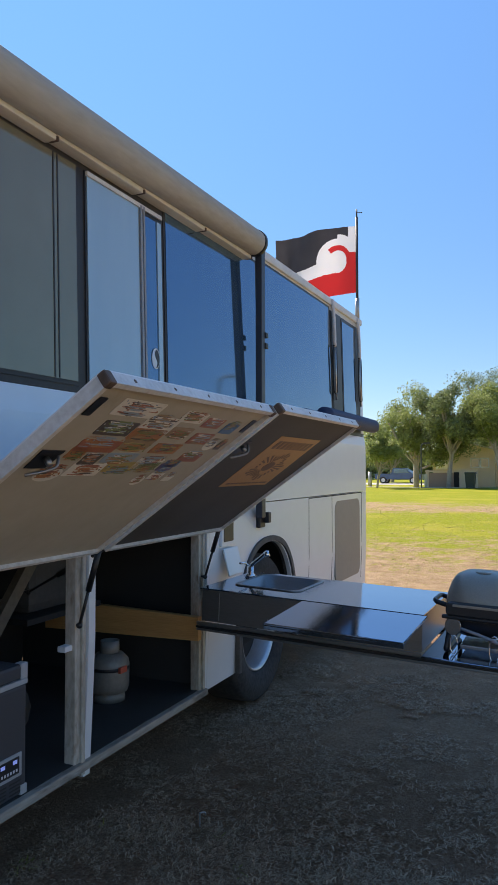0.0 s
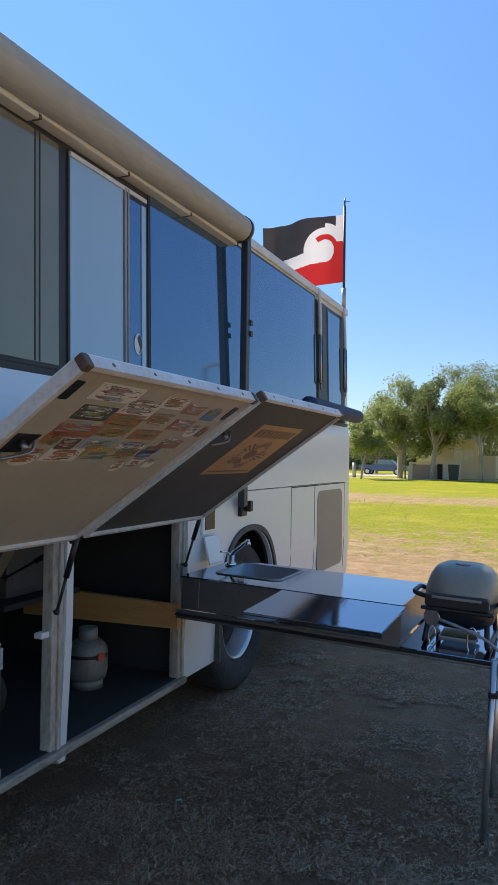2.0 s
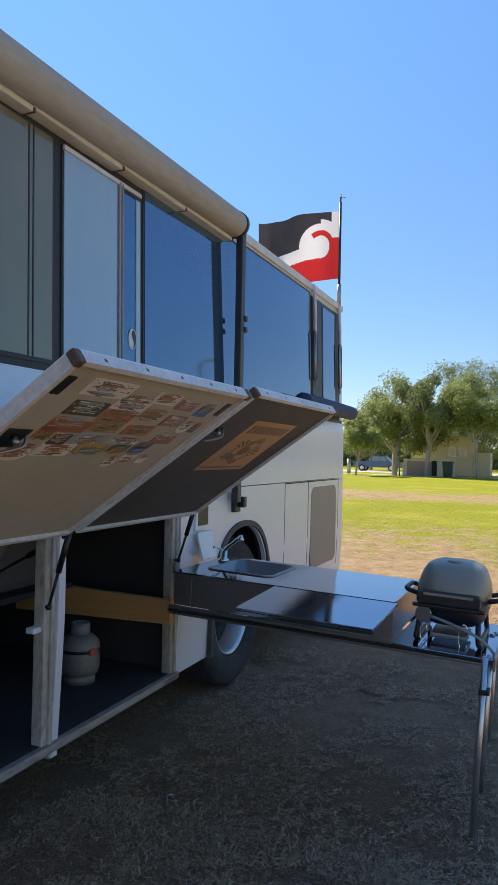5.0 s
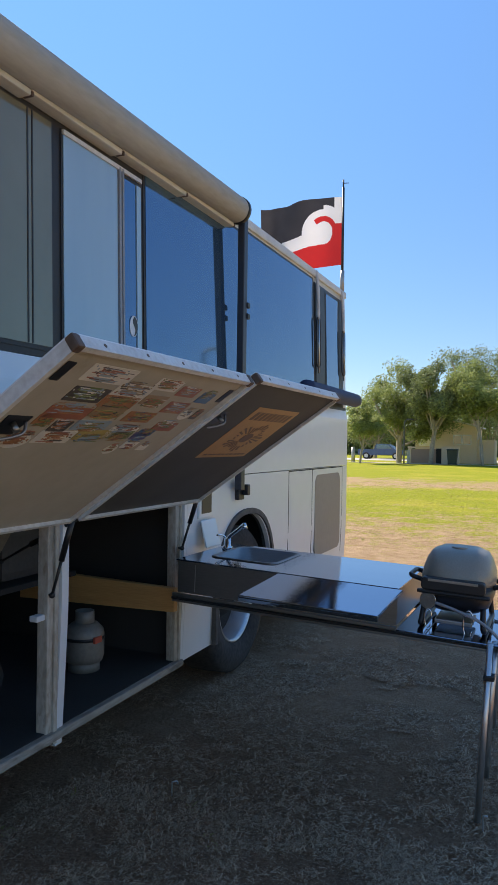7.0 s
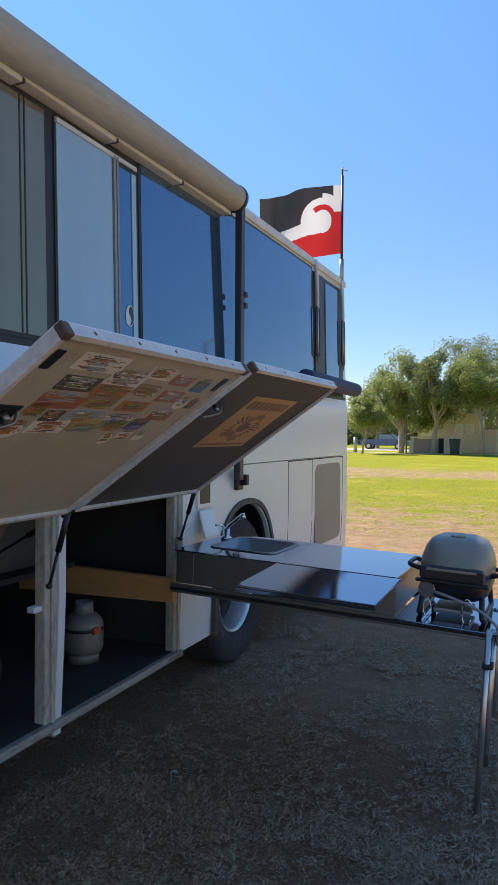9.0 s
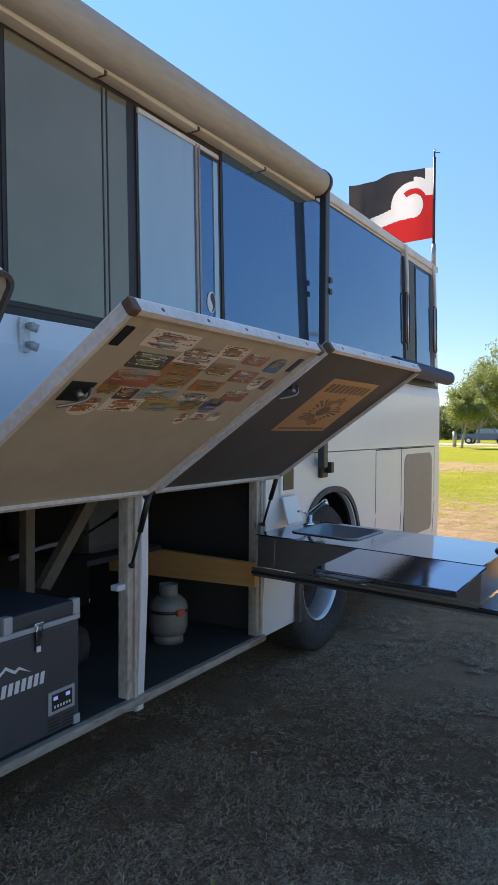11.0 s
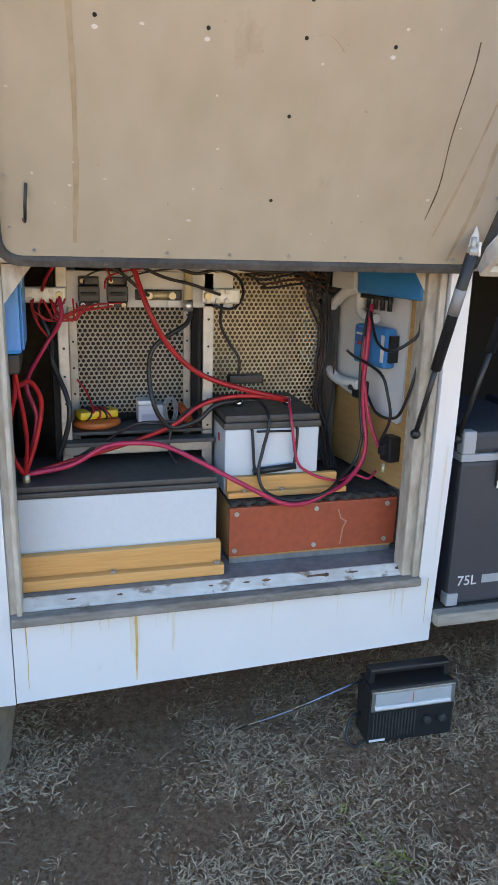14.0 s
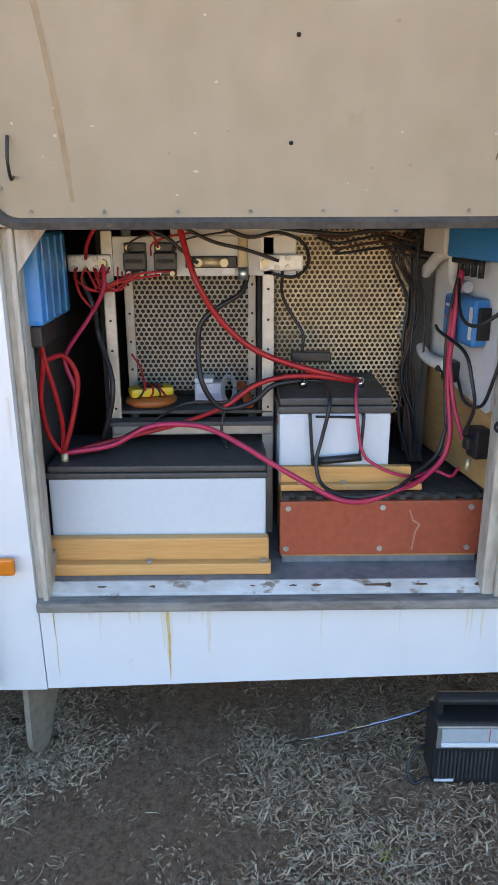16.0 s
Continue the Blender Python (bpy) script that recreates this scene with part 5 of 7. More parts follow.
for sx in (-1, 1):
    b = B()
    tube(b, ((CX + sx * 0.155, CY - 0.08, 0.955), (CX + sx * 0.205, CY - 0.08, 0.968), (CX + sx * 0.21, CY, 0.97), (CX + sx * 0.205, CY + 0.08, 0.968), (CX + sx * 0.155, CY + 0.08, 0.955)), 0.010, 8)
    part("side_handle", b, BLACK, bbq)
    b = B()
    tube(b, ((CX + sx * 0.125, CY - 0.16, 0.88), (CX + sx * 0.13, CY - 0.185, 0.82), (CX + sx * 0.135, CY - 0.17, 0.797), (CX + sx * 0.135, CY, 0.795), (CX + sx * 0.135, CY + 0.15, 0.797), (CX + sx * 0.13, CY + 0.17, 0.82), (CX + sx * 0.125, CY + 0.15, 0.88)), 0.012, 8)
    part("cradle_leg", b, BLACK, bbq)
part("knob", lathe(B(), ((0.028, -0.005), (0.032, 0.015), (0.028, 0.032), (0.0, 0.034)), (CX - 0.105, CY - 0.195, 0.895), "y", 18), BLACK, bbq)
part("knob_ring", lathe(B(), ((0.034, -0.004), (0.037, 0.004), (0.034, 0.008)), (CX - 0.105, CY - 0.198, 0.895), "y", 20), CHROME, bbq)
part("drip_tray", box(B(), CX - 0.08, CX + 0.08, CY - 0.16, CY + 0.02, 0.80, 0.82, 0.006), STEEL_DULL, bbq)
b = B()
tube(b, ((CX - 0.07, CY - 0.215, 0.893), (CX + 0.02, CY - 0.225, 0.875), (CX + 0.12, CY - 0.23, 0.845), (CX + 0.19, CY - 0.23, 0.80), (CX + 0.23, CY - 0.21, 0.74)), 0.0062, 8)
part("gas_hose", b, GREYCABLE, bbq, "grey braided gas hose")
for k, r in ((0, 0.042), (1, 0.03)):
    b = B()
    tube(b, [(CX + (0.07 - 0.17 * k) + r * 0.5 * math.cos(a / 6 * math.pi), CY - 0.20, 0.825 + r * 1.2 * math.sin(a / 6 * math.pi)) for a in range(12)], 0.003, 6, 2)
    part("wire_loop", b, CHROME, bbq)

# the drawn-out unit sags a little towards its leg
SAG = Matrix.Translation((0.15, 3.33, 0.95)) @ Matrix.Rotation(radians(-1.5), 4, "Z") @ Matrix.Rotation(radians(2.2), 4, "Y") @ Matrix.Translation((-0.15, -3.30, -0.95))
for o in (*kit.children_recursive, *bbq.children_recursive):
    if o in bbq.children_recursive:
        o.data.transform(Matrix.Translation((0, 0, 0.784)) @ Matrix.Diagonal((1.0, 1.0, 1.11, 1.0)) @ Matrix.Translation((0, 0, -0.784)))
    if o.name.startswith("flap_s"):
        o.data.transform(Matrix.Translation((0, 3.286, TOP - 0.007)) @ Matrix.Rotation(radians(2.6), 4, "X") @ Matrix.Translation((0, -3.286, 0.007 - TOP)))
    if not o.name.startswith("leg"):
        o.data.transform(SAG)

# ---------------------------------------------------------------- in the long bay
solo("timber_runner", prism(B(), [(-0.95, 0.630), (0.055, 0.645), (0.055, 0.768), (-0.95, 0.800)], 0.04, Matrix(((1, 0, 0, 0), (0, 0, -1, 3.515), (0, 1, 0, 0), (0, 0, 0, 1)))), PINE_X, "pine board carrying the kitchen slide inside the bay", "timber")
solo("brace", prism(B(), [(2.44, 0.78), (2.50, 0.76), (2.88, 1.215), (2.80, 1.215)], 0.04, Matrix(((0, 0, 1, -0.47), (1, 0, 0, 0), (0, 1, 0, 0), (0, 0, 0, 1)))), BRACE, "slanting tan steel brace under the bus floor", "brace")
solo("upright", box(B(), -0.475, -0.43, 2.36, 2.41, 0.335, 1.222, 0.004), BRACE, "tan steel upright inside the bay", "post")
gb = thing("gas_bottle", (-0.385, 3.31, 0.335), "small grey gas bottle standing in the luggage bay", "gas bottle")
at = (-0.385, 3.31, 0.335)
part("tank", lathe(B(), ((0.06, 0.035), (0.094, 0.05), (0.104, 0.08), (0.104, 0.19), (0.098, 0.215), (0.07, 0.245), (0.03, 0.255)), at, "z", 28), GASBOTTLE, gb)
part("foot_ring", lathe(B(), ((0.078, 0.0), (0.082, 0.0), (0.082, 0.045), (0.074, 0.045), (0.074, 0.002)), at, "z", 28), GASBOTTLE, gb)
part("collar", lathe(B(), ((0.052, 0.235), (0.05, 0.31), (0.046, 0.31), (0.046, 0.24)), at, "z", 24), GASBOTTLE, gb)
part("valve", cyl(B(), (-0.385, 3.31, 0.58), (-0.385, 3.31, 0.63), 0.014, n=10), BRASS, gb)
part("strap", lathe(B(), ((0.1065, 0.165), (0.1065, 0.182)), at, "z", 28), BLACK, gb)
part("buckle", box(B(), -0.29, -0.275, 3.25, 3.31, 0.493, 0.525, 0.003), ink((0.55, 0.10, 0.06)), gb)
b = B()
lathe(b, ((0.0, 0.0), (0.12, 0.0), (0.155, 0.03), (0.165, 0.09), (0.15, 0.15), (0.10, 0.185), (0.0, 0.195)), (-0.62, 2.72, 0.335), "z", 24)
solo("black_bag", b, RUBBER, "round black soft bag on the bay floor", "bag", smooth=True)
b = B()
tube(b, ((-0.52, 2.30, 0.345), (-0.45, 2.42, 0.350), (-0.42, 2.52, 0.345), (-0.36, 2.48, 0.345), (-0.34, 2.36, 0.345)), 0.006, 8)
solo("power_lead", b, BLACKCABLE, "black power lead lying on the bay floor", "cable")
b = B()
tube(b, ((-0.75, 2.55, 0.86), (-0.75, 2.75, 0.885), (-0.75, 2.95, 0.89), (-0.76, 3.1, 0.88)), 0.012, 8)
solo("white_pipe", b, GREYCABLE, "thin white water pipe across the bay", "pipe")
solo("tank_end", box(B(), -1.25, -0.62, 2.95, 3.42, 0.82, 1.16, 0.05), DARK_LINING, "dark water tank slung in the bay", "water tank")
solo("tank_shelf", box(B(), -1.33, -0.55, 2.86, 3.46, 0.79, 0.82, 0.004), DARK, "dark shelf under the water tank", "shelf")
solo("door_stop", box(B(), -0.075, -0.035, 2.49, 2.542, 0.80, 0.825, 0.006), PRINT, "small white door stop on a post", "door stop")

# ---------------------------------------------------------------- fridge
fr = thing("portable_fridge", (-0.25, 1.92, 0.335), "charcoal portable camping fridge with grey latches on the bay floor", "fridge")
FX, FY0, FY1 = -0.035, 1.575, 2.265
part("body", box(B(), FX - 0.44, FX, FY0, FY1, 0.338, 0.742, 0.012), FRIDGE, fr)
part("trim", box(B(), FX - 0.442, FX + 0.003, FY0 - 0.003, FY1 + 0.003, 0.742, 0.762, 0.004), FRIDGE_TRIM, fr, "grey rim")
lid = part("lid", box(B(), FX - 0.44, FX, FY0 + 0.02, 1.865, 0.763, 0.82, 0.012), FRIDGE, fr)
lid2 = part("lid", box(B(), FX - 0.44, FX, 1.91, FY1 - 0.02, 0.763, 0.82, 0.012), FRIDGE, fr)
for y0, y1, o in ((FY0 - 0.002, FY0 + 0.035, lid), (1.835, 1.875, lid), (1.895, 1.935, lid2), (FY1 - 0.035, FY1 + 0.002, lid2)):
    part("lid_corner", box(B(), FX - 0.03, FX + 0.004, y0, y1, 0.762, 0.823, 0.006), FRIDGE_TRIM, o)
for y in (FY0 - 0.002, FY1 - 0.032):
    part("foot_corner", box(B(), FX - 0.03, FX + 0.004, y, y + 0.034, 0.336, 0.372, 0.004), FRIDGE_TRIM, fr)
for y in (1.69, 2.048):
    la = part("latch", box(B(), FX, FX + 0.008, y - 0.012, y + 0.012, 0.672, 0.745, 0.003), BLACK, fr)
    part("clasp", box(B(), FX + 0.002, FX + 0.014, y - 0.022, y + 0.022, 0.762, 0.776, 0.003), CHROME, la)
    b = B()
    tube(b, ((FX + 0.012, y - 0.012, 0.715), (FX + 0.014, y - 0.012, 0.765), (FX + 0.014, y + 0.012, 0.765), (FX + 0.012, y + 0.012, 0.715)), 0.003, 6, 2)
    part("loop", b, CHROME, la)
    part("tongue", box(B(), FX + 0.004, FX + 0.012, y - 0.010, y + 0.010, 0.668, 0.69, 0.003), PRINT, la)
FM = Matrix(((0, 0, 1, FX), (1, 0, 0, 0), (0, 1, 0, 0), (0, 0, 0, 1)))
b = B()
for i in range(12):                      # maker's mark as plain slanted bars
    y = 1.735 + i * 0.0295
    prism(b, [(y, 0.545), (y + 0.019, 0.545), (y + 0.027, 0.588), (y + 0.008, 0.588)], 0.0015, FM)
for q in (((1.82, 0.603), (1.865, 0.625), (1.905, 0.652), (1.945, 0.628), (1.965, 0.637), (2.02, 0.603), (1.965, 0.626), (1.945, 0.616), (1.905, 0.640), (1.87, 0.617)),):
    prism(b, q, 0.0015, FM)
tagged(part("emblem", b, PRINT, fr, "pale printed mark"), kind="stuff")


def lettering(text, size, m, mat, parent, name="lettering"):
    cu = bpy.data.curves.new("text", "FONT")
    cu.body, cu.size, cu.extrude = text, size, 0.0006
    ob = bpy.data.objects.new("text", cu)
    me = bpy.data.meshes.new_from_object(ob)
    bpy.data.objects.remove(ob)
    b = B()
    b.from_mesh(me)
    bpy.data.meshes.remove(me)
    bmesh.ops.transform(b, matrix=m, verts=b.verts)
    return part(name, b, mat, parent)


lettering("75L", 0.040, FM @ Matrix.Translation((1.60, 0.394, 0.001)) @ Matrix.Shear("XZ", 4, (0.0, 0.0)), PRINT, fr)
part("label_bar", box(B(), FX, FX + 0.001, 1.675, 1.735, 0.396, 0.420), FRIDGE_TRIM, fr)
pn = part("control_panel", box(B(), FX, FX + 0.006, 2.10, 2.235, 0.412, 0.499, 0.003), FRIDGE_TRIM, fr)
part("display", box(B(), FX + 0.004, FX + 0.008, 2.115, 2.22, 0.425, 0.487, 0.002), BLACK, pn)
LED = bpy.data.materials.new("blue_display")
LED.use_nodes = True
LED.node_tree.nodes["Principled BSDF"].inputs["Emission Color"].default_value = (0.1, 0.15, 1.0, 1)
LED.node_tree.nodes["Principled BSDF"].inputs["Emission Strength"].default_value = 0.25
for y in (2.122, 2.185):
    part("digits", box(B(), FX + 0.007, FX + 0.009, y, y + 0.022, 0.465, 0.479), LED, pn)
for i in range(6):
    part("button", box(B(), FX + 0.007, FX + 0.0095, 2.125 + i * 0.015, 2.133 + i * 0.015, 0.435, 0.445), PRINT, pn)
for i in range(4):
    for y in (2.10, 2.175):
        part("vent_slot", box(B(), FX - 0.002, FX + 0.0012, y, y + 0.06, 0.352 + i * 0.013, 0.358 + i * 0.013), BLACK, fr)

# ---------------------------------------------------------------- radio and tent peg
rd = thing("radio", (0.01, 1.456, 0.0), "black portable radio with a silver dial standing on the grass", "radio")
RM = Matrix.Translation((0.05, 1.332, 0.0)) @ Matrix.Rotation(radians(-1.0), 4, "Z")
part("case", box(B(), -0.085, 0.0, 0.0, 0.245, 0.004, 0.168, 0.008, RM), BLACK, rd)
part("face_trim", box(B(), 0.0, 0.004, 0.004, 0.241, 0.104, 0.162, 0.002, RM), ALUMINIUM, rd, "silver dial frame")
part("dial", box(B(), 0.003, 0.0055, 0.014, 0.229, 0.124, 0.156, 0.001, RM), ink((0.42, 0.45, 0.46)), rd)
part("dial_bar", box(B(), 0.003, 0.008, 0.014, 0.229, 0.110, 0.121, 0.002, RM), PRINT, rd)
part("needle", box(B(), 0.005, 0.0065, 0.118, 0.120, 0.124, 0.156, 0, RM), ink((0.6, 0.08, 0.05)), rd)
for y in (0.165, 0.208):
    b = lathe(B(), ((0.012, 0.0), (0.011, 0.012), (0.008, 0.014), (0.0, 0.014)), (0, 0, 0), "x", 16)
    bmesh.ops.transform(b, matrix=RM @ Matrix.Translation((0.0, y, 0.062)), verts=b.verts)
    part("knob", b, RUBBER, rd)
for i in range(14):
    part("grille_rib", box(B(), 0.0, 0.0025, 0.012 + i * 0.009, 0.016 + i * 0.009, 0.022, 0.096, 0, RM), RUBBER, rd)
part("badge", box(B(), 0.0, 0.002, 0.006, 0.05, 0.012, 0.018, 0, RM), PRINT, rd)
b = B()
box(b, -0.06, -0.03, 0.008, 0.024, 0.165, 0.205, 0.004, RM)
box(b, -0.06, -0.03, 0.221, 0.237, 0.165, 0.205, 0.004, RM)
box(b, -0.062, -0.028, 0.008, 0.237, 0.193, 0.208, 0.005, RM)
part("handle", b, BLACK, rd)
b = B()
cyl(b, RM @ Vector((-0.055, 0.0, 0.165)), (-0.02, 1.15, 0.092), 0.0032, n=8)
cyl(b, (-0.02, 1.15, 0.092), (-0.075, 1.007, 0.012), 0.0022, n=8)
part("aerial", b, STEEL, rd, "pulled-out chrome aerial")
b = B()
tube(b, [RM @ Vector(q) for q in ((-0.05, -0.001, 0.07), (-0.04, -0.03, 0.065), (-0.02, -0.05, 0.03), (0.0, -0.04, 0.006), (-0.01, -0.004, 0.012))], 0.004, 8)
part("lead", b, BLACKCABLE, rd)
b = B()
tube(b, ((0.362, 2.915, -0.03), (0.364, 2.913, 0.045), (0.367, 2.909, 0.057), (0.384, 2.92, 0.059), (0.386, 2.925, 0.047)), 0.0035, 8, 4)
solo("tent_peg", b, ALUMINIUM, "bent silver tent peg standing in the soil", "tent peg")
b = B()
tube(b, ((1.638, 3.165, -0.02), (1.638, 3.163, 0.05), (1.643, 3.16, 0.06), (1.656, 3.165, 0.06)), 0.0035, 8, 4)
solo("tent_peg", b, ALUMINIUM, "bent silver tent peg standing in the soil", "tent peg")
# ---------------------------------------------------------------- battery bay
def battery(name, x1, depth, y0, y1, z0, z1, label, lid_h=0.03):
    t_ = thing(name, (x1 - depth / 2, (y0 + y1) / 2, z0), label, "battery")
    part("case", box(B(), x1 - depth, x1, y0, y1, z0, z1 - lid_h, 0.006), BATTERY, t_)
    b = B()
    box(b, x1 - depth - 0.004, x1 + 0.004, y0 - 0.004, y1 + 0.004, z1 - lid_h, z1 - lid_h * 0.52, 0.004)
    box(b, x1 - depth, x1, y0, y1, z1 - lid_h * 0.5, z1, 0.005)
    part("lid", b, BATTERY_LID, t_)
    return t_


bat1 = battery("battery", -0.135, 0.245, 0.478, 0.962, 0.478, 0.708, "large pale grey battery with a black lid behind a timber rail")
solo("battery_packer", box(B(), -0.375, -0.14, 0.475, 0.965, 0.4658, 0.4775, 0.003), PINE, "pine packer under the large battery", "timber")
for y in (0.51,):
    part("terminal", cyl(B(), (-0.175, y, 0.70), (-0.175, y, 0.728), 0.009, n=10), BRASS, bat1)
bat2 = battery("battery", -0.195, 0.29, 0.994, 1.246, 0.636, 0.845, "pale grey battery with a rope handle on a red-brown box", 0.036)
for y in (1.055, 1.19):
    part("terminal", cyl(B(), (-0.30, y, 0.84), (-0.30, y, 0.866), 0.010, n=10), CHROME, bat2)
    part("terminal_cap", cyl(B(), (-0.335, y, 0.84), (-0.335, y, 0.852), 0.012, n=10), ink((0.5, 0.05, 0.04)) if y > 1.1 else BLACK, bat2)
b = B()
tube(b, ((-0.191, 1.062, 0.808), (-0.183, 1.062, 0.80), (-0.182, 1.068, 0.72), (-0.182, 1.072, 0.70)), 0.004, 8)
tube(b, ((-0.191, 1.182, 0.808), (-0.183, 1.182, 0.80), (-0.182, 1.178, 0.73), (-0.182, 1.174, 0.71)), 0.004, 8)
cyl(b, (-0.182, 1.066, 0.699), (-0.182, 1.18, 0.709), 0.009, n=10)
cyl(b, (-0.190, 1.075, 0.803), (-0.190, 1.17, 0.801), 0.003, n=6)
part("handle", b, BLACK, bat2, "black rope handle")
part("side_mark", box(B(), -0.27, -0.255, 0.9925, 0.9945, 0.765, 0.785), ink((0.5, 0.05, 0.04)), bat2)
# timber rails, the red-brown box and its mat
tr = thing("timber_rail", (-0.105, 0.715, 0.45), "pine rail screwed down in front of the large battery", "timber")
part("board", box(B(), -0.133, -0.108, 0.462, 0.968, 0.466, 0.545, 0.004), PINE, tr)
part("board", box(B(), -0.1075, -0.083, 0.462, 0.972, 0.466, 0.494, 0.004), PINE, tr)
for y in (0.70, 0.955):
    part("screw", cyl(B(), (-0.095, y, 0.493), (-0.095, y, 0.499), 0.008, n=10), GALV, tr)
part("bracket", box(B(), -0.107, -0.074, 0.463, 0.492, 0.482, 0.525, 0.006), GALV, tr)
tr2 = thing("timber_rail", (-0.19, 1.15, 0.63), "short pine rail in front of the smaller battery", "timber")
part("board", box(B(), -0.194, -0.176, 0.996, 1.295, 0.637, 0.688, 0.003), PINE, tr2)
part("board", box(B(), -0.1755, -0.158, 0.996, 1.318, 0.637, 0.652, 0.003), PINE, tr2)
for y in (1.04, 1.14):
    part("screw", cyl(B(), (-0.166, y, 0.652), (-0.166, y, 0.657), 0.006, n=10), GALV, tr2)
rb = thing("storage_box", (-0.35, 1.22, 0.44), "red-brown board box with screwed front in the battery bay", "box")
part("front_board", box(B(), -0.146, -0.131, 0.994, 1.455, 0.490, 0.622, 0.003), REDBOX, rb)
part("carcass", box(B(), -0.70, -0.147, 0.998, 1.452, 0.478, 0.618, 0.003), PLY, rb)
part("plinth", box(B(), -0.69, -0.150, 1.0, 1.45, 0.4625, 0.4775), BAY_FLOOR, rb)
for y, z in ((1.012, 0.606), (1.225, 0.607), (1.425, 0.607), (1.008, 0.507), (1.222, 0.506), (1.422, 0.507)):
    part("screw", cyl(B(), (-0.131, y, z), (-0.127, y, z), 0.0065, n=10), GALV, rb)
b = B()
prism(b, [(1.285, 0.60), (1.288, 0.60), (1.297, 0.575), (1.314, 0.565), (1.304, 0.545), (1.298, 0.50), (1.295, 0.50), (1.300, 0.545), (1.308, 0.564), (1.294, 0.573)], 0.0008, Matrix(((0, 0, 1, -0.1312), (1, 0, 0, 0), (0, 1, 0, 0), (0, 0, 0, 1))))
part("scratch", b, ink((0.45, 0.22, 0.15)), rb)
b = B()
teeth = [(-0.70, 0.998)]
for i in range(12):
    y = 1.0 + i * 0.0376
    teeth += [(-0.136, y), (-0.136, y + 0.014), (-0.150, y + 0.011), (-0.150, y + 0.028)]
teeth += [(-0.136, 1.45), (-0.70, 1.45)]
prism(b, teeth, 0.012, Matrix.Translation((0, 0, 0.6225)))
solo("foam_mat", b, RUBBER, "black interlocking foam mat on top of the box", "mat")
b = B()
prism(b, [(-0.36, 0.47), (-0.070, 0.47), (-0.0625, 0.56), (-0.063, 0.985), (-0.072, 1.0), (-0.36, 1.0)], 0.003, Matrix.Translation((0, 0, 0.4625)))
solo("floor_liner", b, BAY_FLOOR, "loose grey vinyl liner on the bay floor", "liner")


def perforated(y0, y1, z0, z1, x, pitch, mat, parent):
    """Steel sheet with rows of six-sided holes."""
    verts, faces = [], []
    rows, cols = int((z1 - z0) / (pitch * 0.866)), int((y1 - y0) / pitch)
    for r in range(rows):
        for c in range(cols):
            cy, cz = y0 + (c + 0.5 + 0.5 * (r % 2)) * pitch, z0 + (r + 0.5) * pitch * 0.866
            i = len(verts)
            for k, (s, dx) in enumerate(((0.5774, 0), (0.40, 0), (0.40, -0.0015))):
                for a in range(6):
                    w = math.pi / 6 + a * math.pi / 3
                    verts.append((x + dx, cy + s * pitch * math.cos(w), cz + s * pitch * math.sin(w)))
            for a in range(6):
                d = (a + 1) % 6
                faces += [(i + a, i + d, i + 6 + d, i + 6 + a), (i + 6 + a, i + 6 + d, i + 12 + d, i + 12 + a)]
    me = bpy.data.meshes.new("perforated_sheet")
    me.from_pydata(verts, [], faces)
    me.materials.append(mat)
    ob = new("perforated_sheet", me)
    ob.parent = parent
    ob.matrix_parent_inverse = BASE[parent].inverted()
    return ob


# same steel twice: golden for the lit right sheet, darkened for the shaded left
MESHSTEEL = material("perforated_steel", (0.70, 0.60, 0.42), 0.42, 0.3, second=(0.44, 0.36, 0.24), big=5, fine=40, bump=0.05)
MESHSHADE = material("shaded_perforated_steel", (0.42, 0.39, 0.33), 0.5, 0.25, second=(0.28, 0.255, 0.21), big=5, fine=40, bump=0.05)
rack = thing("battery_rack", (-0.5, 0.9, 0.44), "steel rack with perforated sheets at the back of the battery bay", "rack")
perforated(0.62, 0.945, 0.775, 1.10, -0.57, 0.0142, MESHSHADE, rack)
perforated(1.0, 1.365, 0.70, 1.21, -0.60, 0.0142, MESHSTEEL, rack)
for y0, y1, x in ((0.572, 0.600, -0.43), (0.602, 0.626, -0.56), (0.928, 0.95, -0.56), (0.962, 0.992, -0.44)):
    p_ = part("upright", box(B(), x - 0.012, x, y0, y1, 0.376, 1.20, 0.003), GALV, rack)
    for k in range(6):
        part("hole", cyl(B(), (x + 0.0002, (y0 + y1) / 2, 0.76 + k * 0.075), (x - 0.004, (y0 + y1) / 2, 0.76 + k * 0.075), 0.0035, n=8), BLACK, p_)
# no post here: a dark strip stands for the darkness of the gap
part("upright", box(B(), -0.62, -0.59, 1.366, 1.425, 0.46, 1.20, 0.003), DARK_LINING, rack, "added dark strip for the dark gap beside the perforated sheet")
part("rail", box(B(), -0.44, -0.425, 0.575, 0.99, 0.690, 0.722, 0.004), GALV, rack)
part("shelf", box(B(), -0.60, -0.44, 0.575, 0.99, 0.742, 0.752, 0.003), DARK_LINING, rack, "dark shelf")
part("shelf", box(B(), -0.44, -0.39, 0.575, 0.99, 0.723, 0.735, 0.003), DARK_LINING, rack, "dark shelf")
part("back_panel", box(B(), -0.62, -0.605, 0.60, 0.96, 0.75, 1.12, 0.002), DARK, rack)
part("side_panel", box(B(), -0.60, -0.46, 0.952, 0.962, 0.75, 1.10, 0.002), DARK, rack)
part("side_panel", box(B(), -0.90, -0.46, 0.555, 0.57, 0.45, 1.21, 0.002), DARK, rack)
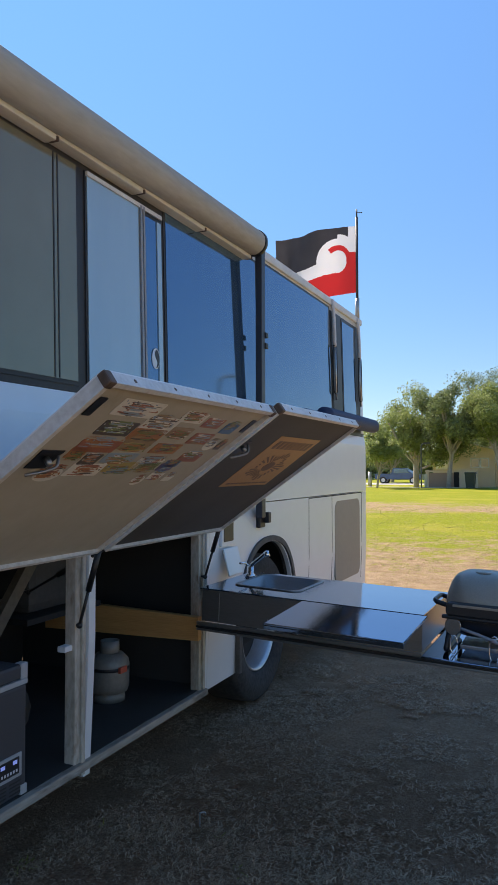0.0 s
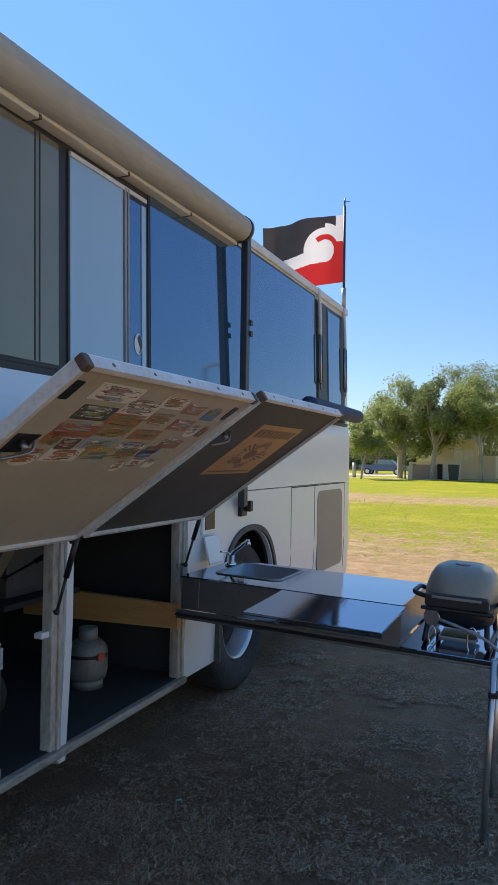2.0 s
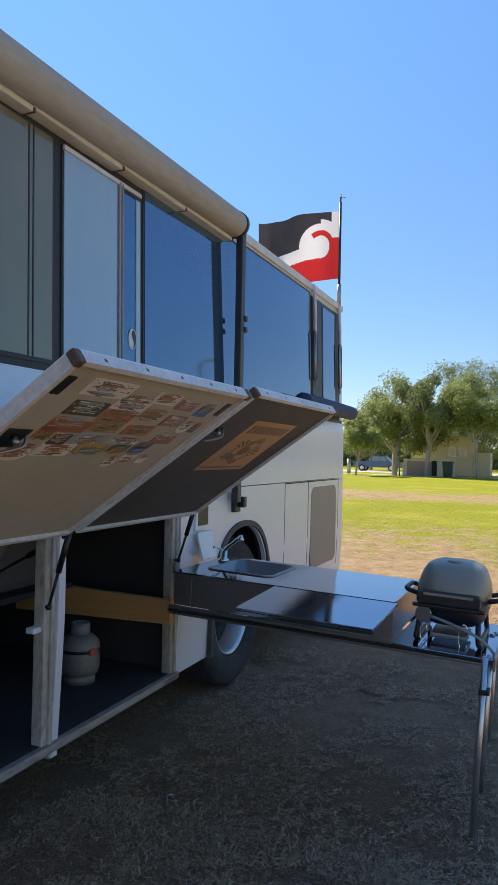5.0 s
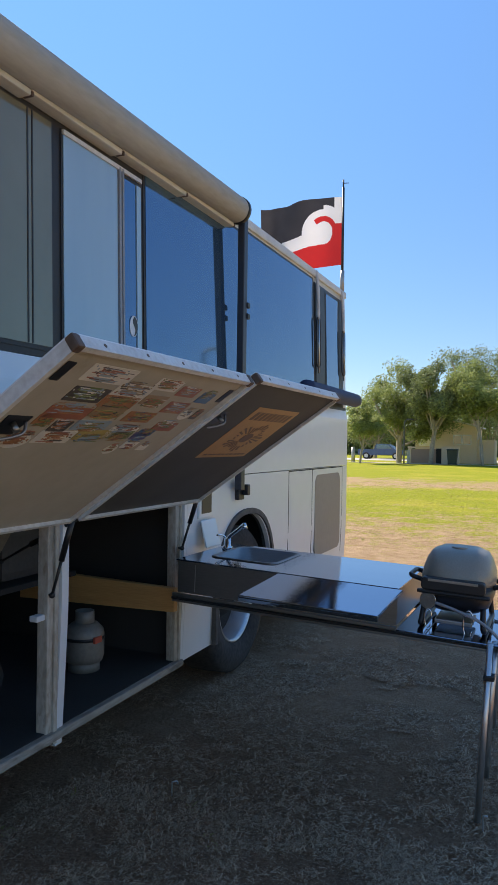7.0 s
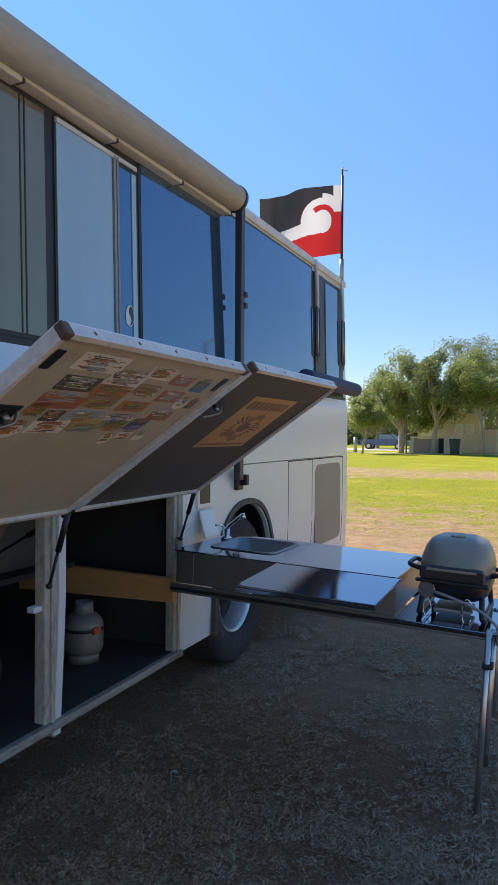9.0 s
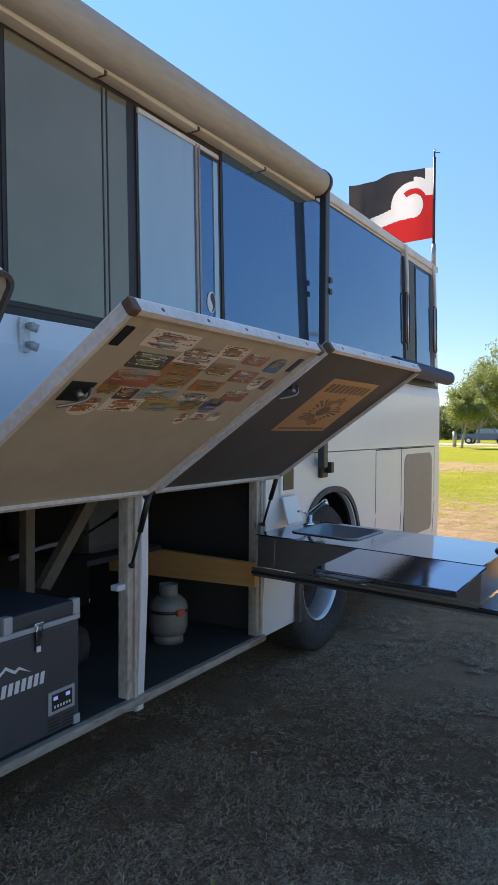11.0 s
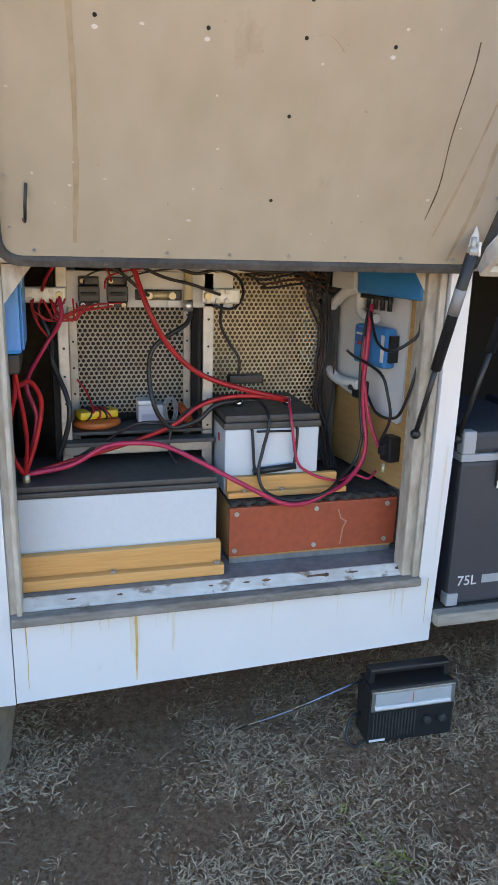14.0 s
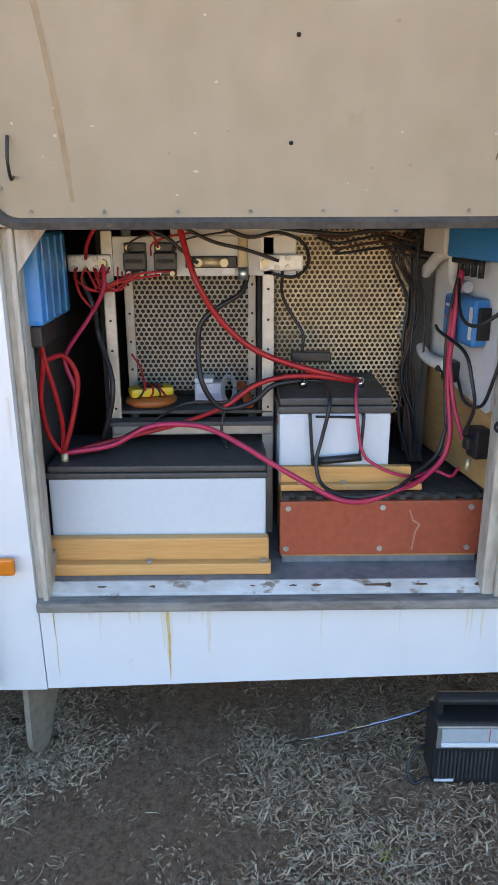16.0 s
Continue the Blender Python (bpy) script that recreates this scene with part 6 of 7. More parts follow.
bd = thing("fuse_board", (-0.44, 0.83, 1.15), "white board with breakers, fuse and bus bars", "fuse board")
part("board", box(B(), -0.455, -0.44, 0.585, 1.045, 1.092, 1.186, 0.003), BOARD, bd)
part("board_lip", box(B(), -0.455, -0.436, 0.74, 1.10, 1.187, 1.212, 0.003), BOARD, bd)
for y in (0.655, 0.728):
    br = part("breaker", box(B(), -0.439, -0.405, y - 0.027, y + 0.027, 1.108, 1.150, 0.004), BLACK, bd, "black circuit breaker")
    part("lever", box(B(), -0.406, -0.392, y - 0.020, y + 0.020, 1.126, 1.134, 0.004), RUBBER, br)
    part("end_lug", box(B(), -0.439, -0.42, y - 0.026, y + 0.026, 1.151, 1.172, 0.003), BLACK, br)
    part("end_lug", box(B(), -0.439, -0.42, y - 0.026, y + 0.026, 1.094, 1.107, 0.003), BLACK, br)
    for s in (-1, 1):
        part("screw", cyl(B(), (-0.421, y + s * 0.016, 1.161), (-0.414, y + s * 0.016, 1.161), 0.006, n=8), BRASS if s < 0 else BLACK, br)
        part("screw", cyl(B(), (-0.421, y + s * 0.016, 1.10), (-0.414, y + s * 0.016, 1.10), 0.006, n=8), BRASS if s > 0 else PRINT, br)
fu = part("fuse_holder", box(B(), -0.439, -0.428, 0.775, 0.90, 1.112, 1.140, 0.003), BLACK, bd, "open fuse holder")
part("fuse", cyl(B(), (-0.415, 0.80, 1.126), (-0.415, 0.875, 1.126), 0.011, n=12), BRASS, fu)
for y in (0.808, 0.870):
    part("post", cyl(B(), (-0.43, y, 1.126), (-0.395, y, 1.126), 0.010, n=10), BRASS, fu)
part("tag", box(B(), -0.439, -0.43, 0.862, 0.897, 1.094, 1.112, 0.003), PRINT, bd)
tb = part("tube_fuse", cyl(B(), (-0.415, 0.915, 1.115), (-0.415, 0.915, 1.19), 0.012, n=14), ink((0.62, 0.50, 0.30)), bd, "cream tube with a metal end")
part("ferrule", cyl(B(), (-0.415, 0.915, 1.085), (-0.415, 0.915, 1.114), 0.013, n=14), ALUMINIUM, tb)
for y0 in (0.492, 0.955):
    bb = part("bus_bar", box(B(), -0.432, -0.420, y0, y0 + 0.105, 1.104, 1.145, 0.005), SILVER, bd, "bright metal bus bar")
    for k in range(3):
        for z in (1.113, 1.136):
            part("bolt", cyl(B(), (-0.42, y0 + 0.016 + k * 0.026, z), (-0.411, y0 + 0.016 + k * 0.026, z), 0.0075, n=6), GALV, bb)
    part("stud", cyl(B(), (-0.42, y0 + (0.088 if y0 < 0.6 else 0.012), 1.125), (-0.40, y0 + (0.088 if y0 < 0.6 else 0.012), 1.125), 0.010, n=6), BRASS, bb)


def blue_unit(name, x0, x1, y0, y1, z0, z1, label, fins):
    """Electrical unit: ribbed blue housing, black end block, pale label."""
    u = thing(name, ((x0 + x1) / 2, (y0 + y1) / 2, z0), label, "charger")
    part("housing", box(B(), x0, x1, y0, y1, z0, z1, 0.009), BLUE, u)
    return u


inv = blue_unit("inverter", -0.28, -0.055, 0.468, 0.522, 1.028, 1.205, "tall blue inverter screwed to the bay side wall", 0)
for k in range(4):
    part("rib", box(B(), -0.265 + k * 0.055, -0.240 + k * 0.055, 0.521, 0.527, 1.035, 1.198, 0.003), BLUE, inv)
part("base", box(B(), -0.275, -0.06, 0.468, 0.515, 0.985, 1.027, 0.004), BLACK, inv)
part("label", box(B(), -0.070, -0.066, 0.5272, 0.5282, 1.165, 1.185), PRINT, inv)
part("emblem", cyl(B(), (-0.095, 0.5222, 1.07), (-0.095, 0.5235, 1.07), 0.009, n=14), PRINT, inv)
ply = solo("wall_board", box(B(), -0.74, -0.105, 1.440, 1.4605, 0.642, 1.212, 0.002), PLY, "plywood board on the side wall of the battery bay", "board")
solo("backing_board", prism(B(), [(-0.70, 0.905), (-0.165, 0.815), (-0.150, 0.825), (-0.150, 1.135), (-0.165, 1.15), (-0.70, 1.14)], 0.006, Matrix(((1, 0, 0, 0), (0, 0, 1, 1.4335), (0, 1, 0, 0), (0, 0, 0, 1)))), BOARD, "white plastic backing board behind the blue charger", "board")
ch = blue_unit("charger", -0.330, -0.050, 1.390, 1.4335, 1.143, 1.212, "wide blue charger under the bay ceiling", 0)
part("end_cap", box(B(), -0.050, -0.034, 1.402, 1.435, 1.152, 1.21, 0.004), BLACK, ch)
part("terminal_block", box(B(), -0.325, -0.22, 1.400, 1.425, 1.131, 1.1425, 0.003), BLACK, ch)
for k in range(4):
    part("gland", cyl(B(), (-0.30 + k * 0.032, 1.412, 1.148), (-0.30 + k * 0.032, 1.412, 1.105), 0.0065, n=12), BLACK, ch)
mp = blue_unit("solar_charger", -0.335, -0.19, 1.395, 1.4325, 0.958, 1.062, "small blue solar charger with cables on a white board", 0)
part("face_label", box(B(), -0.325, -0.27, 1.3935, 1.395, 1.015, 1.055), ink((0.02, 0.12, 0.36)), mp)
part("side_label", box(B(), -0.205, -0.192, 1.3935, 1.395, 0.975, 1.045), PRINT, mp)
part("text_bar", box(B(), -0.32, -0.28, 1.393, 1.3942, 1.035, 1.041), PRINT, mp)
part("red_mark", box(B(), -0.315, -0.28, 1.393, 1.3942, 1.008, 1.016), ink((0.5, 0.05, 0.05)), mp)
part("black_fin", box(B(), -0.189, -0.178, 1.405, 1.432, 0.975, 1.045, 0.003), BLACK, mp)
solo("junction_box", box(B(), -0.45, -0.335, 1.385, 1.4395, 1.150, 1.212, 0.005), BOARD, "pale plastic junction box beside the blue charger", "box")
fh = thing("fuse_block", (-0.16, 1.42, 0.75), "black inline fuse block on the plywood", "fuse")
part("block", box(B(), -0.19, -0.145, 1.405, 1.4395, 0.715, 0.785, 0.006), BLACK, fh)
part("lug", box(B(), -0.18, -0.155, 1.39, 1.41, 0.735, 0.765, 0.004), BLACK, fh)
part("copper_end", cyl(B(), (-0.16, 1.40, 0.715), (-0.155, 1.395, 0.69), 0.006, n=8), BRASS, fh)
fh2 = thing("fuse_block", (-0.32, 1.42, 0.87), "small black switch on the white board", "switch")
part("block", box(B(), -0.345, -0.30, 1.405, 1.433, 0.855, 0.905, 0.005), BLACK, fh2)
part("toggle", cyl(B(), (-0.325, 1.405, 0.88), (-0.325, 1.385, 0.888), 0.007, n=10), RUBBER, fh2)

def cable(mat, r, *pts):
    """One insulated cable through the bay."""
    red = mat in (RED, PINK)
    solo("red_cable" if red else "black_cable", tube(B(), pts, r * 0.82, 10), mat, "red insulated battery cable looped through the bay" if red else "black insulated cable looped through the bay", "cable", "battery bay wiring")


cable(RED, 0.0085, (-0.273, 0.777, 1.208), (-0.254, 0.793, 1.151), (-0.236, 0.814, 1.093), (-0.248, 0.853, 1.024), (-0.259, 0.909, 0.964), (-0.259, 0.974, 0.926), (-0.248, 1.077, 0.895), (-0.267, 1.180, 0.867))
cable(RED, 0.007, (-0.267, 1.182, 0.865), (-0.248, 1.078, 0.883), (-0.254, 1.001, 0.879), (-0.254, 0.936, 0.858), (-0.254, 0.871, 0.812), (-0.280, 0.775, 0.767), (-0.240, 0.660, 0.747), (-0.180, 0.510, 0.724))
cable(PINK, 0.0075, (-0.175, 0.512, 0.726), (-0.200, 0.613, 0.736), (-0.200, 0.691, 0.776), (-0.200, 0.755, 0.785), (-0.180, 0.832, 0.781), (-0.150, 0.907, 0.751), (-0.120, 0.968, 0.721), (-0.100, 1.042, 0.682), (-0.090, 1.116, 0.644), (-0.100, 1.180, 0.635), (-0.120, 1.245, 0.650))
cable(PINK, 0.0075, (-0.120, 1.245, 0.650), (-0.170, 1.315, 0.656), (-0.200, 1.372, 0.700), (-0.205, 1.385, 0.760), (-0.220, 1.380, 0.830), (-0.225, 1.375, 0.904), (-0.225, 1.378, 0.984), (-0.235, 1.385, 1.062), (-0.250, 1.395, 1.118))
cable(BLACKCABLE, 0.0075, (-0.291, 0.924, 1.106), (-0.273, 0.911, 1.071), (-0.254, 0.873, 1.048), (-0.254, 0.835, 1.023), (-0.254, 0.815, 0.992), (-0.254, 0.811, 0.940), (-0.236, 0.818, 0.879), (-0.242, 0.839, 0.832), (-0.254, 0.871, 0.806), (-0.259, 0.936, 0.821), (-0.259, 0.982, 0.859), (-0.270, 1.052, 0.869))
cable(BLACKCABLE, 0.0048, (-0.270, 1.052, 0.867), (-0.259, 0.974, 0.872), (-0.254, 0.910, 0.842), (-0.254, 0.877, 0.822), (-0.254, 0.779, 0.819), (-0.280, 0.695, 0.767), (-0.240, 0.600, 0.725))
cable(BLACKCABLE, 0.0048, (-0.270, 1.052, 0.869), (-0.275, 0.989, 0.875), (-0.265, 0.910, 0.846), (-0.270, 0.869, 0.793), (-0.260, 0.862, 0.745), (-0.230, 0.875, 0.716))
cable(BLACKCABLE, 0.0055, (-0.270, 1.057, 0.869), (-0.250, 1.100, 0.866), (-0.180, 1.104, 0.835), (-0.176, 1.088, 0.755), (-0.166, 1.076, 0.704), (-0.150, 1.086, 0.660), (-0.110, 1.118, 0.649), (-0.100, 1.167, 0.645), (-0.120, 1.245, 0.654), (-0.180, 1.309, 0.672), (-0.210, 1.361, 0.707), (-0.215, 1.378, 0.772))
cable(BLACKCABLE, 0.0055, (-0.215, 1.378, 0.772), (-0.235, 1.375, 0.850), (-0.238, 1.370, 0.931), (-0.240, 1.372, 1.010), (-0.250, 1.382, 1.070), (-0.262, 1.395, 1.118))
cable(PINK, 0.0045, (-0.270, 1.185, 0.865), (-0.230, 1.172, 0.868), (-0.180, 1.163, 0.835), (-0.172, 1.180, 0.727), (-0.170, 1.215, 0.692), (-0.160, 1.259, 0.675), (-0.180, 1.309, 0.663), (-0.200, 1.353, 0.669), (-0.180, 1.388, 0.662), (-0.155, 1.395, 0.690))
cable(PINK, 0.006, (-0.238, 1.378, 1.036), (-0.232, 1.374, 0.958), (-0.208, 1.385, 0.843), (-0.190, 1.396, 0.790), (-0.165, 1.404, 0.755))
cable(BLACKCABLE, 0.0048, (-0.330, 1.368, 0.985), (-0.270, 1.362, 0.980), (-0.150, 1.385, 0.955), (-0.115, 1.395, 0.900), (-0.115, 1.405, 0.840), (-0.150, 1.398, 0.770))
cable(BLACKCABLE, 0.0048, (-0.235, 1.385, 1.100), (-0.150, 1.370, 1.035), (-0.090, 1.385, 1.020), (-0.050, 1.425, 1.060), (-0.045, 1.432, 1.100))
cable(BLACKCABLE, 0.0048, (-0.300, 1.420, 0.868), (-0.200, 1.410, 0.835), (-0.100, 1.415, 0.850), (-0.055, 1.420, 0.920), (-0.045, 1.432, 0.990))
cable(RED, 0.007, (-0.100, 0.500, 1.000), (-0.100, 0.501, 0.944), (-0.120, 0.484, 0.867), (-0.150, 0.485, 0.780), (-0.172, 0.505, 0.727))
cable(RED, 0.007, (-0.110, 0.500, 1.000), (-0.100, 0.505, 0.955), (-0.150, 0.531, 0.952), (-0.170, 0.553, 0.899), (-0.170, 0.535, 0.804), (-0.170, 0.512, 0.739), (-0.172, 0.508, 0.727))
cable(RED, 0.006, (-0.090, 0.502, 1.000), (-0.100, 0.507, 0.944), (-0.120, 0.515, 0.880), (-0.150, 0.517, 0.803), (-0.174, 0.507, 0.727))
cable(BLACKCABLE, 0.0048, (-0.120, 0.489, 1.000), (-0.100, 0.479, 0.932), (-0.120, 0.472, 0.843), (-0.125, 0.470, 0.746), (-0.120, 0.469, 0.560))
cable(PINK, 0.006, (-0.277, 0.604, 1.131), (-0.259, 0.605, 1.079), (-0.270, 0.566, 1.014), (-0.220, 0.529, 0.958), (-0.200, 0.522, 0.924), (-0.200, 0.539, 0.861), (-0.180, 0.525, 0.780), (-0.174, 0.510, 0.727))
cable(BLACKCABLE, 0.0075, (-0.291, 0.548, 1.110), (-0.273, 0.578, 1.036), (-0.291, 0.581, 0.973), (-0.254, 0.609, 0.902), (-0.236, 0.616, 0.854), (-0.242, 0.605, 0.799), (-0.254, 0.584, 0.736))
cable(RED, 0.004, (-0.284, 0.540, 1.122), (-0.273, 0.543, 1.096), (-0.263, 0.554, 1.064), (-0.273, 0.574, 1.036))
cable(RED, 0.0035, (-0.284, 0.566, 1.122), (-0.273, 0.594, 1.079), (-0.277, 0.646, 1.095), (-0.286, 0.729, 1.108))
cable(RED, 0.0035, (-0.284, 0.585, 1.122), (-0.263, 0.602, 1.087), (-0.273, 0.633, 1.096), (-0.286, 0.661, 1.110))
cable(RED, 0.005, (-0.284, 0.565, 1.144), (-0.254, 0.576, 1.175), (-0.236, 0.599, 1.212))
cable(BLACKCABLE, 0.0048, (-0.273, 0.780, 1.212), (-0.263, 0.849, 1.180), (-0.263, 0.923, 1.162), (-0.273, 0.993, 1.138))
cable(BLACKCABLE, 0.005, (-0.273, 0.694, 1.212), (-0.273, 0.747, 1.189), (-0.268, 0.785, 1.157), (-0.268, 0.815, 1.134))
cable(BLACKCABLE, 0.006, (-0.291, 0.996, 1.208), (-0.291, 1.071, 1.198), (-0.291, 1.145, 1.194), (-0.301, 1.220, 1.203), (-0.440, 1.332, 1.196), (-0.500, 1.390, 1.120), (-0.550, 1.410, 0.980), (-0.560, 1.420, 0.800))
cable(RED, 0.0035, (-0.273, 0.704, 1.212), (-0.277, 0.720, 1.189), (-0.286, 0.726, 1.167))
cable(BLACKCABLE, 0.0048, (-0.282, 0.863, 1.212), (-0.273, 0.928, 1.189), (-0.282, 0.993, 1.198), (-0.301, 1.049, 1.175), (-0.319, 1.063, 1.129), (-0.301, 1.030, 1.101), (-0.282, 0.979, 1.110))
cable(BLACKCABLE, 0.0048, (-0.296, 1.003, 1.115), (-0.310, 1.004, 1.060), (-0.310, 1.029, 1.010), (-0.301, 1.052, 0.972), (-0.301, 1.051, 0.929))
# thin leads round the bus bars and a tangle beside the perforated sheet
rw = random.Random(8)
for k in range(6):
    y = 0.545 + 0.018 * k
    cable(RED, 0.0026, (-0.285, y, 1.125), (-0.27, y + rw.uniform(-0.01, 0.02), 1.10), (-0.275, y + rw.uniform(0.0, 0.04), 1.075), (-0.28, y + rw.uniform(0.03, 0.08), 1.09 + rw.uniform(-0.02, 0.02)), (-0.29, y + 0.07 + 0.01 * k, 1.115))
for k in range(3):
    cable(RED if k == 1 else BLACKCABLE, 0.0026, (-0.285, 0.66 + 0.05 * k, 1.15), (-0.27, 0.665 + 0.05 * k, 1.175), (-0.275, 0.69 + 0.06 * k, 1.19), (-0.28, 0.74 + 0.07 * k, 1.20))
BROWNCABLE = material("brown_wire", (0.075, 0.028, 0.018), 0.6, bump=0.03)
for k in range(7):
    x, y = -0.440 + 0.006 * (k % 4), 1.318 + 0.005 * k
    bow = [rw.uniform(-0.022, 0.022) for _ in range(5)]
    cable(BROWNCABLE if k % 3 == 1 else BLACKCABLE, rw.choice((0.0024, 0.0032, 0.0045)), (x, y - 0.10 * (k % 2), 1.205), (x + 0.01, y - 0.02 + bow[0], 1.13), (x, y + bow[1], 1.03), (x + 0.015, y + bow[2], 0.93), (x + 0.01, y + bow[3], 0.84), (x + 0.03, y + bow[4], 0.74), (x + 0.10, y + 0.01, 0.645))
for k in range(4):
    z = 1.195 - 0.012 * k
    cable(BLACKCABLE if k % 2 else BROWNCABLE, 0.004, (-0.40, 1.06 + 0.03 * k, z), (-0.39, 1.14, z - 0.012), (-0.40, 1.22 + 0.02 * k, z + 0.004), (-0.41, 1.30, z - 0.015), (-0.45, 1.37, z - 0.03))
b = B()
tube(b, ((-0.34, 1.405, 1.155), (-0.42, 1.405, 1.13), (-0.51, 1.405, 1.06), (-0.525, 1.405, 0.985), (-0.49, 1.405, 0.925), (-0.42, 1.405, 0.893), (-0.31, 1.405, 0.895)), 0.0145, 12, 14, 0.06)
solo("conduit", b, CONDUIT, "grey corrugated conduit curving down the board", "conduit")
b = B()
tube(b, ((-0.35, 1.42, 1.150), (-0.35, 1.42, 1.10), (-0.32, 1.42, 1.08), (-0.27, 1.42, 1.08)), 0.0135, 12, 10, 0.06)
solo("conduit", b, CONDUIT, "short grey corrugated conduit above the blue charger", "conduit")
# on the rack shelf
mm = thing("multimeter", (-0.50, 0.67, 0.755), "yellow multimeter in an orange case on the rack shelf", "multimeter")
turn = Matrix.Translation((-0.5, 0.67, 0)) @ Matrix.Rotation(0.3, 4, "Z")
b = lathe(B(), ((0.0, 0.0), (0.055, 0.0), (0.064, 0.006), (0.066, 0.014), (0.060, 0.021), (0.0, 0.024)), (0, 0, 0.754), "z", 28)
bmesh.ops.transform(b, matrix=turn @ Matrix.Diagonal((0.85, 1.05, 1.0, 1.0)), verts=b.verts)
part("case", b, ink((0.50, 0.13, 0.03)), mm, "orange soft case")
part("meter", box(B(), -0.028, 0.028, -0.058, 0.056, 0.779, 0.803, 0.009, turn), YELLOW, mm, "yellow meter")
part("dial_face", box(B(), -0.020, 0.020, -0.030, 0.030, 0.8025, 0.8045, 0.002, turn), BLACK, mm)
for k in range(4):
    b = B()
    tube(b, [turn @ Vector((0.033 * math.cos(a / 6 * math.pi), -0.03 + 0.018 * k + 0.012 * math.sin(a / 6 * math.pi + k), 0.791 + 0.018 * math.sin(a / 6 * math.pi))) for a in range(13)], 0.0028, 6, 2)
    part("lead", b, RED if k % 2 else BLACKCABLE, mm)
b = B()
tube(b, ((-0.48, 0.65, 0.80), (-0.46, 0.66, 0.806), (-0.50, 0.645, 0.85), (-0.52, 0.62, 0.885)), 0.003, 6)
part("lead", b, RED, mm)
sw = thing("white_box", (-0.53, 0.82, 0.755), "small white plastic box with a grey lead on the rack shelf", "box")
part("case", box(B(), -0.55, -0.49, 0.785, 0.862, 0.754, 0.812, 0.008), ink((0.52, 0.54, 0.60)), sw)
part("label", box(B(), -0.4905, -0.489, 0.795, 0.852, 0.768, 0.785), ink((0.36, 0.39, 0.50)), sw)
part("top_flap", box(B(), -0.55, -0.492, 0.785, 0.835, 0.812, 0.824, 0.004), PRINT, sw)
b = B()
for k in range(3):
    tube(b, [(-0.48 + 0.004 * k, 0.872 + 0.016 * math.cos(a / 6 * math.pi) + 0.004 * k, 0.80 + 0.036 * math.sin(a / 6 * math.pi)) for a in range(13)], 0.002, 6, 2)
tube(b, ((-0.48, 0.87, 0.77), (-0.475, 0.885, 0.758), (-0.46, 0.90, 0.757)), 0.002, 6)
part("lead", b, GREYCABLE, sw)
solo("orange_grip", tube(B(), ((-0.52, 0.905, 0.80), (-0.50, 0.915, 0.795), (-0.47, 0.925, 0.775), (-0.45, 0.93, 0.762)), 0.013, 10), ink((0.50, 0.09, 0.03)), "orange plastic clip lying on the shelf", "clip")
b = B()
box(b, -0.455, -0.42, 1.035, 1.135, 0.880, 0.905, 0.004)
solo("black_connector", b, BLACK, "black connector block hanging by the perforated sheet", "connector")

RACK_FIT = Matrix.Translation((0.0984, 0.0653, 0.0895)) @ Matrix.Scale(0.928, 4)      # true size of the rack and what it carries
SLANT = Matrix.Translation((-0.10, 1.48, 0)) @ Matrix.Rotation(radians(10), 4, "Z") @ Matrix.Translation((0.10, -1.455, 0))
for o in list(scene.objects):
    top = o
    while top.parent is not None:
        top = top.parent
    base_name = top.name.split(".")[0]
    if o.type == "MESH" and base_name in ("battery_rack", "fuse_board", "multimeter", "white_box", "orange_grip", "black_connector"):
        o.data.transform(RACK_FIT)
    if o.type == "MESH" and base_name in ("wall_board", "backing_board", "charger", "solar_charger", "junction_box", "fuse_block", "conduit"):
        o.data.transform(SLANT)

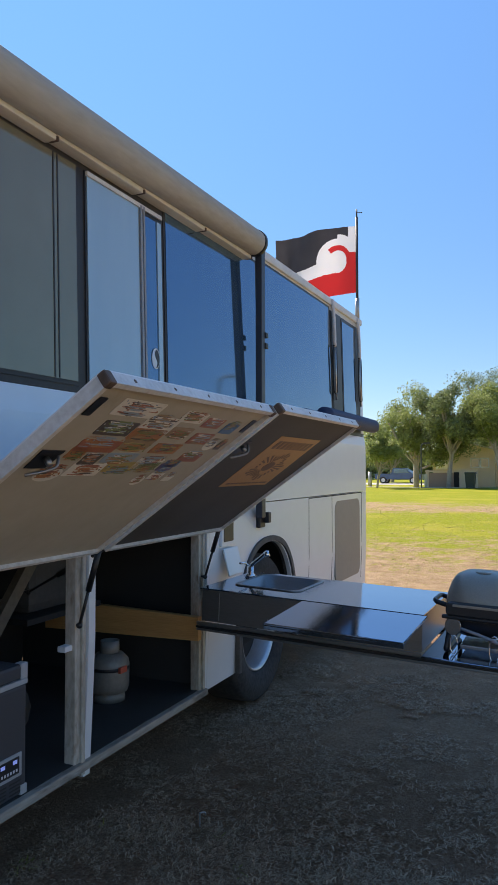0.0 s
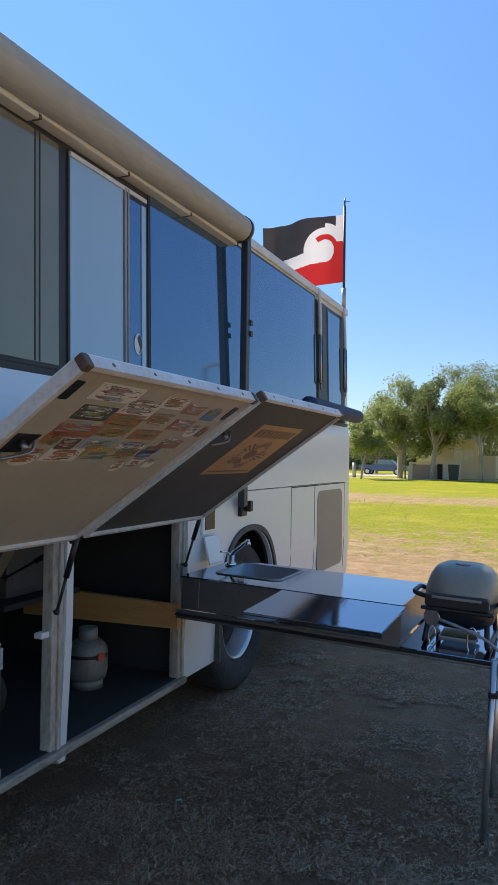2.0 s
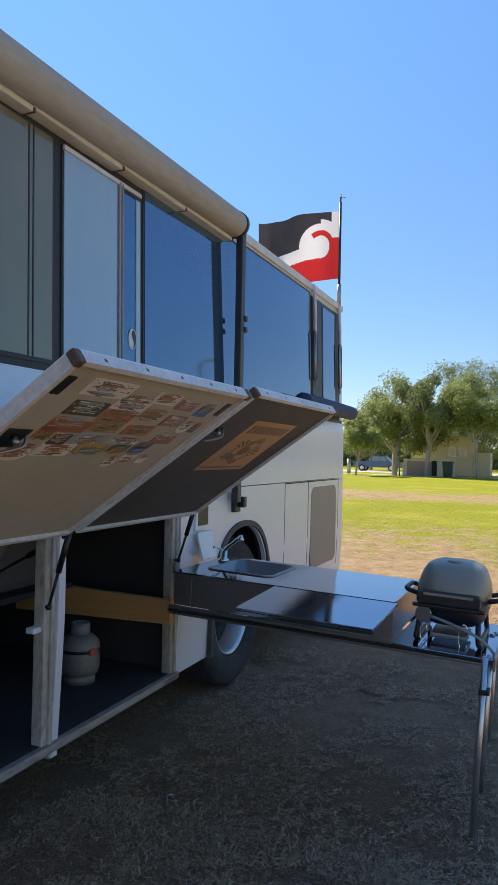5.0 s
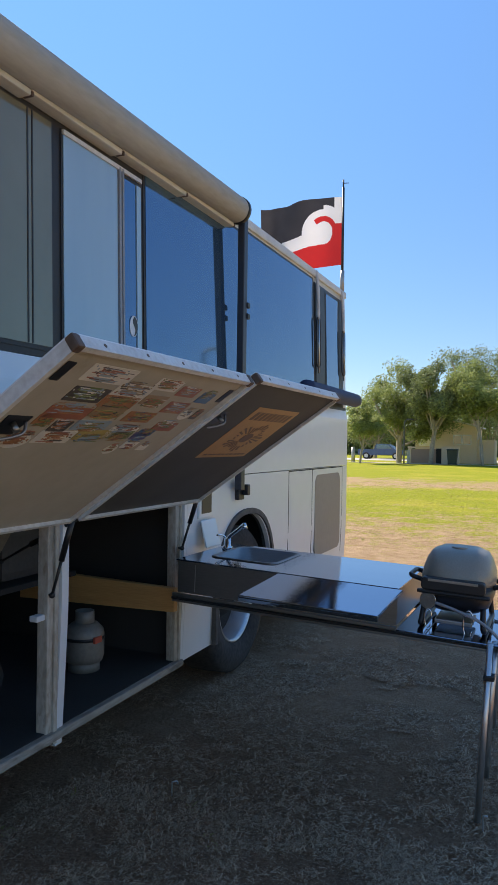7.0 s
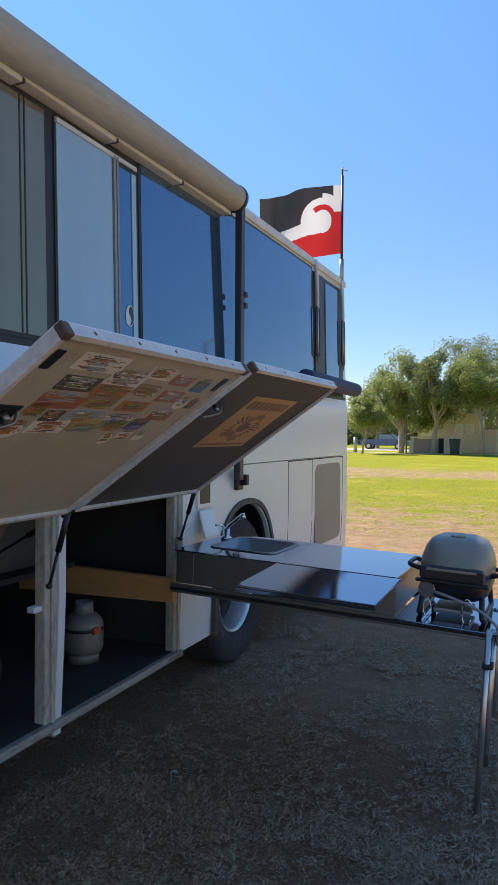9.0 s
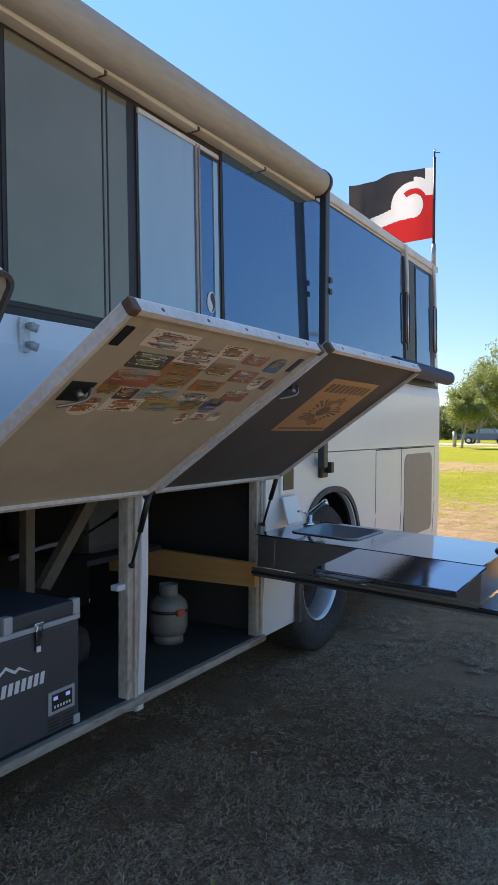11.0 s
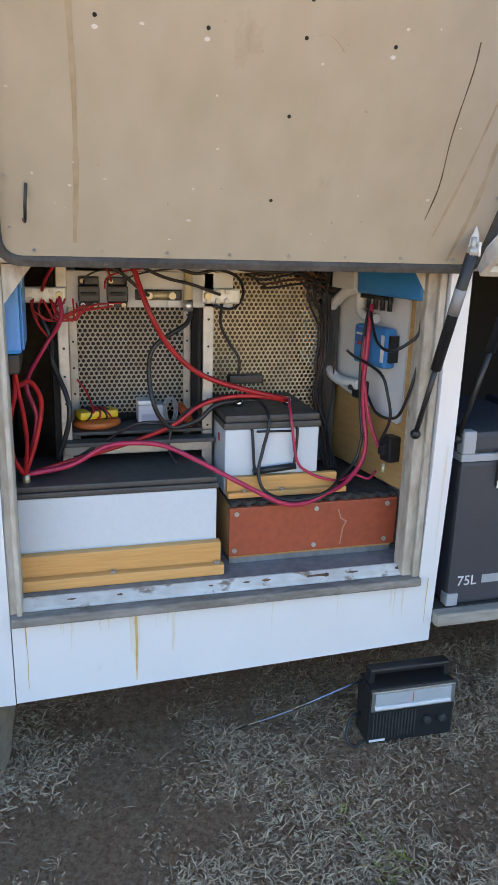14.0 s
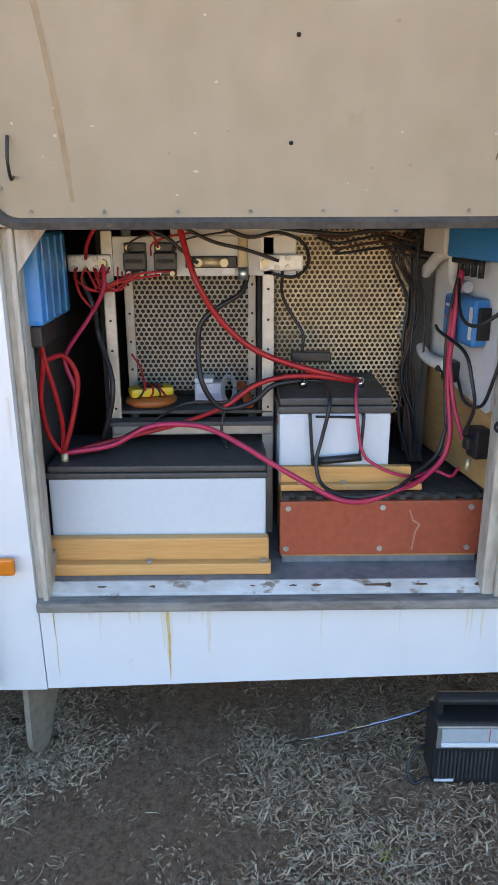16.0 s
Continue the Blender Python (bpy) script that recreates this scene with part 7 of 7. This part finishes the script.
# ---------------------------------------------------------------- park beyond the bus
def tree(name, label, x, y, h, spread, trunk, seed, leaf, clear, limbs=6, count=2600, lean=0.0):
    """Tapered trunk with limbs that fork, and a crown of many leaf clumps round the limb ends."""
    r = random.Random(seed)
    t_ = thing(name, (x, y, 0.0), label, "tree", "park trees")
    b = B()
    ends = []
    top = Vector((x + lean, y, h * clear))
    tube(b, ((x, y, -0.1), (x + lean * 0.3, y, h * clear * 0.4), (x + lean * 0.8, y + 0.05, h * clear * 0.8), tuple(top)), trunk * 0.75, 8, 3)
    for i in range(limbs):
        a = 2 * math.pi * i / limbs + r.uniform(-0.4, 0.4)
        s = spread * r.uniform(0.35, 0.8)
        start = Vector((x + lean * 0.7, y, h * clear * r.uniform(0.55, 1.0)))
        e = Vector((x + lean + s * math.cos(a), y + s * math.sin(a), h * r.uniform(clear + 0.06, 0.86)))
        m1 = start.lerp(e, 0.5) + Vector((0, 0, -0.06 * h * r.random()))
        tube(b, (tuple(start), tuple(m1), tuple(e)), trunk * 0.30, 6, 3)
        ends.append(e)
        for _ in range(2):
            e2 = m1 + Vector((r.uniform(-1, 1), r.uniform(-1, 1), r.uniform(0.2, 1.0))) * spread * 0.4
            tube(b, (tuple(m1), tuple(m1.lerp(e2, 0.5)), tuple(e2)), trunk * 0.13, 5, 2)
            ends.append(e2)
    ends.append(Vector((x + lean, y, h * 0.88)))
    part("trunk", b, BARK, t_, "pale peeling trunk and limbs")
    verts, faces = [], []
    clumps = [(e + Vector((r.gauss(0, 0.25), r.gauss(0, 0.25), r.gauss(0.1, 0.25))) * spread * 0.35, spread * r.uniform(0.22, 0.40)) for e in ends for _ in range(3)]
    for _ in range(int(count * 4.6)):
        c, rad = r.choice(clumps)
        d = Vector((r.gauss(0, 1), r.gauss(0, 1), r.gauss(0, 1))).normalized() * rad * (r.random() ** 0.45)
        d.z *= 0.8
        p = c + d
        s = r.uniform(0.06, 0.14)
        u = Vector((r.gauss(0, 1), r.gauss(0, 1), r.gauss(0, 0.7))).normalized()
        w = u.orthogonal().normalized()
        w = Matrix.Rotation(r.uniform(0, 6.28), 3, u) @ w
        k = len(verts)
        verts += [p - u * s, p + w * s * 0.45, p + u * s, p - w * s * 0.45]
        faces.append((k, k + 1, k + 2, k + 3))
    me = bpy.data.meshes.new("crown")
    me.from_pydata([tuple(v) for v in verts], [], faces)
    me.materials.append(leaf)
    ob = new("crown", me)
    ob.parent = t_
    ob.matrix_parent_inverse = BASE[t_].inverted()
    return t_


tree("park_tree", "small multi-stemmed tree with thin yellow-green foliage and pale stems", -12.4, 58, 5.2, 2.0, 0.13, 1, LEAF, 0.38, 6, 2600, 0.3)
tree("park_tree", "broad leafy tree with a dense green crown beside a path", -10.2, 63, 8.7, 3.3, 0.32, 2, LEAF, 0.28, 9, 6500)
tree("park_tree", "tall forked tree with a dark green crown by the small building", -7.2, 61, 8.6, 3.0, 0.26, 3, LEAF_DARK, 0.42, 9, 6500, 0.4)
tree("park_tree", "broad leafy tree with a dense green crown beside a path", -5.4, 68.5, 9.0, 3.0, 0.24, 13, LEAF, 0.45, 8, 5000)
tree("park_tree", "leafy tree with pale trunk in front of the small building", -3.0, 60, 8.4, 3.0, 0.16, 4, LEAF, 0.50, 8, 5200, -0.5)
tree("park_tree", "tall thin-crowned tree standing behind the others", -5.2, 76, 11.8, 4.2, 0.3, 5, LEAF_DARK, 0.5, 8, 4200)
tree("park_tree", "dark leafy tree with a dense crown at the park edge", 0.6, 63, 9.2, 3.8, 0.3, 6, LEAF_DARK, 0.40, 9, 6500)
tree("park_tree", "broad leafy tree with a dense green crown beside a path", 6.0, 64, 8.8, 3.6, 0.3, 7, LEAF, 0.3, 8, 4000)
tree("park_tree", "distant dark leafy tree across the road", -17.0, 84, 8.0, 3.8, 0.3, 8, LEAF_DARK, 0.25, 8, 3600)
tree("park_tree", "distant dark leafy tree across the road", -12.0, 92, 8.4, 4.4, 0.3, 9, LEAF_DARK, 0.2, 8, 3600)
tree("park_tree", "distant dark leafy tree across the road", -5.0, 96, 8.0, 4.6, 0.3, 10, LEAF_DARK, 0.2, 8, 3600)
tree("park_tree", "distant dark leafy tree across the road", 3.0, 94, 8.6, 4.6, 0.3, 12, LEAF_DARK, 0.2, 8, 3600)

def far_hedge():
    """Belt of foliage that closes the far side of the road."""
    r = random.Random(31)
    verts, faces = [], []
    for _ in range(26000):
        x = r.uniform(-70, 40)
        h = 4.2 + 1.6 * noise.noise((x * 0.12, 0, 0)) + 1.2 * noise.noise((x * 0.5, 3, 0))
        p = Vector((x, 108 + r.uniform(-3, 3), h * r.random() ** 0.8))
        s = r.uniform(0.25, 0.5)
        u = Vector((r.gauss(0, 1), r.gauss(0, 1), r.gauss(0, 1))).normalized()
        w = Matrix.Rotation(r.uniform(0, 6.28), 3, u) @ u.orthogonal().normalized()
        k = len(verts)
        verts += [tuple(p - u * s), tuple(p + w * s * 0.6), tuple(p + u * s), tuple(p - w * s * 0.6)]
        faces.append((k, k + 1, k + 2, k + 3))
    me = bpy.data.meshes.new("far_shrubs")
    me.from_pydata(verts, [], faces)
    me.materials.append(LEAF_DARK)
    tagged(new("far_shrubs", me), "distant belt of dark green shrubs beyond the road", "shrubs", kind="stuff")


far_hedge()
bl = thing("park_building", (-3.0, 66.0, 0.0), "low tan park building with a shallow gable roof", "building")
b = B()
prism(b, [(-7.6, 0.0), (-3.9, 0.0), (-3.9, 3.15), (-6.0, 3.72), (-7.6, 3.3)], 5.0, Matrix(((1, 0, 0, 0), (0, 0, 1, 65.0), (0, 1, 0, 0), (0, 0, 0, 1))))
part("wall", b, WALL_TAN, bl)
part("wall", box(B(), -9.3, -7.6, 66.0, 69.0, 0.0, 2.75), WALL_TAN, bl)
part("wall", box(B(), -3.9, -2.5, 65.6, 69.0, 0.0, 2.05), WALL_TAN, bl)
for i in range(9):
    part("cladding_rib", box(B(), -9.25 + i * 0.18, -9.20 + i * 0.18, 65.97, 66.0, 0.1, 2.7), WALL_TAN, bl)
b = B()
prism(b, [(-7.8, 3.37), (-6.0, 3.84), (-3.6, 3.20), (-3.6, 3.08), (-6.0, 3.73), (-7.8, 3.26)], 5.4, Matrix(((1, 0, 0, 0), (0, 0, 1, 64.8), (0, 1, 0, 0), (0, 0, 0, 1))))
part("roof", b, ROOFING, bl)
part("roof", box(B(), -9.5, -7.62, 65.8, 69.2, 2.75, 2.87), ROOFING, bl)
for x0, x1, z0, z1 in ((-5.9, -5.15, 1.65, 2.5), (-5.1, -4.35, 1.65, 2.5), (-9.0, -7.9, 1.5, 2.4)):
    y_ = 64.98 if x0 > -6 else 65.97
    w_ = part("window", box(B(), x0, x1, y_ - 0.05, y_, z0, z1), PRINT, bl)
    part("pane", box(B(), x0 + 0.07, x1 - 0.07, y_ - 0.06, y_ - 0.045, z0 + 0.07, z1 - 0.07), GLASS_TAN if x0 > -6 else BOARD, w_)
en = thing("screen_wall", (-7.3, 62.0, 0.0), "low brick screen wall with tan posts beside the path", "wall")
for x0, x1, m_ in ((-9.2, -8.95, WALL_TAN), (-6.45, -5.0, WALL_TAN)):
    part("post", box(B(), x0, x1, 61.9, 62.2, 0.0, 1.45, 0.01), m_, en)
part("coping", box(B(), -9.25, -6.4, 61.88, 62.22, 1.28, 1.42, 0.01), WALL_TAN, en)
part("panel", box(B(), -8.95, -6.9, 61.98, 62.08, 0.0, 1.22), BRICK, en)
part("dark_gap", box(B(), -6.9, -6.45, 62.05, 62.12, 0.0, 1.28), DARK, en)
bn = thing("wheelie_bin", (-5.25, 59.6, 0.0), "dark wheelie bin standing beside the path", "bin")
b = B()
lo, hi = [(-5.6, 59.3), (-4.96, 59.3), (-4.96, 59.95), (-5.6, 59.95)], [(-5.67, 59.22), (-4.88, 59.22), (-4.88, 60.0), (-5.67, 60.0)]
v0, v1 = [b.verts.new((*p, 0.05)) for p in lo], [b.verts.new((*p, 1.15)) for p in hi]
b.faces.new(v0[::-1]); b.faces.new(v1)
for i in range(4):
    b.faces.new((v0[i], v0[(i + 1) % 4], v1[(i + 1) % 4], v1[i]))
part("tub", b, BIN, bn)
part("lid", box(B(), -5.7, -4.85, 59.18, 60.05, 1.15, 1.28, 0.05), BIN, bn)
for x in (-5.58, -5.00):
    part("wheel", cyl(B(), (x - 0.04, 59.95, 0.12), (x + 0.04, 59.95, 0.12), 0.12, n=14), BLACK, bn)
lp = thing("park_lamp", (-9.3, 60.5, 0.0), "small park lamp post with a curved head", "lamp")
b = B()
tube(b, ((-9.3, 60.5, 0.0), (-9.3, 60.5, 3.0), (-9.25, 60.5, 3.5), (-9.0, 60.5, 3.72)), 0.06, 8, 4)
part("post", b, POLE, lp)
part("head", box(B(), -9.05, -8.55, 60.4, 60.6, 3.62, 3.74, 0.03), POLE, lp)
solo("bollard", box(B(), -9.0, -8.78, 60.2, 60.4, 0.0, 1.1, 0.03), CONCRETE, "pale square bollard beside the park lamp", "bollard")
solo("bollard", cyl(B(), (-14.0, 62.0, 0), (-14.0, 62.0, 1.3), 0.17, n=12), GALV, "grey round bollard on the lawn edge", "bollard")
path = B()
for i in range(26):
    box(path, -40 + i * 3.0, -37.02 + i * 3.0, 60.7 + 0.25 * math.sin(i * 0.5), 61.7 + 0.25 * math.sin(i * 0.5), -0.05, 0.03)
solo("pavement", path, CONCRETE, "pale concrete footpath across the park", "path", kind="structure")
solo("road", box(B(), -120, 120, 70.5, 79.5, -0.05, 0.012), CONCRETE, "pale sunlit road beyond the park", "road", kind="structure")


def car(x, y, mat, label):
    """Parked pickup seen from the side: body, cab, glass, wheels."""
    c = thing("parked_car", (x, y, 0.0), label, "car")
    side = [(-2.5, 0.45), (2.45, 0.45), (2.5, 0.95), (1.5, 1.05), (0.75, 1.62), (-0.55, 1.66), (-0.75, 1.05), (-2.5, 1.05)]
    b = prism(B(), side, 1.8, Matrix(((1, 0, 0, x), (0, 0, 1, y - 0.9), (0, 1, 0, 0), (0, 0, 0, 1))))
    part("body", b, mat, c)
    part("side_glass", prism(B(), [(-0.5, 1.1), (1.25, 1.1), (0.7, 1.55), (-0.45, 1.58)], 0.02, Matrix(((1, 0, 0, x), (0, 0, 1, y - 0.915), (0, 1, 0, 0), (0, 0, 0, 1)))), GLASS, c)
    for dx in (-1.6, 1.55):
        for dy in (-0.92, 0.70):
            w_ = part("wheel", cyl(B(), (x + dx, y + dy, 0.36), (x + dx, y + dy + 0.22, 0.36), 0.36, n=20), TYRE, c)
            part("rim", cyl(B(), (x + dx, y + dy - 0.01, 0.36), (x + dx, y + dy + 0.01, 0.36), 0.21, n=16), ALUMINIUM, w_)


car(-14.6, 77.0, CARBLUE, "blue pickup parked along the road")
cv = thing("caravan", (-0.2, 82.0, 0.0), "white caravan parked beyond the park building", "caravan")
part("body", box(B(), -2.0, 3.0, 81.0, 83.2, 0.5, 2.8, 0.15), WHITE, cv)
part("window", box(B(), -1.2, 0.2, 80.97, 81.02, 1.5, 2.2, 0.02), GLASS, cv)
for x in (0.4, 1.3):
    part("wheel", cyl(B(), (x, 81.0, 0.35), (x, 81.2, 0.35), 0.35, n=16), TYRE, cv)
# street lamp on the open side, mirrored in the bus windows
sl = thing("street_lamp", (19.9, 44.8, 0.0), "tall grey street lamp with a bent arm on the open grass", "street lamp")
b = B()
tube(b, ((19.9, 44.8, 0.0), (19.9, 44.8, 4.0), (19.9, 44.8, 8.3), (19.9, 45.0, 8.75), (19.9, 45.8, 9.1), (19.9, 47.0, 9.25)), 0.10, 8, 5)
part("column", b, POLE, sl)
part("lantern", box(B(), 19.75, 20.05, 46.9, 48.3, 9.2, 9.38, 0.05), POLE, sl)
